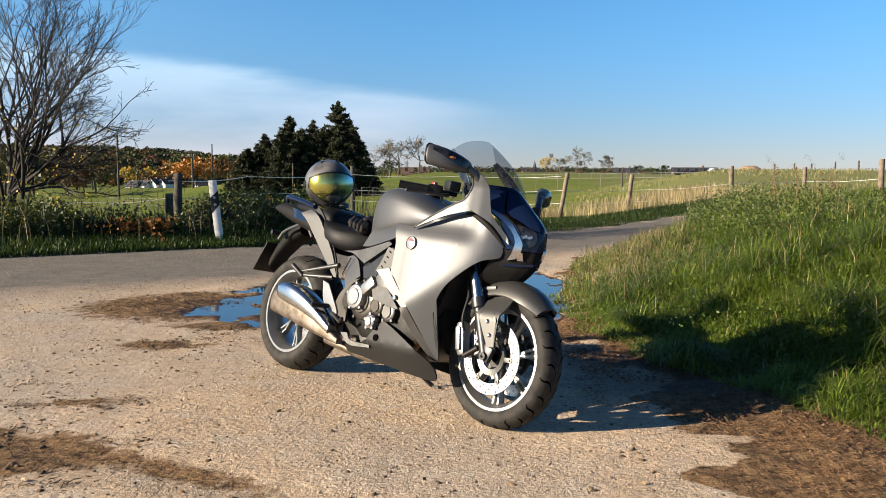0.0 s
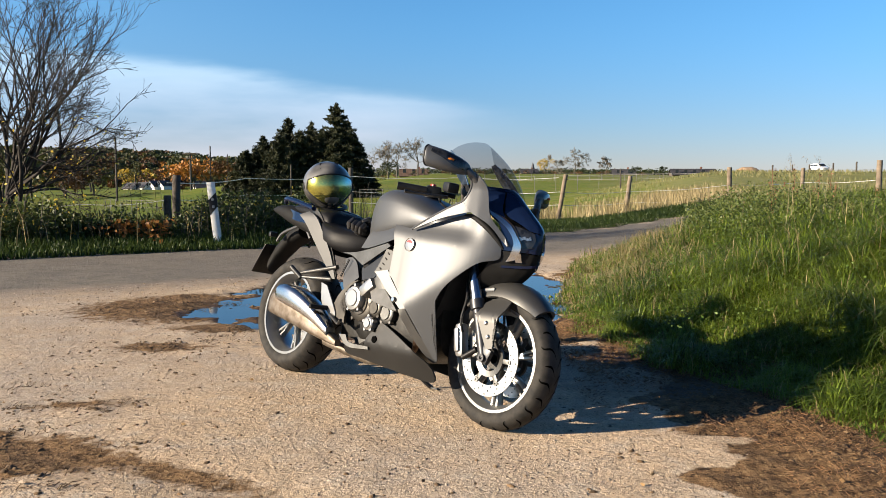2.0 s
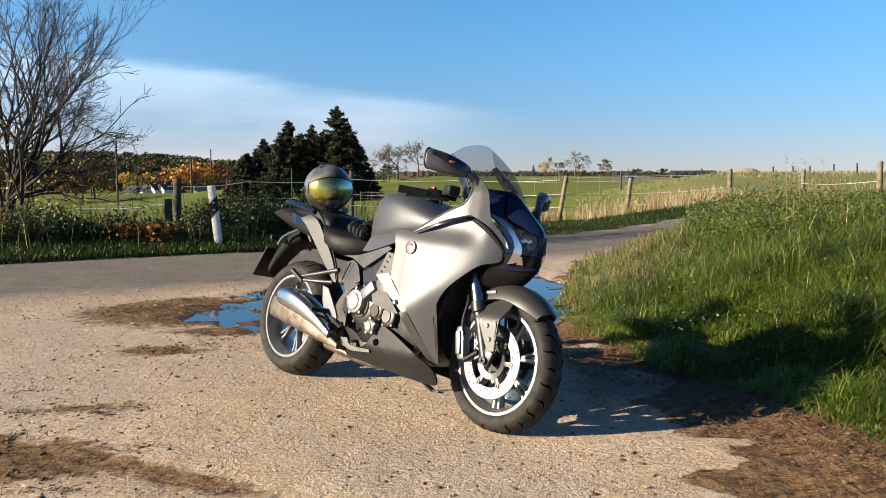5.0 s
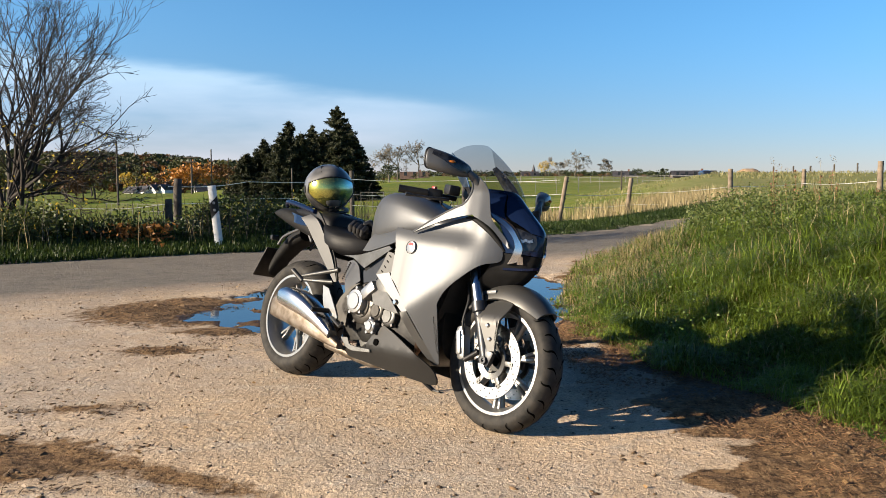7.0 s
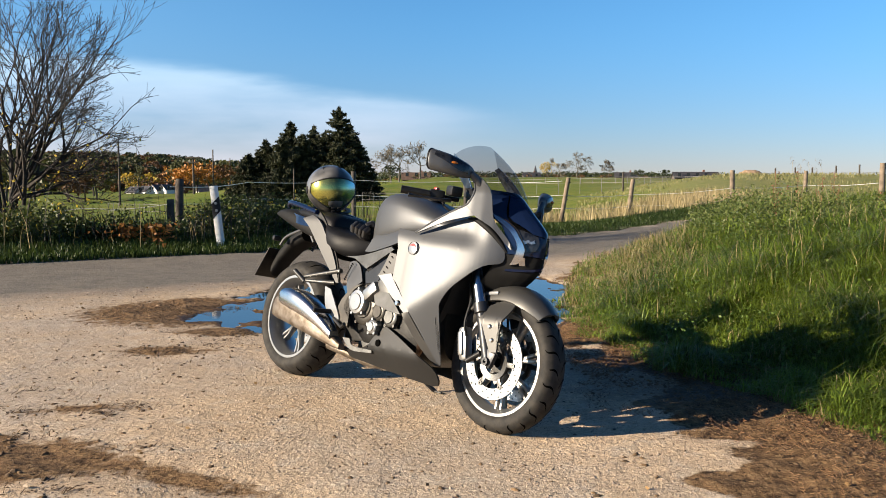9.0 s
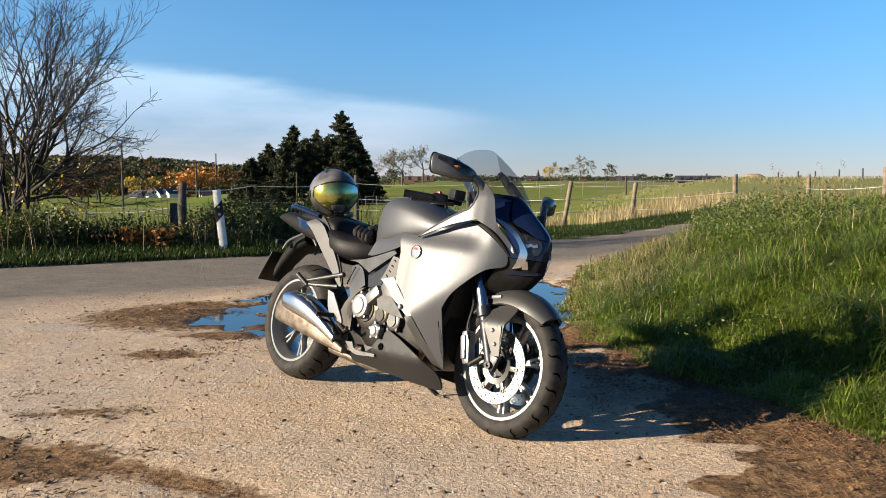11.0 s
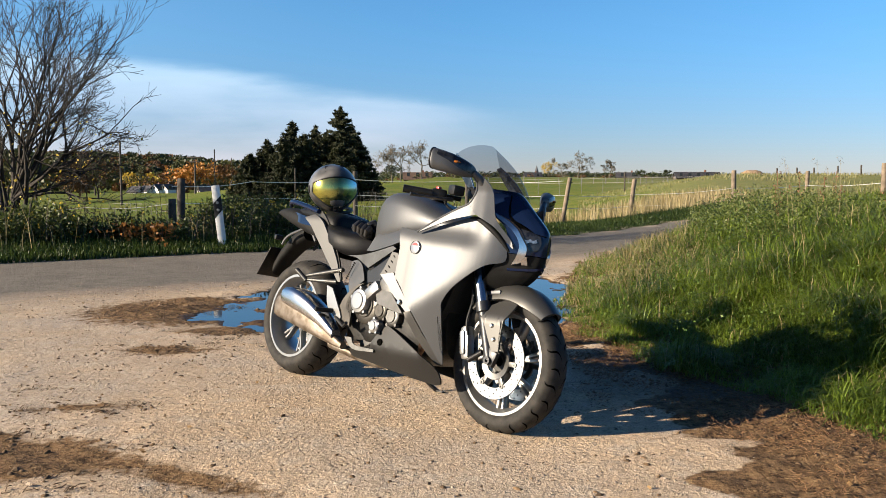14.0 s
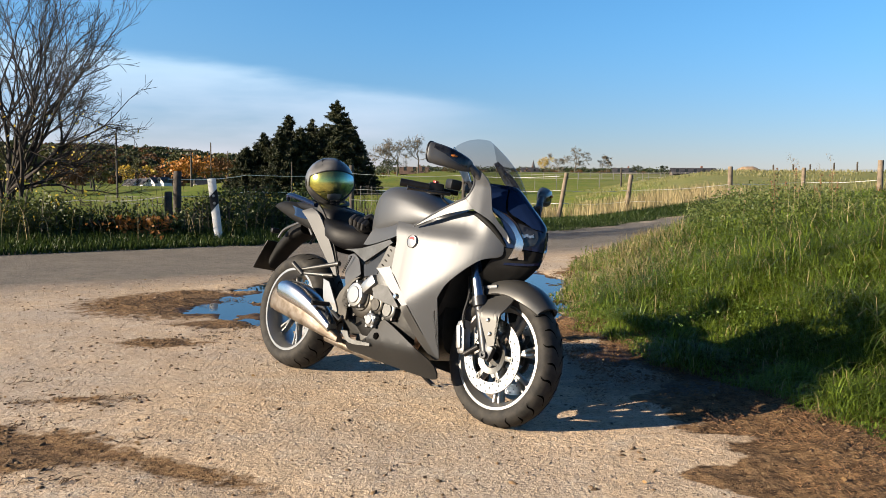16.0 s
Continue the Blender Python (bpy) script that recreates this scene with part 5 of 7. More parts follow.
def leaf_quads(p, size, seed=0, flat=0.0, wide=.3):
    """Small pointed leaves at points p, in all directions."""
    rng = np.random.default_rng(seed)
    n = len(p)
    d = rng.normal(size=(n, 3))
    d[:, 2] *= 1 - flat
    d /= np.linalg.norm(d, axis=1, keepdims=True) + 1e-9
    e = np.cross(d, rng.normal(size=(n, 3)))
    e /= np.linalg.norm(e, axis=1, keepdims=True) + 1e-9
    s = (np.asarray(size) * rng.uniform(0.6, 1.3, n))[:, None]
    v = np.stack([p - d * s * .5, p + e * s * wide, p + d * s * .5, p - e * s * wide], 1).reshape(-1, 3)
    f = np.arange(n)[:, None] * 4 + np.array([[0, 1, 2, 3]])
    return v, f


def twigs(segs, sides=5):
    """Tapered round pieces: rows of (start, end, radius, radius)."""
    p0, p1 = np.array([s[0] for s in segs], float), np.array([s[1] for s in segs], float)
    r0, r1 = np.array([s[2] for s in segs]), np.array([s[3] for s in segs])
    d = p1 - p0
    d /= np.linalg.norm(d, axis=1, keepdims=True) + 1e-9
    ref = np.where(np.abs(d[:, 2:3]) > .9, np.array([[1.0, 0, 0]]), np.array([[0, 0, 1.0]]))
    u = np.cross(d, ref)
    u /= np.linalg.norm(u, axis=1, keepdims=True) + 1e-9
    w = np.cross(d, u)
    a = np.arange(sides) * 2 * np.pi / sides
    ringv = u[:, None, :] * np.cos(a)[None, :, None] + w[:, None, :] * np.sin(a)[None, :, None]
    v = np.concatenate([p0[:, None] + ringv * r0[:, None, None], p1[:, None] + ringv * r1[:, None, None]], 1).reshape(-1, 3)
    k = np.arange(sides)
    q = np.stack([k, (k + 1) % sides, (k + 1) % sides + sides, k + sides], 1)
    f = (np.arange(len(segs))[:, None, None] * 2 * sides + q[None]).reshape(-1, 4)
    return v, f


def grow(rnd, p, d, length, r, depth, segs, tips, spread=0.6, split=(2, 3), lift=0.05, wander=0.16, shrink=0.72, steps=4):
    """A limb that wanders, thins and divides."""
    for k in range(steps):
        q = p + d * (length / steps)
        r2 = r * (1 - 0.32 / steps)
        segs.append((tuple(p), tuple(q), r, r2))
        p, r = q, r2
        d = (d + Vector((rnd.gauss(0, wander), rnd.gauss(0, wander), rnd.gauss(lift, wander)))).normalized()
        if depth > 0 and k and rnd.random() < 0.55:
            e = (d + Vector((rnd.gauss(0, spread), rnd.gauss(0, spread), rnd.gauss(0, spread)))).normalized()
            grow(rnd, p, e, length * shrink * rnd.uniform(.5, .9), r * .55, depth - 1, segs, tips, spread, split, lift, wander, shrink, steps)
    if depth > 0:
        for _ in range(rnd.randint(*split)):
            e = (d + Vector((rnd.gauss(0, spread), rnd.gauss(0, spread), rnd.gauss(0, spread * .8)))).normalized()
            grow(rnd, p, e, length * shrink * rnd.uniform(.7, 1.1), r * .68, depth - 1, segs, tips, spread, split, lift, wander, shrink, steps)
    else:
        tips.append(tuple(p))


def bank_grass():
    rng = np.random.default_rng(11)
    n = 900000
    x, y = rng.uniform(0.8, 9.5, n), rng.uniform(2.3, 17.0, n)
    ib = inside_bank(x, y)
    d = np.hypot(x, y)
    patch = noise2(x, y, 1.6, 21, 3)
    bare = noise2(x, y, 0.9, 22, 3)
    keep = (ib > 0.02 + 0.20 * patch) & (rng.uniform(size=n) < np.clip(5.2 / d, 0, 1) ** 1.5 * np.clip(0.5 + ib * 1.6, 0, 1)) & (x / y < 0.62)
    x, y, ib, patch, d = x[keep], y[keep], ib[keep], patch[keep], d[keep]
    z = ground_z(x, y)
    tuft = noise2(x, y, 3.1, 23, 2)
    h = (0.09 + 0.12 * smooth01(ib / 1.2) + 0.17 * np.clip(tuft, -.4, 1) + 0.06 * smooth01((ib - 1.2) / 1.4)) * rng.uniform(.55, 1.3, len(x))
    w = rng.uniform(.0028, .0065, len(x)) * (1 + d / 12)
    dry = (rng.uniform(size=len(x)) < 0.035 + 0.50 * smooth01((d - 6.0) / 3.5) * smooth01(1.6 - ib))
    blade_field("bank_grass", x[~dry], y[~dry], z[~dry], np.maximum(h, .05)[~dry], w[~dry], GRASS_LONG, "lush green grass growing on the bank", 1, 2.05)
    blade_field("dry_bank_grass", x[dry], y[dry], z[dry], np.maximum(h * 1.15, .05)[dry], w[dry] * .7, GRASS_DRY, "dry yellow stalks among the bank grass", 2, 1.3)
    # clover and small leaves low in the grass
    n = 26000
    x, y = rng.uniform(.9, 6.5, n), rng.uniform(2.6, 10.5, n)
    ib = inside_bank(x, y)
    keep = (ib > .15) & (np.hypot(x, y) > 4.9) & (x / y < .62) & (noise2(x, y, 1.2, 61, 3) > -.25)
    x, y = x[keep], y[keep]
    p = np.stack([x, y, ground_z(x, y) + rng.uniform(.02, .21, len(x))], 1)
    v, f = leaf_quads(p, .020, 14, .5)
    tagged(raw("low_leaves", v, f, leafy("low_leaf", (.06, .13, .02), (.17, .24, .05))), "small bright green leaves low in the grass", "weeds", kind="stuff")
    # tall weeds along the crown
    n = 11000
    x, y = rng.uniform(2.4, 9.0, n), rng.uniform(7.0, 13.5, n)
    keep = (inside_bank(x, y) > 1.3) & (noise2(x, y, .55, 31, 2) > -.15)
    x, y = x[keep], y[keep]
    z = ground_z(x, y)
    hh = rng.uniform(.06, .26, len(x)) * (1 + .6 * noise2(x, y, .7, 33, 2)) + .16 * np.exp(-(((x - 3.0) / .9) ** 2 + ((y - 8.6) / 1.2) ** 2))
    p = np.stack([x, y, z + hh], 1)
    p = np.repeat(p, 7, 0) + rng.normal(0, .040, (len(p) * 7, 3))
    v, f = leaf_quads(p, .026, 4, .3)
    tagged(raw("bank_weeds", v, f, leafy("weed_leaf", (.045, .08, .018), (.16, .18, .05))), "leafy nettle-like weeds on top of the bank", "weeds", kind="stuff")
    # rust-brown docks
    segs, rnd = [], random.Random(3)
    pts = []
    for _ in range(26):
        px_, py_ = rnd.uniform(3.2, 6.5), rnd.uniform(6.5, 11)
        z0 = float(ground_z(np.array([px_]), np.array([py_]))[0])
        hgt = rnd.uniform(.35, .62)
        segs.append(((px_, py_, z0), (px_ + rnd.uniform(-.06, .06), py_, z0 + hgt), .004, .002))
        for k in range(26):
            pts.append((px_ + rnd.gauss(0, .015), py_ + rnd.gauss(0, .015), z0 + hgt * rnd.uniform(.55, 1.0)))
    v, f = leaf_quads(np.array(pts), .022, 5)
    tagged(raw("dock_stalks", *[np.concatenate([a, b]) if i == 0 else np.concatenate([a, b + len(v)]) for i, (a, b) in enumerate(zip((v, f), twigs(segs, 4)))], mat("dock_brown", (.12, .05, .025), (.22, .10, .05), 9, .8)), "rust-brown dock seed stalks in the grass", "weeds", kind="stuff")


bank_grass()


def verge_plants():
    rng = np.random.default_rng(5)
    # short roadside grass beyond the road
    n = 90000
    x = rng.uniform(-9.5, 9.0, n)
    y = np.interp(x, FAR_X, FAR_Y) + rng.uniform(.05, 2.8, n) ** 1.15
    keep = np.abs(x) < .62 * y
    x, y = x[keep], y[keep]
    z = ground_z(x, y)
    pr = past_road(x, y)
    h = rng.uniform(.05, .16, len(x)) * (1 + .9 * smooth01((pr - .5) / 1.0)) * (1 - .5 * smooth01((x + .5) / 2.0))
    blade_field("verge_grass", x, y, z, h, rng.uniform(.010, .020, len(x)), leafy("verge_blade", (.016, .036, .006), (.065, .095, .020)), "rough green grass along the far road edge", 6, .7)
    # tall straw grass by the fence
    n = 10000
    x = rng.uniform(1.2, 9.0, n)
    y = np.interp(x, FAR_X, FAR_Y) + rng.uniform(2.2, 8.5, n)
    keep = noise2(x, y, .35, 41, 2) > -.1
    x, y = x[keep], y[keep]
    blade_field("straw_grass", x, y, ground_z(x, y), rng.uniform(.18, .56, len(x)), rng.uniform(.006, .014, len(x)), GRASS_DRY, "tall straw-coloured grass along the paddock fence", 7, .45)
    n = 22000
    x, y = rng.uniform(4, 34, n), rng.uniform(22, 75, n)
    keep = (x / y > .15) & (x / y < .62) & (noise2(x, y, .14, 43, 2) > -.1)
    x, y = x[keep], y[keep]
    blade_field("meadow_grass", x, y, ground_z(x, y), rng.uniform(.06, .24, len(x)), rng.uniform(.015, .04, len(x)), leafy("meadow_blade", (.14, .16, .05), (.34, .29, .14)), "rough half-dry meadow grass on the slope", 8, .5)
    # bramble hedge and weeds, left of the straw grass
    n = 3300
    x = rng.uniform(-9.5, 1.4, n)
    y = np.interp(x, FAR_X, FAR_Y) + rng.uniform(1.35, 3.4, n)
    top = .30 + .62 * noise2(x, y, .9, 51, 4) + .18 * smooth01((x + 4.5) / 3) * (1 - smooth01((x + .5) / 1.5))
    top = top * (1 - .85 * smooth01((x + 2.5) / 1.0))
    keep = (np.abs(x) < .62 * y) & (top > .12)
    x, y, top = x[keep], y[keep], top[keep]
    z = ground_z(x, y)
    p = np.stack([x, y, z], 1)
    p = np.repeat(p, 26, 0)
    tt = np.repeat(top, 26)
    p = p + rng.normal(0, .10, p.shape) * np.array([1, 1, .4]) + np.stack([0 * tt, 0 * tt, tt * rng.uniform(.05, 1.15, len(tt))], 1)
    v, f = leaf_quads(p, .06, 9)
    tagged(raw("bramble_hedge", v, f, HEDGE_LEAF), "dark green bramble hedge beyond the road", "hedge", kind="stuff")
    q = p[rng.uniform(size=len(p)) < .014]
    v, f = leaf_quads(q, .085, 10)
    tagged(raw("autumn_leaves", v, f, YELLOW_LEAF), "yellow autumn leaves scattered through the hedge", "leaves", kind="stuff")
    # a patch of rusty fern
    c = np.array([(-4.7, 13.0), (-4.3, 13.1), (-5.1, 12.75)])
    p = c[rng.integers(0, 2, 260)] + rng.normal(0, .16, (260, 2))
    zz = ground_z(p[:, 0], p[:, 1]) + rng.uniform(.05, .34, 260)
    v, f = leaf_quads(np.column_stack([p, zz]), .09, 12)
    tagged(raw("rusty_fern", v, f, leafy("rusty_leaf", (.20, .085, .02), (.36, .17, .05))), "withered rust-brown fern beside the road", "fern", kind="stuff")
    # pale stalks
    n = 1500
    x = rng.uniform(-9.0, 0.6, n)
    y = np.interp(x, FAR_X, FAR_Y) + rng.uniform(1.0, 3.4, n)
    blade_field("bramble_canes", x, y, ground_z(x, y), rng.uniform(.35, 1.15, n), rng.uniform(.005, .010, n), DARK_POST, "bare dark bramble canes arching out of the hedge", 15, 1.3, "canes")
    n = 60
    x = rng.uniform(-7.5, -1.0, n)
    y = np.interp(x, FAR_X, FAR_Y) + rng.uniform(.5, 1.8, n)
    blade_field("dead_stalks", x, y, ground_z(x, y), rng.uniform(.35, .95, n), rng.uniform(.006, .012, n), GRASS_DRY, "thin dead stalks standing in the hedge", 13, .7)


verge_plants()


def at(px, py, d):
    """A point of the view from the eye's usual place, d metres ahead."""
    return (px - 784) / 1560 * d, d, 1.09 - (py - 307) / 1560 * d


# ---- posts and tapes ----
def fence_post(x, y, h, r, lean, m_, label, sink=.25):
    z = float(land(x, y))
    t = thing("fence_post", label, "fence post", pose(x, y, z, 0, lean, random.uniform(0, 90)), "paddock fence posts")
    bm = bmesh.new()
    tube(bm, [(0, 0, -sink), (.004, 0, h * .4), (-.003, .003, h * .8), (0, 0, h - .01), (0, 0, h)], [r * 1.06, r * 1.02, r, r * .98, r * .86], 14)
    part("post", bm, m_, t)
    for k in (.52, .9):
        bm = bmesh.new()
        tube(bm, [(r * .9, 0, h * k), (r + .03, 0, h * k)], .012, 8)
        part("insulator", bm, BLACK_PLASTIC, t)
    return t


random.seed(8)
for px_, base, top, d, r, lean, m_, lab in (
        (313, 415, 308, 14.6, .066, 2, DARK_POST, "dark weathered wooden fence post in the hedge"), (300, 415, 344, 14.3, .062, 0, DARK_POST, "short dark wooden post beside a taller one"),
        (624, 372, 295, 24.5, .065, 0, DARK_POST, "dark wooden fence post in the paddock"), (822, 372, 296, 25, .06, 0, DARK_POST, "dark wooden fence post in the paddock"),
        (990, 378, 305, 24.0, .060, 10, WOOD_POST, "leaning sunlit wooden fence post"), (1110, 376, 308, 25.0, .062, 8, WOOD_POST, "leaning sunlit wooden fence post"),
        (1293, 362, 293, 25.0, .068, 3, WOOD_POST, "sunlit wooden fence post rising from the bank"), (1421, 345, 294, 33.0, .075, 2, WOOD_POST, "grey wooden fence post on the slope"),
        (1557, 372, 280, 19.0, .060, -1, WOOD_POST, "grey wooden fence post on the slope"), (146, 432, 395, 13.4, .022, 1, WOOD_POST, "thin grey stake in the hedge")):
    x, y, zt = at(px_, top, d)
    fence_post(x, y, zt - float(land(x, y)), r, lean, m_, lab)
for px_, top in ((1368, 289), (1403, 288), (1433, 288), (1475, 285), (1516, 283), (1100, 296), (1342, 297)):
    x, y, zt = at(px_, top, 62)
    fence_post(x, y, zt - float(land(x, y)), .055, 0, DARK_POST, "thin dark fence stake on the crest")


def tape(pts, r, label, m_=None):
    bm = bmesh.new()
    path = []
    for a, b in zip(pts, pts[1:]):
        a, b = Vector(a), Vector(b)
        for k in range(6):
            t = k / 6
            path.append(a.lerp(b, t) - Vector((0, 0, .05 * math.sin(math.pi * t))))
    path.append(Vector(pts[-1]))
    tube(bm, path, r, 5)
    return tagged(part("fence_tape", bm, m_ or WHITE_PLASTIC, None), label, "fence tape", "paddock fence tapes")


tape([at(-60, 368, 14.5), at(146, 360, 15), at(300, 352, 15.3)], .006, "pale fence wire at the hedge")
tape([at(300, 322, 15.4), at(440, 314, 20), at(624, 310, 24.4), at(822, 312, 25), at(992, 312, 24)], .007, "upper white fence tape")
tape([at(300, 352, 15.4), at(440, 343, 20), at(624, 337, 24.4), at(822, 337, 25), at(994, 337, 24), at(1113, 336, 25), at(1295, 324, 25), at(1421, 319, 33), at(1557, 315, 19)], .006, "white fence tape along the paddock")
tape([at(624, 356, 24.4), at(822, 356, 25), at(992, 360, 24), at(1111, 356, 25), at(1295, 345, 25)], .008, "lower white fence tape")

# ---- marker post at the road edge ----
def delineator():
    x, y, _ = at(388, 418, 13.3)
    z = float(land(x, y))
    t = thing("delineator", "white roadside marker post with a black band, leaning", "marker post", pose(x, y, z, 0, -6, 12))
    bm = bmesh.new()
    sec = [(-.06, -.055), (0, -.075), (.06, -.055), (.06, .02), (.03, .045), (-.03, .045), (-.06, .02)]
    loft(bm, [[(a, b, -.2) for a, b in sec], [(a, b, .86) for a, b in sec], [(a, b * .9, .885 + (.03 if b < 0 else -.02)) for a, b in sec]])
    part("post_body", bm, WHITE_PLASTIC, t)
    bm = bmesh.new()
    s2 = [(a * 1.05, b * 1.05) for a, b in sec]
    loft(bm, [[(a, b, .48 + a * .9) for a, b in s2], [(a, b, .70 + a * .9) for a, b in s2]])
    band = part("black_band", bm, BLACK_PLASTIC, t)
    for zz in (.545, .655):
        bm = bmesh.new()
        lathe(bm, [(.001, -.006), (.018, -.006), (.022, .0)], pose(0, -.078, zz), 18)
        part("round_reflector", bm, REFLECTOR, band)
    bm = bmesh.new()
    lathe(bm, [(.062, -.004), (.066, -.004), (.066, .004), (.062, .004)], pose(0, 0, .40) @ pose(0, 0, 0, 90, 0, 0), 16, True)
    part("grey_ring", bm, DARK_METAL, t)


delineator()

# ---- trees ----
def merge(*meshes):
    vs, fs, n = [], [], 0
    for v, f in meshes:
        vs.append(v)
        fs.append(np.asarray(f) + n)
        n += len(v)
    return np.concatenate(vs), np.concatenate(fs)


DARK_BARK = mat("dark_bark", (.014, .011, .009), (.040, .032, .025), 12, .9, 0, .5, 40)


def roadside_tree():
    """Bare many-stemmed tree beyond the road."""
    x, y, _ = at(10, 430, 13.6)
    z = float(land(x, y))
    t = thing("bare_tree", "bare many-stemmed tree with a few yellow leaves", "tree", pose(x, y, z))
    rnd = random.Random(12)
    segs, tips = [], []
    for k in range(9):
        a = rnd.uniform(0, 2 * math.pi)
        tilt = rnd.uniform(.05, .55)
        d = Vector((math.cos(a) * tilt, math.sin(a) * tilt, 1)).normalized()
        grow(rnd, Vector((rnd.gauss(0, .16), rnd.gauss(0, .16), -.1)), d, rnd.uniform(1.7, 2.2), rnd.uniform(.024, .042), 4, segs, tips, .38, (2, 2), .09, .08, .66, 4)
    # long limbs that reach out over the hedge
    for dx, dz, ln, r in ((1.0, .9, 1.35, .034), (1.0, .62, 1.25, .03), (1.0, .42, 1.15, .028), (.9, 1.3, 1.5, .032), (1.0, .25, 1.05, .024), (1.0, .75, 1.25, .028), (.8, 1.6, 1.6, .028), (1.0, 1.1, 1.5, .026), (.7, 1.5, 1.7, .03), (.55, 1.6, 1.8, .03), (.95, 1.4, 1.6, .03), (.3, 1.6, 1.9, .03)):
        grow(rnd, Vector((.1, -.1, .7)), Vector((dx, rnd.uniform(-.3, .1), dz)).normalized(), ln * .84, r, 4, segs, tips, .48, (2, 2), .02, .09, .70, 5)
    main = [s for s in segs if s[2] > .018]
    fine = [s for s in segs if s[2] <= .018]
    fine = [(a, b, max(r, .0029), max(q, .0023)) for a, b, r, q in fine]
    raw("trunk", *twigs(main, 8), DARK_BARK, t, True)
    raw("branchwork", *twigs(fine, 4), DARK_BARK, t)
    rng = np.random.default_rng(2)
    tp = np.array(tips)
    low = tp[(tp[:, 2] < 1.9)]
    pts = low[rng.integers(0, len(low), 420)] + rng.normal(0, .05, (420, 3))
    c = np.array([(-.25, -.3, 2.25), (.35, -.3, .9), (.3, -.4, .35), (-.2, -.3, .6), (.9, -.3, .65)])
    pts = np.concatenate([pts[:160], c[rng.integers(0, 5, 150)] + rng.normal(0, .16, (150, 3))])
    raw("leaves", *leaf_quads(pts, .055, 3), YELLOW_LEAF, t)


roadside_tree()


def spruce(px_, top, base, d, seed, width=.26):
    """A conifer of drooping sprays in uneven tiers."""
    x, y, zt = at(px_, top, d)
    z0 = min(float(land(x, y)), at(px_, base, d)[2])
    h = zt - z0
    t = thing("spruce", "dense dark green spruce at the paddock edge", "tree", pose(x, y, z0), "spruces in the paddock")
    rnd, rng = random.Random(seed), np.random.default_rng(seed)
    segs = [((0, 0, -.3), (0, 0, h * .5), h * .018, h * .011), ((0, 0, h * .5), (0, 0, h), h * .011, .01)]
    raw("trunk", *twigs(segs, 8), BARK, t, True)
    pts, br = [], []
    zz = h * .05
    while zz < h * .985:
        k = 1 - zz / h
        reach = h * width * 1.42 * (k ** .72) * (1.0 if k < .8 else .9)
        for _ in range(int(7 + 10 * k)):
            a, ln = rnd.uniform(0, 2 * math.pi), reach * rnd.uniform(.40, 1.40)
            rise = rnd.uniform(-.05, .18) if k < .4 else rnd.uniform(-.22, .05)
            o = Vector((math.cos(a), math.sin(a), 0))
            tip = o * ln + Vector((0, 0, zz + ln * rise))
            br.append(((0, 0, zz), tuple(tip), .03 * k + .008, .006))
            m = max(8, int(ln * 58))
            for q in range(m):
                s = (q + rnd.random()) / m
                wd = .30 * ln * (1 - s * .75) * .55
                pts.append((o * (ln * s) + Vector((-o.y, o.x, 0)) * rnd.gauss(0, wd) + Vector((0, 0, zz + ln * rise * s - .10 * abs(rnd.gauss(0, 1)) - .05))).to_tuple())
        zz += h * rnd.uniform(.022, .036)
    tagged(raw("limbs", *twigs(br, 4), BARK, t), kind="stuff")
    raw("crown", *leaf_quads(np.array(pts), .44, seed, .1, .10), SPRUCE, t)


for row in ((600, 180, 352, 78, 1, .27), (515, 205, 352, 80, 2, .25), (470, 238, 350, 80, 3, .30), (555, 212, 352, 84, 4, .24), (440, 262, 345, 79, 5, .34), (632, 236, 350, 80, 6, .26), (498, 235, 352, 76, 7, .30), (575, 222, 352, 82, 8, .26), (535, 226, 352, 77, 9, .28), (618, 208, 352, 82, 10, .24)):
    spruce(*row)


def bare_crown(px_, top, d, seed, spread_, m_=None, label="tall bare tree with a fine twiggy crown"):
    x, y, zt = at(px_, top, d)
    z0 = float(land(x, y))
    h = zt - z0
    t = thing("tree", label, "tree", pose(x, y, z0))
    rnd = random.Random(seed)
    segs, tips = [], []
    hh = h / 3.1
    grow(rnd, Vector((0, 0, -.2)), Vector((0, 0, 1)), hh, h * .026, 5, segs, tips, spread_ * 1.15, (3, 3), .06, .10, .74, 3)
    top_z = max(s[1][2] for s in segs)
    k = h / top_z
    segs = [tuple(tuple(c * k for c in p) for p in s[:2]) + (max(s[2], d * .00014), max(s[3], d * .00011)) for s in segs]
    raw("trunk", *twigs([s for s in segs if s[2] > h * .008], 6), m_ or BARK, t, True)
    raw("branchwork", *twigs([s for s in segs if s[2] <= h * .008] or segs[-5:], 3), m_ or BARK, t)


TWIG = mat("far_twigs", (.10, .085, .065), (.17, .145, .11), .5, .9)
for row in ((690, 256, 240, 27, .6), (705, 246, 240, 21, .62), (742, 240, 240, 22, .62), (1018, 258, 300, 23, .8), (1074, 273, 300, 24, .45), (990, 270, 310, 25, .6)):
    bare_crown(*row, TWIG)


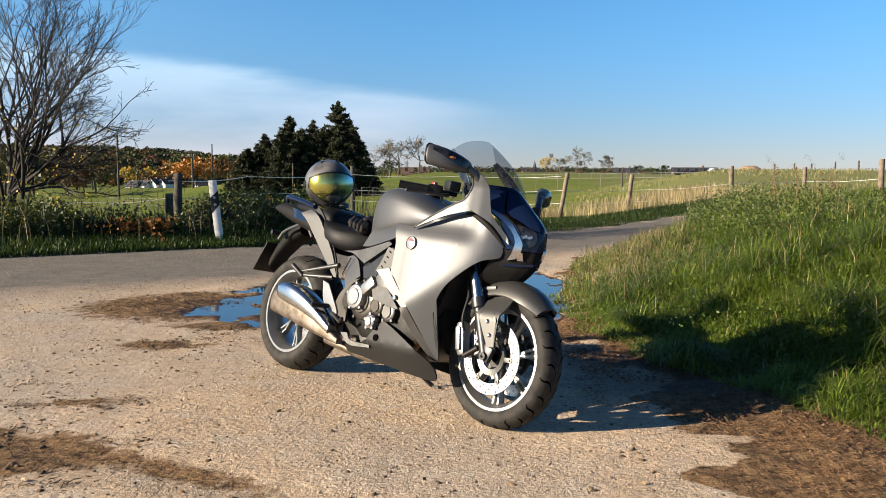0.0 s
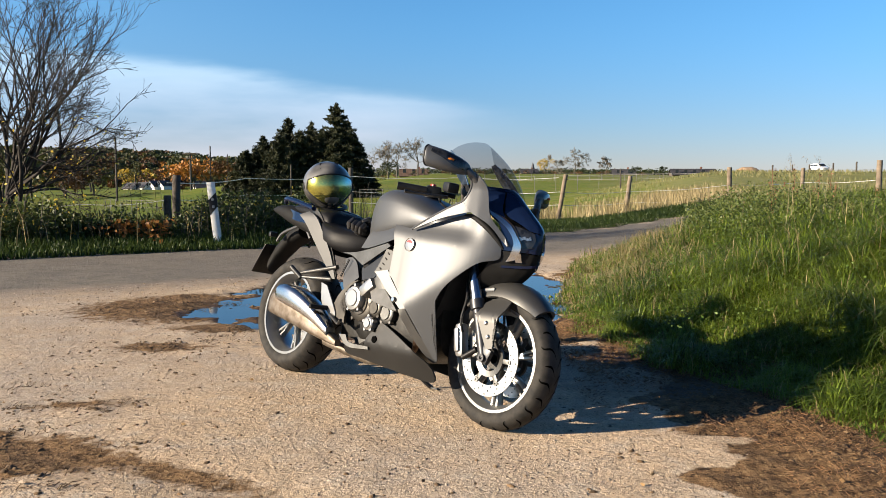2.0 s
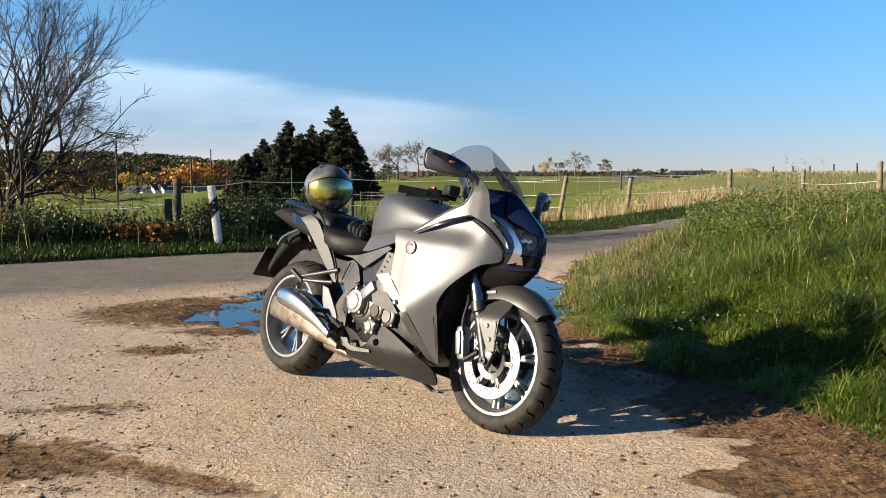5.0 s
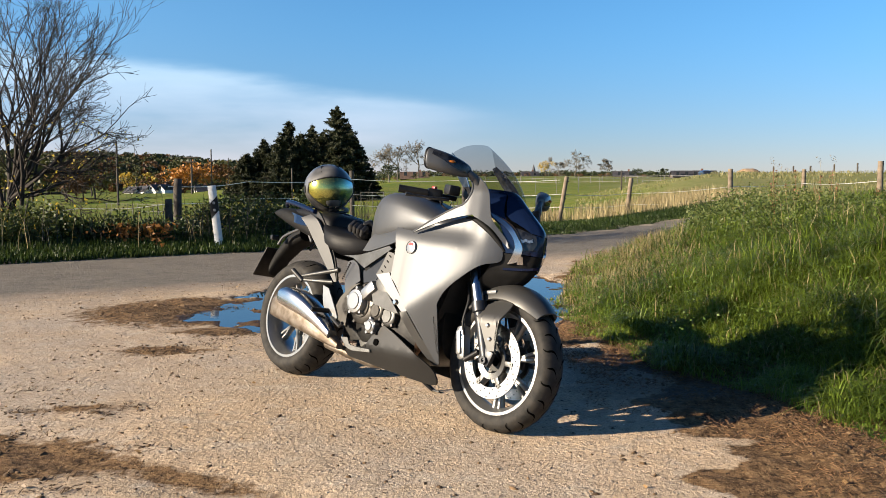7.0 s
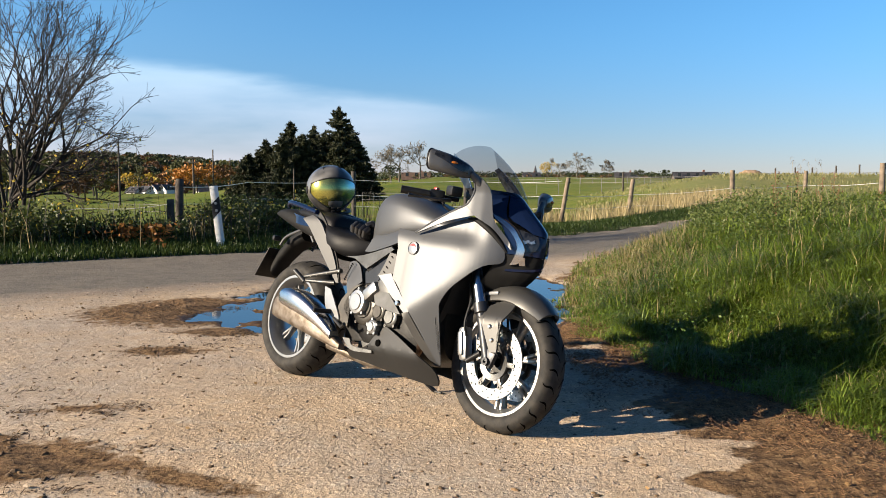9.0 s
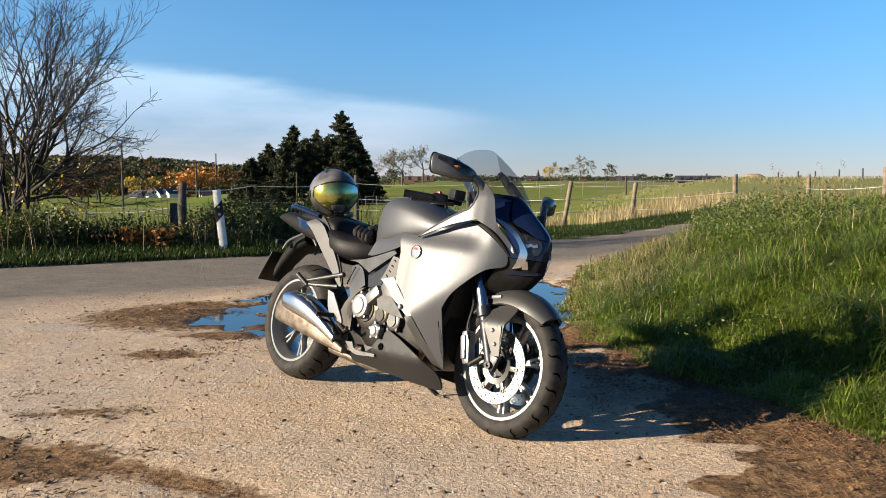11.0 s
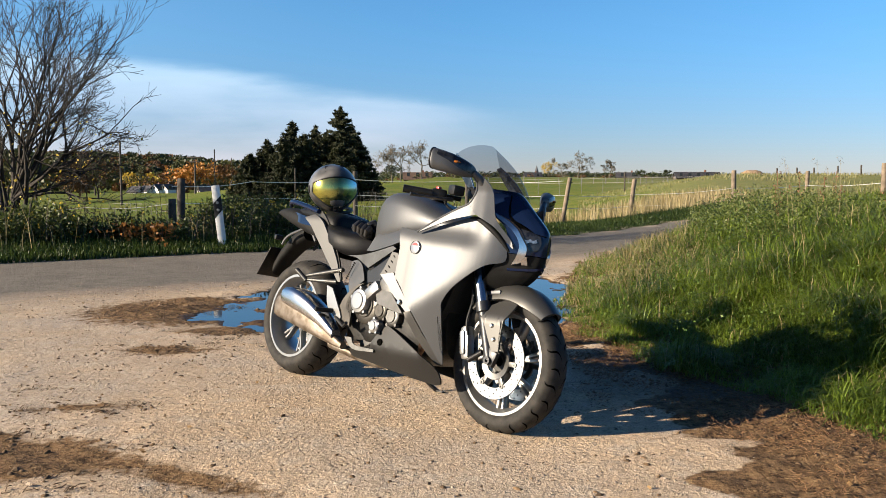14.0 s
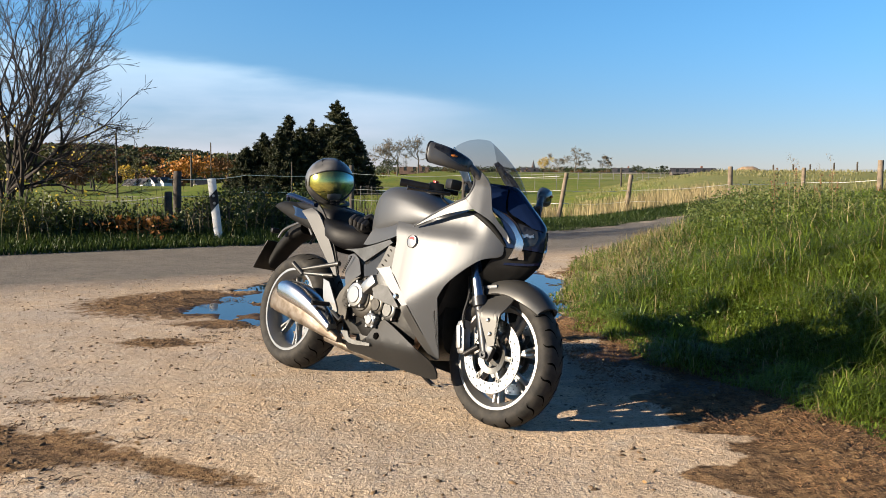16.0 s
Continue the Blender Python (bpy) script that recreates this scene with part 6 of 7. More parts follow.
def leafy_tree(px_, top, base, d, wide, material, seed, label, name="tree", n=900, leaf=None):
    """A lobed crown of many leaf pieces on a forked trunk."""
    x, y, zt = at(px_, top, d)
    z0 = at(px_, base, d)[2]
    h = zt - z0
    t = thing(name, label, "tree", pose(x, y, z0))
    rnd, rng = random.Random(seed), np.random.default_rng(seed)
    segs, tips = [], []
    grow(rnd, Vector((0, 0, -.3)), Vector((0, 0, 1)), h * .36, h * .028, 2, segs, tips, .55, (3, 3), .05, .1, .62, 3)
    raw("trunk", *twigs(segs, 6), BARK, t, True)
    lobes = [(rnd.gauss(0, wide * .27), rnd.gauss(0, wide * .27), h * rnd.uniform(.35, .86), wide * rnd.uniform(.14, .27)) for _ in range(13)]
    ps = []
    for lx, ly, lz, lr in lobes:
        q = rng.normal(size=(n // 13, 3))
        q /= np.linalg.norm(q, axis=1, keepdims=True)
        q *= rng.uniform(.45, 1.05, (len(q), 1)) * np.array([1, 1, .85])
        ps.append(q * lr + np.array((lx, ly, min(lz, h - lr * .8))))
    raw("crown", *leaf_quads(np.concatenate(ps), leaf or max(.25, wide * .075), seed), material, t)


ORANGE = leafy("orange_foliage", (.26, .10, .015), (.42, .19, .035), .3, .25)
RUST = leafy("rust_foliage", (.07, .036, .014), (.15, .075, .026), .3, .2)
OLIVE = leafy("olive_foliage", (.032, .040, .012), (.085, .085, .026), .3, .2)
DARKGREEN = leafy("dark_foliage", (.018, .028, .010), (.045, .055, .02), .3, .15)
GOLD = leafy("golden_foliage", (.34, .23, .03), (.50, .36, .06), .3, .25)
for row in ((348, 276, 330, 150, 7.5, ORANGE, 31, "broad orange autumn tree in the valley"), (405, 282, 318, 180, 7.5, RUST, 32, "rust-brown autumn tree beyond the fields"), (165, 276, 335, 160, 8, RUST, 33, "dark rust autumn tree beyond the fields"),
            (170, 268, 340, 140, 8, OLIVE, 34, "olive green tree beyond the fields"), (120, 262, 345, 130, 8, RUST, 35, "rust-brown autumn tree beyond the fields"), (60, 262, 345, 120, 8, OLIVE, 36, "olive green tree beyond the fields"),
            (310, 288, 322, 440, 9, OLIVE, 37, "olive green tree beside the houses"), (245, 284, 326, 430, 9, OLIVE, 38, "olive green tree beside the houses"), (967, 278, 306, 260, 4, GOLD, 39, "slim golden poplar on the horizon"),
            (688, 284, 306, 220, 4.5, DARKGREEN, 40, "small dark green tree by the paddock"), (1128, 292, 305, 280, 3.5, DARKGREEN, 41, "small dark tree on the horizon"), (1174, 291, 306, 280, 2.2, DARKGREEN, 42, "small dark conifer on the horizon"),
            (10, 250, 345, 110, 9, OLIVE, 43, "olive green tree beyond the fields"), (150, 300, 345, 120, 5, RUST, 44, "rust-brown bush in the valley")):
    leafy_tree(*row)


def shrub_rows():
    """Far woods on the ridge and hedges along the horizon."""
    rng = np.random.default_rng(77)
    for name, label, m_, n, d0, d1, p0, p1, tall in (
            ("ridge_woods", "distant wooded ridge in dull autumn colours", OLIVE, 330, 540, 1120, -250, 445, 12), ("ridge_woods", "rust-brown woods on the distant ridge", RUST, 230, 520, 1000, -250, 445, 12),
            ("ridge_woods", "dark green woods on the distant ridge", DARKGREEN, 420, 560, 1120, -250, 460, 13), ("ridge_woods", "golden trees on the distant ridge", GOLD, 22, 450, 900, 150, 430, 8),
            ("valley_trees", "autumn trees and bushes round the village", RUST, 46, 400, 560, -150, 430, 7), ("valley_trees", "olive trees and bushes round the village", OLIVE, 60, 390, 560, -150, 430, 7)):
        d = rng.uniform(d0, d1, n)
        px_ = rng.uniform(p0, p1, n)
        x = (px_ - 784) / 1560 * d
        z = land(x, d)
        ps, sz = [], []
        for i in range(n):
            q = rng.normal(size=(170, 3))
            q /= np.linalg.norm(q, axis=1, keepdims=True)
            s = tall * rng.uniform(.55, 1.15)
            q *= np.array([s * .55, s * .5, s * .5]) * rng.uniform(.75, 1.05, (170, 1))
            ps.append(q + np.array((x[i], d[i], z[i] + s * .42)))
        tagged(raw(name, *leaf_quads(np.concatenate(ps), tall * .21, n, 0, .45), m_), label, "trees", kind="stuff")
    for name, label, m_, n, d0, d1, p0, p1, tall in (
            ("horizon_hedge", "dark hedges and woods along the horizon", DARKGREEN, 300, 420, 620, 640, 1280, 3.6), ("horizon_hedge", "brown hedges along the horizon", RUST, 60, 330, 500, 640, 1150, 1.9),
            ("paddock_bushes", "low olive bushes at the paddock edge", OLIVE, 12, 225, 260, 640, 900, 1.7), ("far_wood", "woods behind the distant fields", OLIVE, 200, 700, 1100, 420, 1150, 6)):
        d = rng.uniform(d0, d1, n)
        px_ = rng.uniform(p0, p1, n)
        x = (px_ - 784) / 1560 * d
        z = land(x, d)
        ps = []
        for i in range(n):
            q = rng.normal(size=(70, 3))
            q /= np.linalg.norm(q, axis=1, keepdims=True)
            s = tall * rng.uniform(.5, 1.05)
            q *= np.array([s * .8, s * .8, s * .5]) * rng.uniform(.6, 1.05, (70, 1))
            ps.append(q + np.array((x[i], d[i], z[i] + s * .42)))
        tagged(raw(name, *leaf_quads(np.concatenate(ps), tall * .19, n, 0, .42), m_), label, "trees", kind="stuff")


shrub_rows()

# ---- buildings and poles far off ----
PLASTER = mat("white_plaster", (.72, .70, .66), (.60, .58, .54), .6, .8)
BARN_WALL = mat("barn_boards", (.07, .055, .045), (.11, .09, .07), 1.5, .85)
SLATE = mat("slate_roof", (.035, .035, .04), (.065, .062, .065), 1.2, .55, 0, .3, 4)
TILE_RED = mat("red_brown_roof", (.13, .06, .04), (.20, .10, .07), 1.2, .7, 0, .3, 4)
BROWN_ROOF = mat("brown_roof", (.075, .045, .032), (.11, .07, .05), 1.2, .8, 0, .3, 4)
PANE = mat("window_glass", (.02, .025, .03), None, rough=.08)


def house(px_, base, d, w, dp, h, turn, roof_m, label, name="house", storeys=2):
    x, y, z = at(px_, base, d)
    t = thing(name, label, "house", pose(x, y, z, 0, 0, turn))
    rh = dp * .42
    bm = bmesh.new()
    v = [bm.verts.new(p) for p in ((-w / 2, -dp / 2, -3), (w / 2, -dp / 2, -3), (w / 2, dp / 2, -3), (-w / 2, dp / 2, -3), (-w / 2, -dp / 2, h), (w / 2, -dp / 2, h), (w / 2, dp / 2, h), (-w / 2, dp / 2, h), (-w / 2, 0, h + rh), (w / 2, 0, h + rh))]
    for f in ((0, 1, 5, 4), (2, 3, 7, 6), (1, 2, 6, 9, 5), (3, 0, 4, 8, 7), (3, 2, 1, 0)):
        bm.faces.new([v[i] for i in f])
    part("wall", bm, PLASTER if name == "house" else BARN_WALL, t, smooth=False)
    bm = bmesh.new()
    for s in (-1, 1):
        box(bm, (w + .8, math.hypot(dp / 2, rh) + .5, .22), (0, s * (dp / 4 + .1), h + rh / 2 + .05), (s * -math.degrees(math.atan2(rh, dp / 2)), 0, 0))
    roof = part("roof", bm, roof_m, t, smooth=False)
    bm = bmesh.new()
    box(bm, (.6, .6, 1.3), (w * .2, dp * .1, h + rh + .3))
    part("chimney", bm, TILE_RED, roof, smooth=False)
    n = max(2, int(w / 3))
    for st in range(storeys):
        for k in range(n):
            bm = bmesh.new()
            box(bm, (1.0, .12, 1.2), (-w / 2 + (k + .5) * w / n, -dp / 2 - .02, 1.2 + 2.6 * st))
            part("window", bm, PANE, t, smooth=False)
        for s in (-1, 1):
            bm = bmesh.new()
            box(bm, (.12, 1.0, 1.2), (s * (w / 2 + .02), 0, 1.2 + 2.6 * st))
            part("window", bm, PANE, t, smooth=False)


for row in ((277, 329, 400, 5, 5.5, .2, 62, SLATE, "white gabled house with a dark slate roof", "house", 1), (258, 330, 400, 6, 5.5, -.2, -35, SLATE, "white house with a dark slate roof", "house", 1), (294, 328, 400, 5, 5, .2, 60, SLATE, "white gabled house with a dark slate roof", "house", 1),
            (238, 331, 400, 6, 6, -.4, -30, SLATE, "dark-roofed house at the field edge", "house", 1),
            (362, 327, 300, 5, 5, -.8, 30, SLATE, "dark-roofed house behind the hill", "house", 1), (318, 288, 700, 8, 7, 1, 20, SLATE, "distant house on the hillside", "house", 1), (295, 289, 700, 8, 7, 1, 50, TILE_RED, "distant house on the hillside", "house", 1), (270, 284, 760, 7, 7, 1, 40, SLATE, "distant house on the wooded hillside", "house", 1),
            (1227, 307, 300, 15, 4.2, .1, 2, SLATE, "long low barn with a dark roof", "barn", 1), (1105, 306, 330, 8, 3.6, .2, -8, SLATE, "low farm building with a grey roof", "barn", 1), (735, 307, 290, 9, 5, -.5, 3, BROWN_ROOF, "low brown farm shed behind the trees", "barn", 1), (938, 306, 420, 8, 4, .5, 10, SLATE, "small grey barn far off", "barn", 1)):
    house(*row)


def spire():
    x, y, z = at(945, 310, 750)
    t = thing("church_tower", "distant grey church tower with a pointed spire", "church", pose(x, y, z))
    bm = bmesh.new()
    box(bm, (3.4, 3.4, 12), (0, 0, -1))
    part("tower", bm, SLATE, t, smooth=False)
    bm = bmesh.new()
    bmesh.ops.create_cone(bm, segments=8, radius1=2.2, radius2=.05, depth=7.5, cap_ends=True, matrix=pose(0, 0, 8.6))
    part("spire", bm, SLATE, t, smooth=False)


spire()


def haystack():
    x, y, z = at(1325, 304, 120)
    t = thing("straw_heap", "rounded brown straw heap on the crest", "straw heap", pose(x, y, z))
    bm = bmesh.new()
    bmesh.ops.create_uvsphere(bm, u_segments=36, v_segments=18, radius=1)
    for v in bm.verts:
        c = v.co
        k = 1 + .14 * noise.noise(c * 2.6) + .06 * noise.noise(c * 9)
        v.co = Vector((math.copysign(abs(c.x) ** .7, c.x) * 1.6, c.y * 1.2, max(c.z, -.8) * .85)) * k
    part("heap", bm, mat("old_straw", (.20, .13, .075), (.34, .24, .15), 2.5, .9, 0, .8, 8), t)


haystack()


def pole(px_, top, base, d, r, arms):
    x, y, zt = at(px_, top, d)
    z0 = at(px_, base, d)[2]
    t = thing("power_pole", "dark wooden overhead line pole in the valley", "pole", pose(x, y, z0), "overhead line poles")
    h = zt - z0
    bm = bmesh.new()
    tube(bm, [(0, 0, -1), (0, 0, h)], [r, r * .75], 10)
    part("mast", bm, DARK_POST, t)
    for k in range(arms):
        bm = bmesh.new()
        box(bm, (h * .36 if k == 0 else h * .24, r, r), (0, -r, h * (.985 - .10 * k)), bevel=.01)
        part("cross_arm", bm, DARK_POST, t)
        for s in (-1, 0, 1):
            bm = bmesh.new()
            tube(bm, [(s * h * .14, -r, h * (.985 - .10 * k)), (s * h * .14, -r, h * (1.025 - .10 * k))], r * .35, 6)
            part("insulator", bm, BLACK_PLASTIC, t)


for row in ((211, 242, 362, 90, .12, 0), (342, 270, 347, 120, .16, 2), (377, 257, 332, 150, .13, 0), (407, 272, 320, 190, .13, 0), (519, 290, 356, 70, .07, 0)):
    pole(*row)


GREY_TAPE = mat("grey_tape", (.17, .165, .155), (.12, .115, .11), 2, .6)


def white_fence(px0, px1, y0, y1, d0, d1, n, high, label):
    """Rail fence of thin white posts and tapes far out in the fields."""
    t = thing("paddock_fence", label, "fence")
    pts = []
    for k in range(n + 1):
        s = k / n
        pts.append(Vector(at(px0 + (px1 - px0) * s, y0 + (y1 - y0) * s, d0 + (d1 - d0) * s)))
    r = d0 * .00015
    for p in pts:
        bm = bmesh.new()
        tube(bm, [(p.x, p.y, min(p.z - high - .4, float(land(p.x, p.y)) - .1)), (p.x, p.y, p.z + .05)], r * 1.8, 6)
        part("post", bm, GREY_TAPE, t)
    for q in (0, .5):
        bm = bmesh.new()
        tube(bm, [p - Vector((0, 0, high * q)) for p in pts], r, 4)
        part("rail", bm, GREY_TAPE, t)


white_fence(910, 1290, 310, 303, 110, 90, 10, 1.0, "white tape fence across the far paddock")
white_fence(860, 1190, 306, 304, 170, 170, 16, 1.1, "white tape fence at the end of the paddock")
white_fence(640, 800, 333, 336, 48, 46, 8, .7, "white tape fence behind the fuel tank")
white_fence(190, 300, 352, 354, 60, 55, 12, .9, "pale paddock fence in the valley")
white_fence(1290, 1560, 300, 297, 64, 64, 9, .8, "pale tape fence along the crest")

# ---- stones, clods and litter on the lot ----
def scatter(name, label, material, n, area, size, seed, flat=.6, cond=None):
    """Small irregular lumps lying on the ground."""
    rng = np.random.default_rng(seed)
    x, y = rng.uniform(area[0], area[1], n), rng.uniform(area[2], area[3], n)
    if cond is not None:
        k = cond(x, y, rng.uniform(size=n))
        x, y = x[k], y[k]
    n = len(x)
    s = size[0] * (size[1] / size[0]) ** (rng.uniform(size=n) ** 2.0)
    base = np.array([(1, 0, 0), (.31, .95, 0), (-.81, .59, 0), (-.81, -.59, 0), (.31, -.95, 0), (.6, .3, .8), (-.3, .6, .9), (-.2, -.5, .85), (.1, .0, 1.05)])
    v = base[None] * rng.uniform(.65, 1.25, (n, 9, 1)) + rng.normal(0, .10, (n, 9, 3))
    a = rng.uniform(0, 2 * np.pi, n)
    c, q = np.cos(a)[:, None], np.sin(a)[:, None]
    st = rng.uniform(.7, 1.5, (n, 1))
    X, Y = v[..., 0] * st, v[..., 1] / st
    v = np.stack([c * X - q * Y, q * X + c * Y, v[..., 2] * flat], -1) * s[:, None, None]
    v += np.stack([x, y, ground_z(x, y) - s * .12], 1)[:, None]
    f = np.array([(0, 1, 5), (1, 6, 5), (1, 2, 6), (2, 3, 7), (2, 7, 6), (3, 4, 7), (4, 0, 5), (4, 5, 7), (5, 6, 8), (6, 7, 8), (7, 5, 8)])
    f = (np.arange(n)[:, None, None] * 9 + f[None]).reshape(-1, 3)
    return tagged(raw(name, v.reshape(-1, 3), f, material), label, "debris", kind="stuff")


PEBBLE = mat("pebble", (.42, .34, .26), (.13, .105, .08), 30, .85, island=.7)
CLOD = mat("mud_clod", (.050, .030, .015), (.19, .118, .058), 30, .95, 0, .5, 90, island=.6)


def on_lot(x, y, u):
    return (inside_bank(x, y) < .12) & (y < np.interp(x, NEAR_X, NEAR_Y) + .4) & (puddle_depth(x, y) < .012) & (mud_amount(x, y) < .55)


def muddy(x, y, u):
    m = np.maximum.reduce([
        1.2 * smooth01(1.2 - np.hypot((x + 1.8) / .8, (y - 3.35) / .42)) * smooth01(.6 + noise2(x, y, 4.0, 95, 3)), .9 * smooth01((inside_bank(x, y) + .55) / .3) * (inside_bank(x, y) < .5),
        smooth01(1 - np.hypot((x + 2.2) / .9, (y - 7.2) / .9)), .9 * smooth01(1.1 - np.hypot((x + 1.76) / .6, (y - 5.5) / .28)),
        .7 * smooth01(1 - np.hypot((x + 1.4) / .6, (y - 6.1) / .4)), 1.0 * smooth01(1.05 - np.hypot((x + 1.75) / .55, (y - 4.1) / .2))])
    return (u < m) & (puddle_depth(x, y) < .024) & (y < np.interp(x, NEAR_X, NEAR_Y) + .3)


scatter("gravel", "fine pale grit strewn over the lot", PEBBLE, 26000, (-4.2, 2.2, 2.6, 9.5), (.0015, .009), 1, .7, on_lot)
scatter("dark_crumbs", "dark soil crumbs lying on the lot", CLOD, 6500, (-4.2, 2.2, 2.6, 10.5), (.003, .017), 2, .55, on_lot)
scatter("mud_clods", "dark mud clods churned up by tyres", CLOD, 42000, (-4.0, 2.4, 2.6, 9.5), (.0025, .019), 3, .55, muddy)


def litter():
    rng = np.random.default_rng(9)
    n = 2200
    x, y = rng.uniform(-4, 2.6, n), rng.uniform(2.6, 9.5, n)
    k = muddy(x, y, rng.uniform(size=n)) | (on_lot(x, y, 0) & (rng.uniform(size=n) < .10))
    x, y = x[k], y[k]
    p = np.stack([x, y, ground_z(x, y) + .008], 1)
    v, f = leaf_quads(p, .024, 3, .85)
    tagged(raw("leaf_litter", v, f, leafy("dead_leaf", (.10, .06, .03), (.34, .22, .10), 3, .1)), "dead leaves and plant scraps on the ground", "litter", kind="stuff")
    # dry stems lying by the bank
    n = 60000
    x, y = rng.uniform(.4, 3.2, n), rng.uniform(2.6, 6.8, n)
    ib = inside_bank(x, y)
    k = (ib + .45 * noise2(x, y, 1.6, 91, 4) > -.62) & (ib < .4) & (noise2(x, y, 5.0, 92, 3) > rng.uniform(-.5, .35, len(x)))
    x, y = x[k], y[k]
    a = rng.uniform(0, np.pi, len(x))
    ln = rng.uniform(.003, .013, len(x))
    z = ground_z(x, y) + rng.uniform(.001, .022, len(x)) * (.5 + smooth01(noise2(x, y, 6.0, 93, 3) + .5))
    p0 = np.stack([x - np.cos(a) * ln, y - np.sin(a) * ln, z], 1)
    p1 = np.stack([x + np.cos(a) * ln, y + np.sin(a) * ln, z + rng.uniform(-.014, .016, len(x))], 1)
    v, f = twigs([(tuple(b), tuple(c), .0014, .0007) for b, c in zip(p0, p1)], 3)
    tagged(raw("dry_stems", v, f, mat("dry_stem", (.040, .020, .010), (.25, .135, .058), 5, .85, island=.8)), "trampled dry stems and roots at the foot of the bank", "litter", kind="stuff")


litter()


def root_clumps():
    """Torn roots and twigs lying in small heaps on the muddy patches."""
    rng = np.random.default_rng(31)
    c = np.stack([rng.uniform(-3.0, -.6, 90), rng.uniform(2.9, 7.6, 90)], 1)
    c = c[muddy(c[:, 0], c[:, 1], rng.uniform(size=90) * .5)]
    c = np.concatenate([c, np.array([(-1.95, 4.05), (-1.55, 4.15), (-2.1, 4.45), (-1.35, 3.0), (-1.5, 5.7), (-1.1, 5.6)])])
    n = 34
    p = np.repeat(c, n, 0) + rng.normal(0, 1, (len(c) * n, 2)) * np.array([.085, .035])
    a, ln = rng.normal(.3, .7, len(p)), rng.uniform(.003, .014, len(p))
    z = ground_z(p[:, 0], p[:, 1]) + rng.uniform(.001, .016, len(p))
    d = np.stack([np.cos(a) * ln, np.sin(a) * ln, rng.uniform(-.004, .010, len(p))], 1)
    q = np.column_stack([p, z])
    v, f = twigs([(tuple(b), tuple(e), .0021, .0009) for b, e in zip(q - d, q + d)], 4)
    tagged(raw("root_clumps", v, f, mat("torn_root", (.030, .018, .010), (.13, .080, .040), 5, .9, island=.8)), "dark torn roots and twigs heaped on the mud", "litter", kind="stuff")


root_clumps()


def swaying_stem(px_, top, d, seed):
    """A tall seed head on the bank that nods in the wind."""
    x, y, zt = at(px_, top, d)
    z0 = float(ground_z(np.array([x]), np.array([y]))[0])
    t = thing("grass_stem", "tall nodding grass stem with a seed head", "grass stem", pose(x, y, z0), "nodding seed heads")
    h = zt - z0
    rnd = random.Random(seed)
    bm = bmesh.new()
    tube(bm, [(0, 0, -.02), (.01, 0, h * .5), (.0, 0, h)], [.0018, .0012, .0007], 5)
    part("stalk", bm, GRASS_DRY, t)
    pts = [(rnd.gauss(0, .014) - .02 * k / 20, rnd.gauss(0, .01), h - .045 + .05 * k / 20) for k in range(26)]
    raw("seed_head", *leaf_quads(np.array(pts), .009, seed), mat("seed_head", (.10, .08, .06), (.18, .14, .10), 9, .9), t)
    return t, (x, y, z0)


STEMS = [swaying_stem(*r) for r in ((1392, 272, 7.2, 1), (1402, 283, 7.4, 2), (1440, 276, 7.6, 3), (1476, 272, 7.3, 4), (1412, 292, 7.8, 5), (1452, 290, 7.5, 6))]

# ---- two cars that pass behind the crest ----
WHITE_CAR = mat("white_car_paint", (.62, .64, .66), (.68, .70, .72), 2, .25, .1, coat=.8)
BLUE_CAR = mat("dark_blue_car_paint", (.02, .03, .06), (.03, .04, .075), 2, .2, .3, coat=.9)


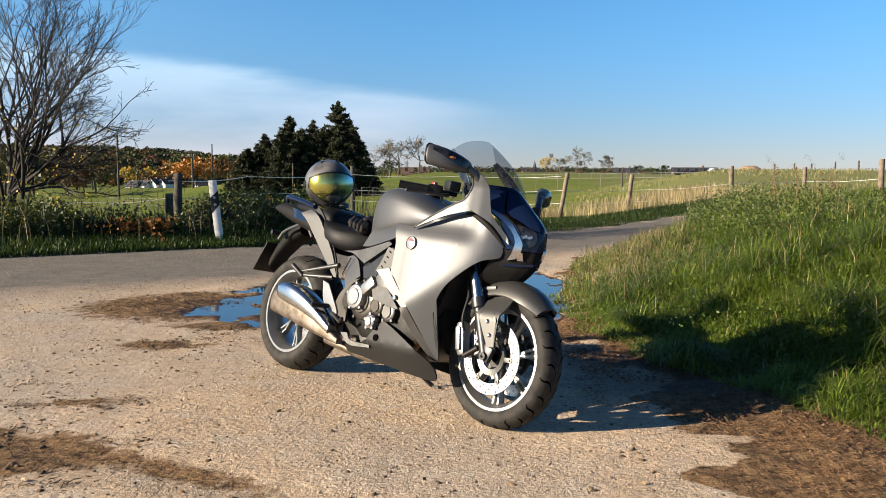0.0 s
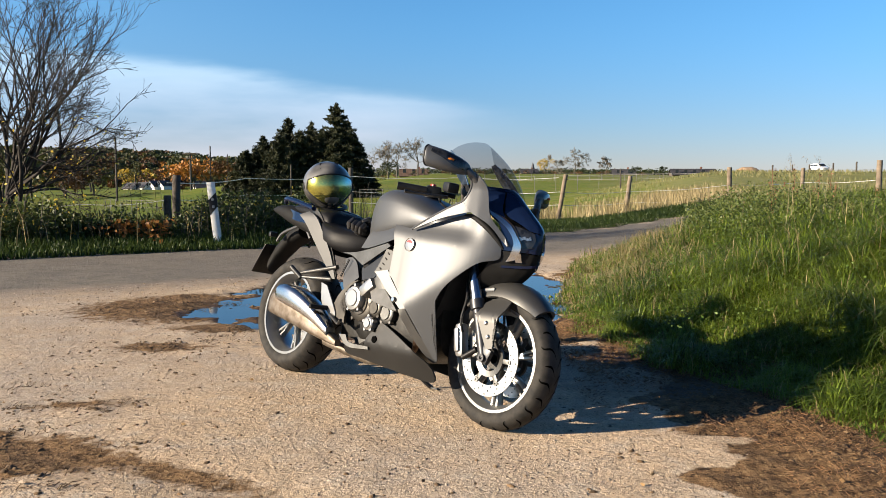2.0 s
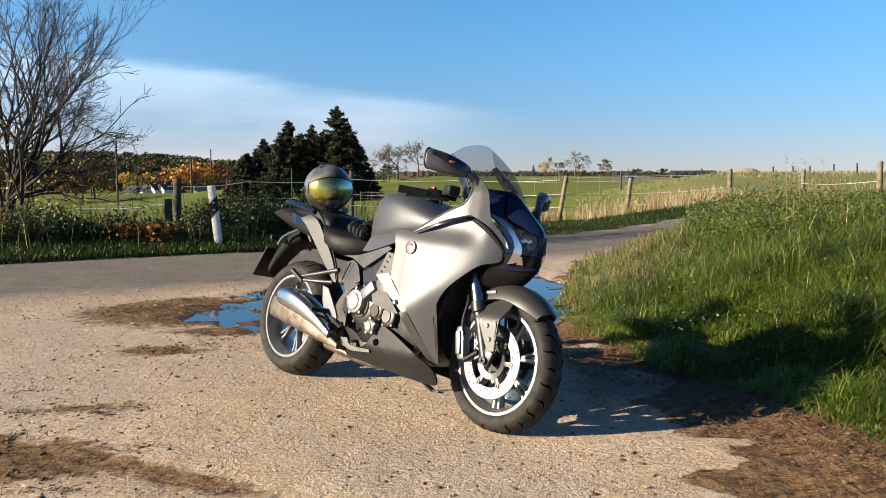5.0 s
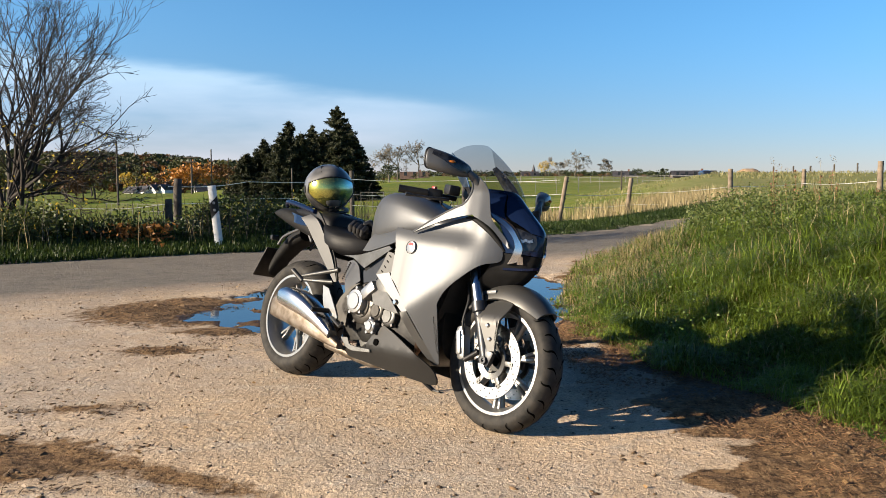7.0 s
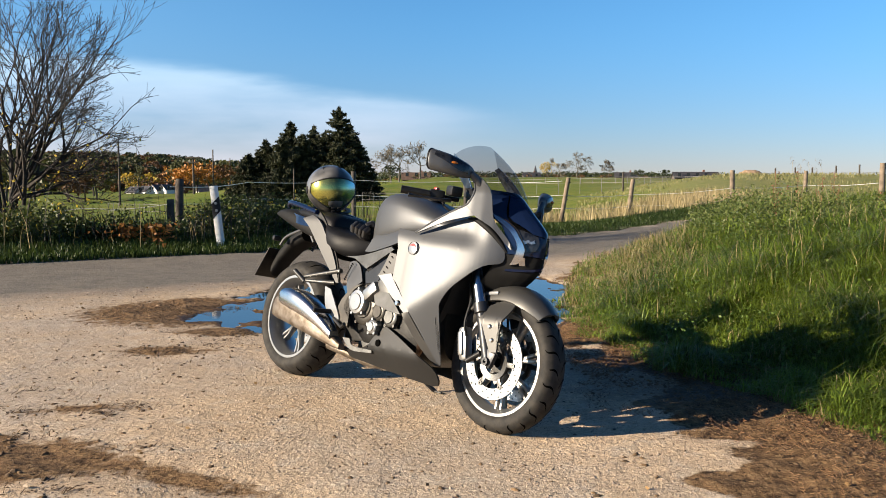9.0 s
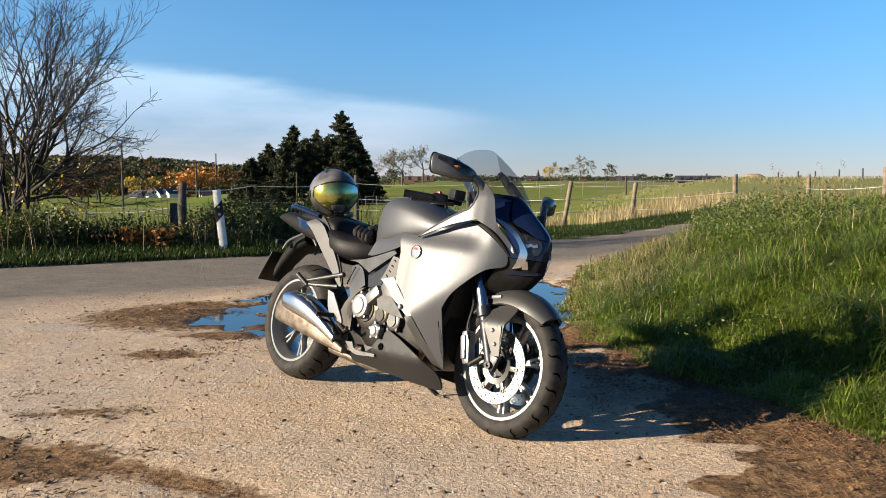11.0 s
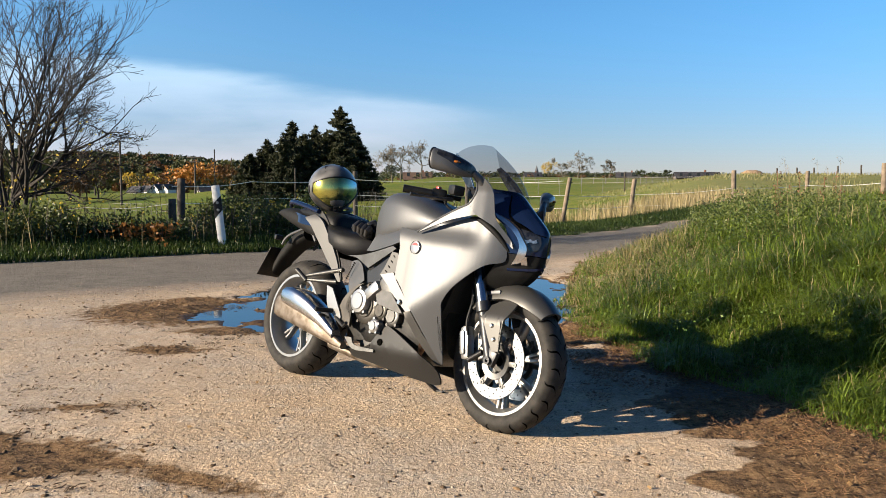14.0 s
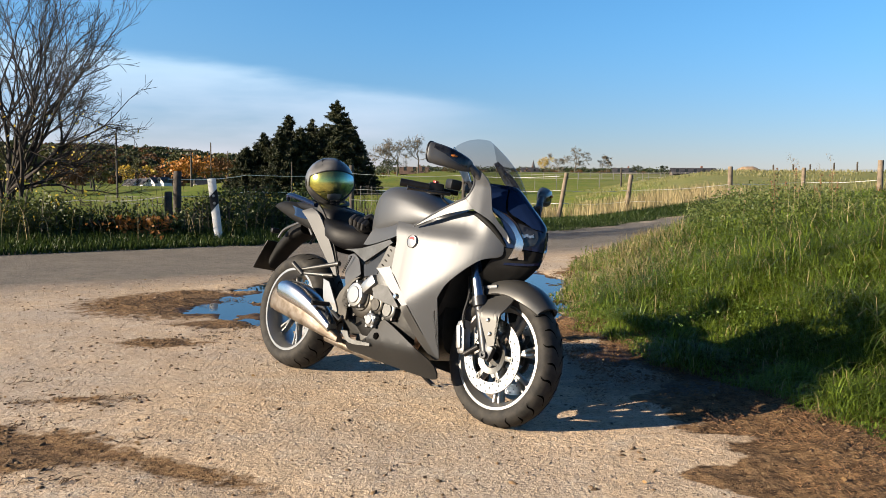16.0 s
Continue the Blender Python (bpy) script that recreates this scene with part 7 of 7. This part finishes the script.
def build_car(label, paint, length, width, height):
    """Forwards x, on its wheels at z 0."""
    t = thing("car", label, "car")
    k = length / 4.3
    g = height / 1.5
    body = [(-2.1, .45, .30, .78), (-2.05, .62, .24, .80), (-1.6, .80, .22, .86), (-.4, .84, .20, .88), (.9, .84, .20, .88), (1.6, .80, .22, .82), (2.0, .66, .24, .72), (2.13, .5, .32, .62)]
    bm = bmesh.new()
    loft(bm, [ring(x * k, lo, hi * g + .08, w * width / 1.7, .45, 24) for x, w, lo, hi in dense(body, 3)])
    b = part("body", bm, paint, t)
    bm = bmesh.new()
    cab = [(-2.0, .62, .95), (-1.75, .68, 1.30), (-1.1, .70, 1.47), (-.1, .70, 1.50), (.45, .68, 1.42), (1.15, .64, 1.0), (1.3, .60, .92)]
    loft(bm, [ring(x * k, .82 * g, z * g, w * width / 1.7, .55, 24) for x, w, z in dense(cab, 3)])
    part("cabin", bm, paint, t)
    for s in (-1, 1):
        for a, c in ((-1.55, -.75), (-.68, .12), (.18, .75)):
            bm = bmesh.new()
            lo, hi = 1.0 * g, 1.34 * g
            bm.faces.new([bm.verts.new(p) for p in ((a * k, s * .735 * width / 1.7, lo), (c * k, s * .735 * width / 1.7, lo), (c * k - (.28 if c > .5 else 0), s * .66 * width / 1.7, hi), (a * k + .06, s * .66 * width / 1.7, hi))])
            part("side_window", bm, PANE, t)
        for x in (-1.32, 1.34):
            bm = bmesh.new()
            lathe(bm, [(.05, -.11), (.22, -.115), (.31, -.10), (.325, 0), (.31, .10), (.05, .10)], pose(x * k, s * (.76 * width / 1.7), .325), 24)
            w = part("wheel", bm, RUBBER, t)
            bm = bmesh.new()
            lathe(bm, [(.01, -.012), (.19, -.012), (.205, .0)], pose(x * k, s * (.76 * width / 1.7 + .112), .325) @ pose(0, 0, 0, 0, 0, 0 if s < 0 else 180), 20)
            part("rim", bm, ALU, w)
        bm = bmesh.new()
        box(bm, (.10, .30, .12), (2.02 * k, s * .52 * width / 1.7, .68 * g), (0, 0, s * -20), .03)
        part("headlight", bm, REFLECTOR, t)
        bm = bmesh.new()
        box(bm, (.08, .22, .16), (-2.06 * k, s * .55 * width / 1.7, .82 * g), (0, 0, 0), .03)
        part("tail_light", bm, RED, t)
    bm = bmesh.new()
    bm.faces.new([bm.verts.new(p) for p in ((1.17 * k, -.56, 1.02 * g), (1.17 * k, .56, 1.02 * g), (.56 * k, .54, 1.40 * g), (.56 * k, -.54, 1.40 * g))])
    part("windscreen", bm, PANE, t)
    return t


white_car = build_car("small white hatchback driving past behind the crest", WHITE_CAR, 4.1, 1.7, 1.5)
blue_car = build_car("dark blue estate car driving past behind the crest", BLUE_CAR, 4.6, 1.8, 1.6)


def motions():
    # the cars run straight along the far road, which climbs a little
    rows = []
    for t in (0.0, 1.0, 2.0, 3.0, 8.0, 16.0):
        x, y = 58.2 + 2.8 * t, 190 - 20.3 * t
        rows.append((t, pose(x, y, min(.85 + .40 * t, 2.2), 0, 0, math.degrees(math.atan2(-20.3, 2.8)))))
    walk(white_car, rows)
    rows = []
    for t in (0.0, 6.0, 6.6, 7.6, 8.6, 12.0, 16.0):
        y = 155 - 33 * (t - 6.6)
        rows.append((t, pose(42.3 if t > 1 else 90.0, y, min(max(.35 + .48 * (t - 6.6), -.5), 1.5), 0, 0, -90)))
    walk(blue_car, rows)
    # the wind nods the seed heads
    rnd = random.Random(6)
    for stem, (x, y, z) in STEMS:
        ph, rows = rnd.uniform(0, 6), []
        for k in range(33):
            t = k * .5
            lean = -4 + 7 * math.sin(ph + t * 1.7) + 4 * math.sin(2 * ph + t * 3.1)
            rows.append((t, pose(x, y, z, 3 * math.sin(ph + t * 2.3), lean, 0)))
        walk(stem, rows)


motions()
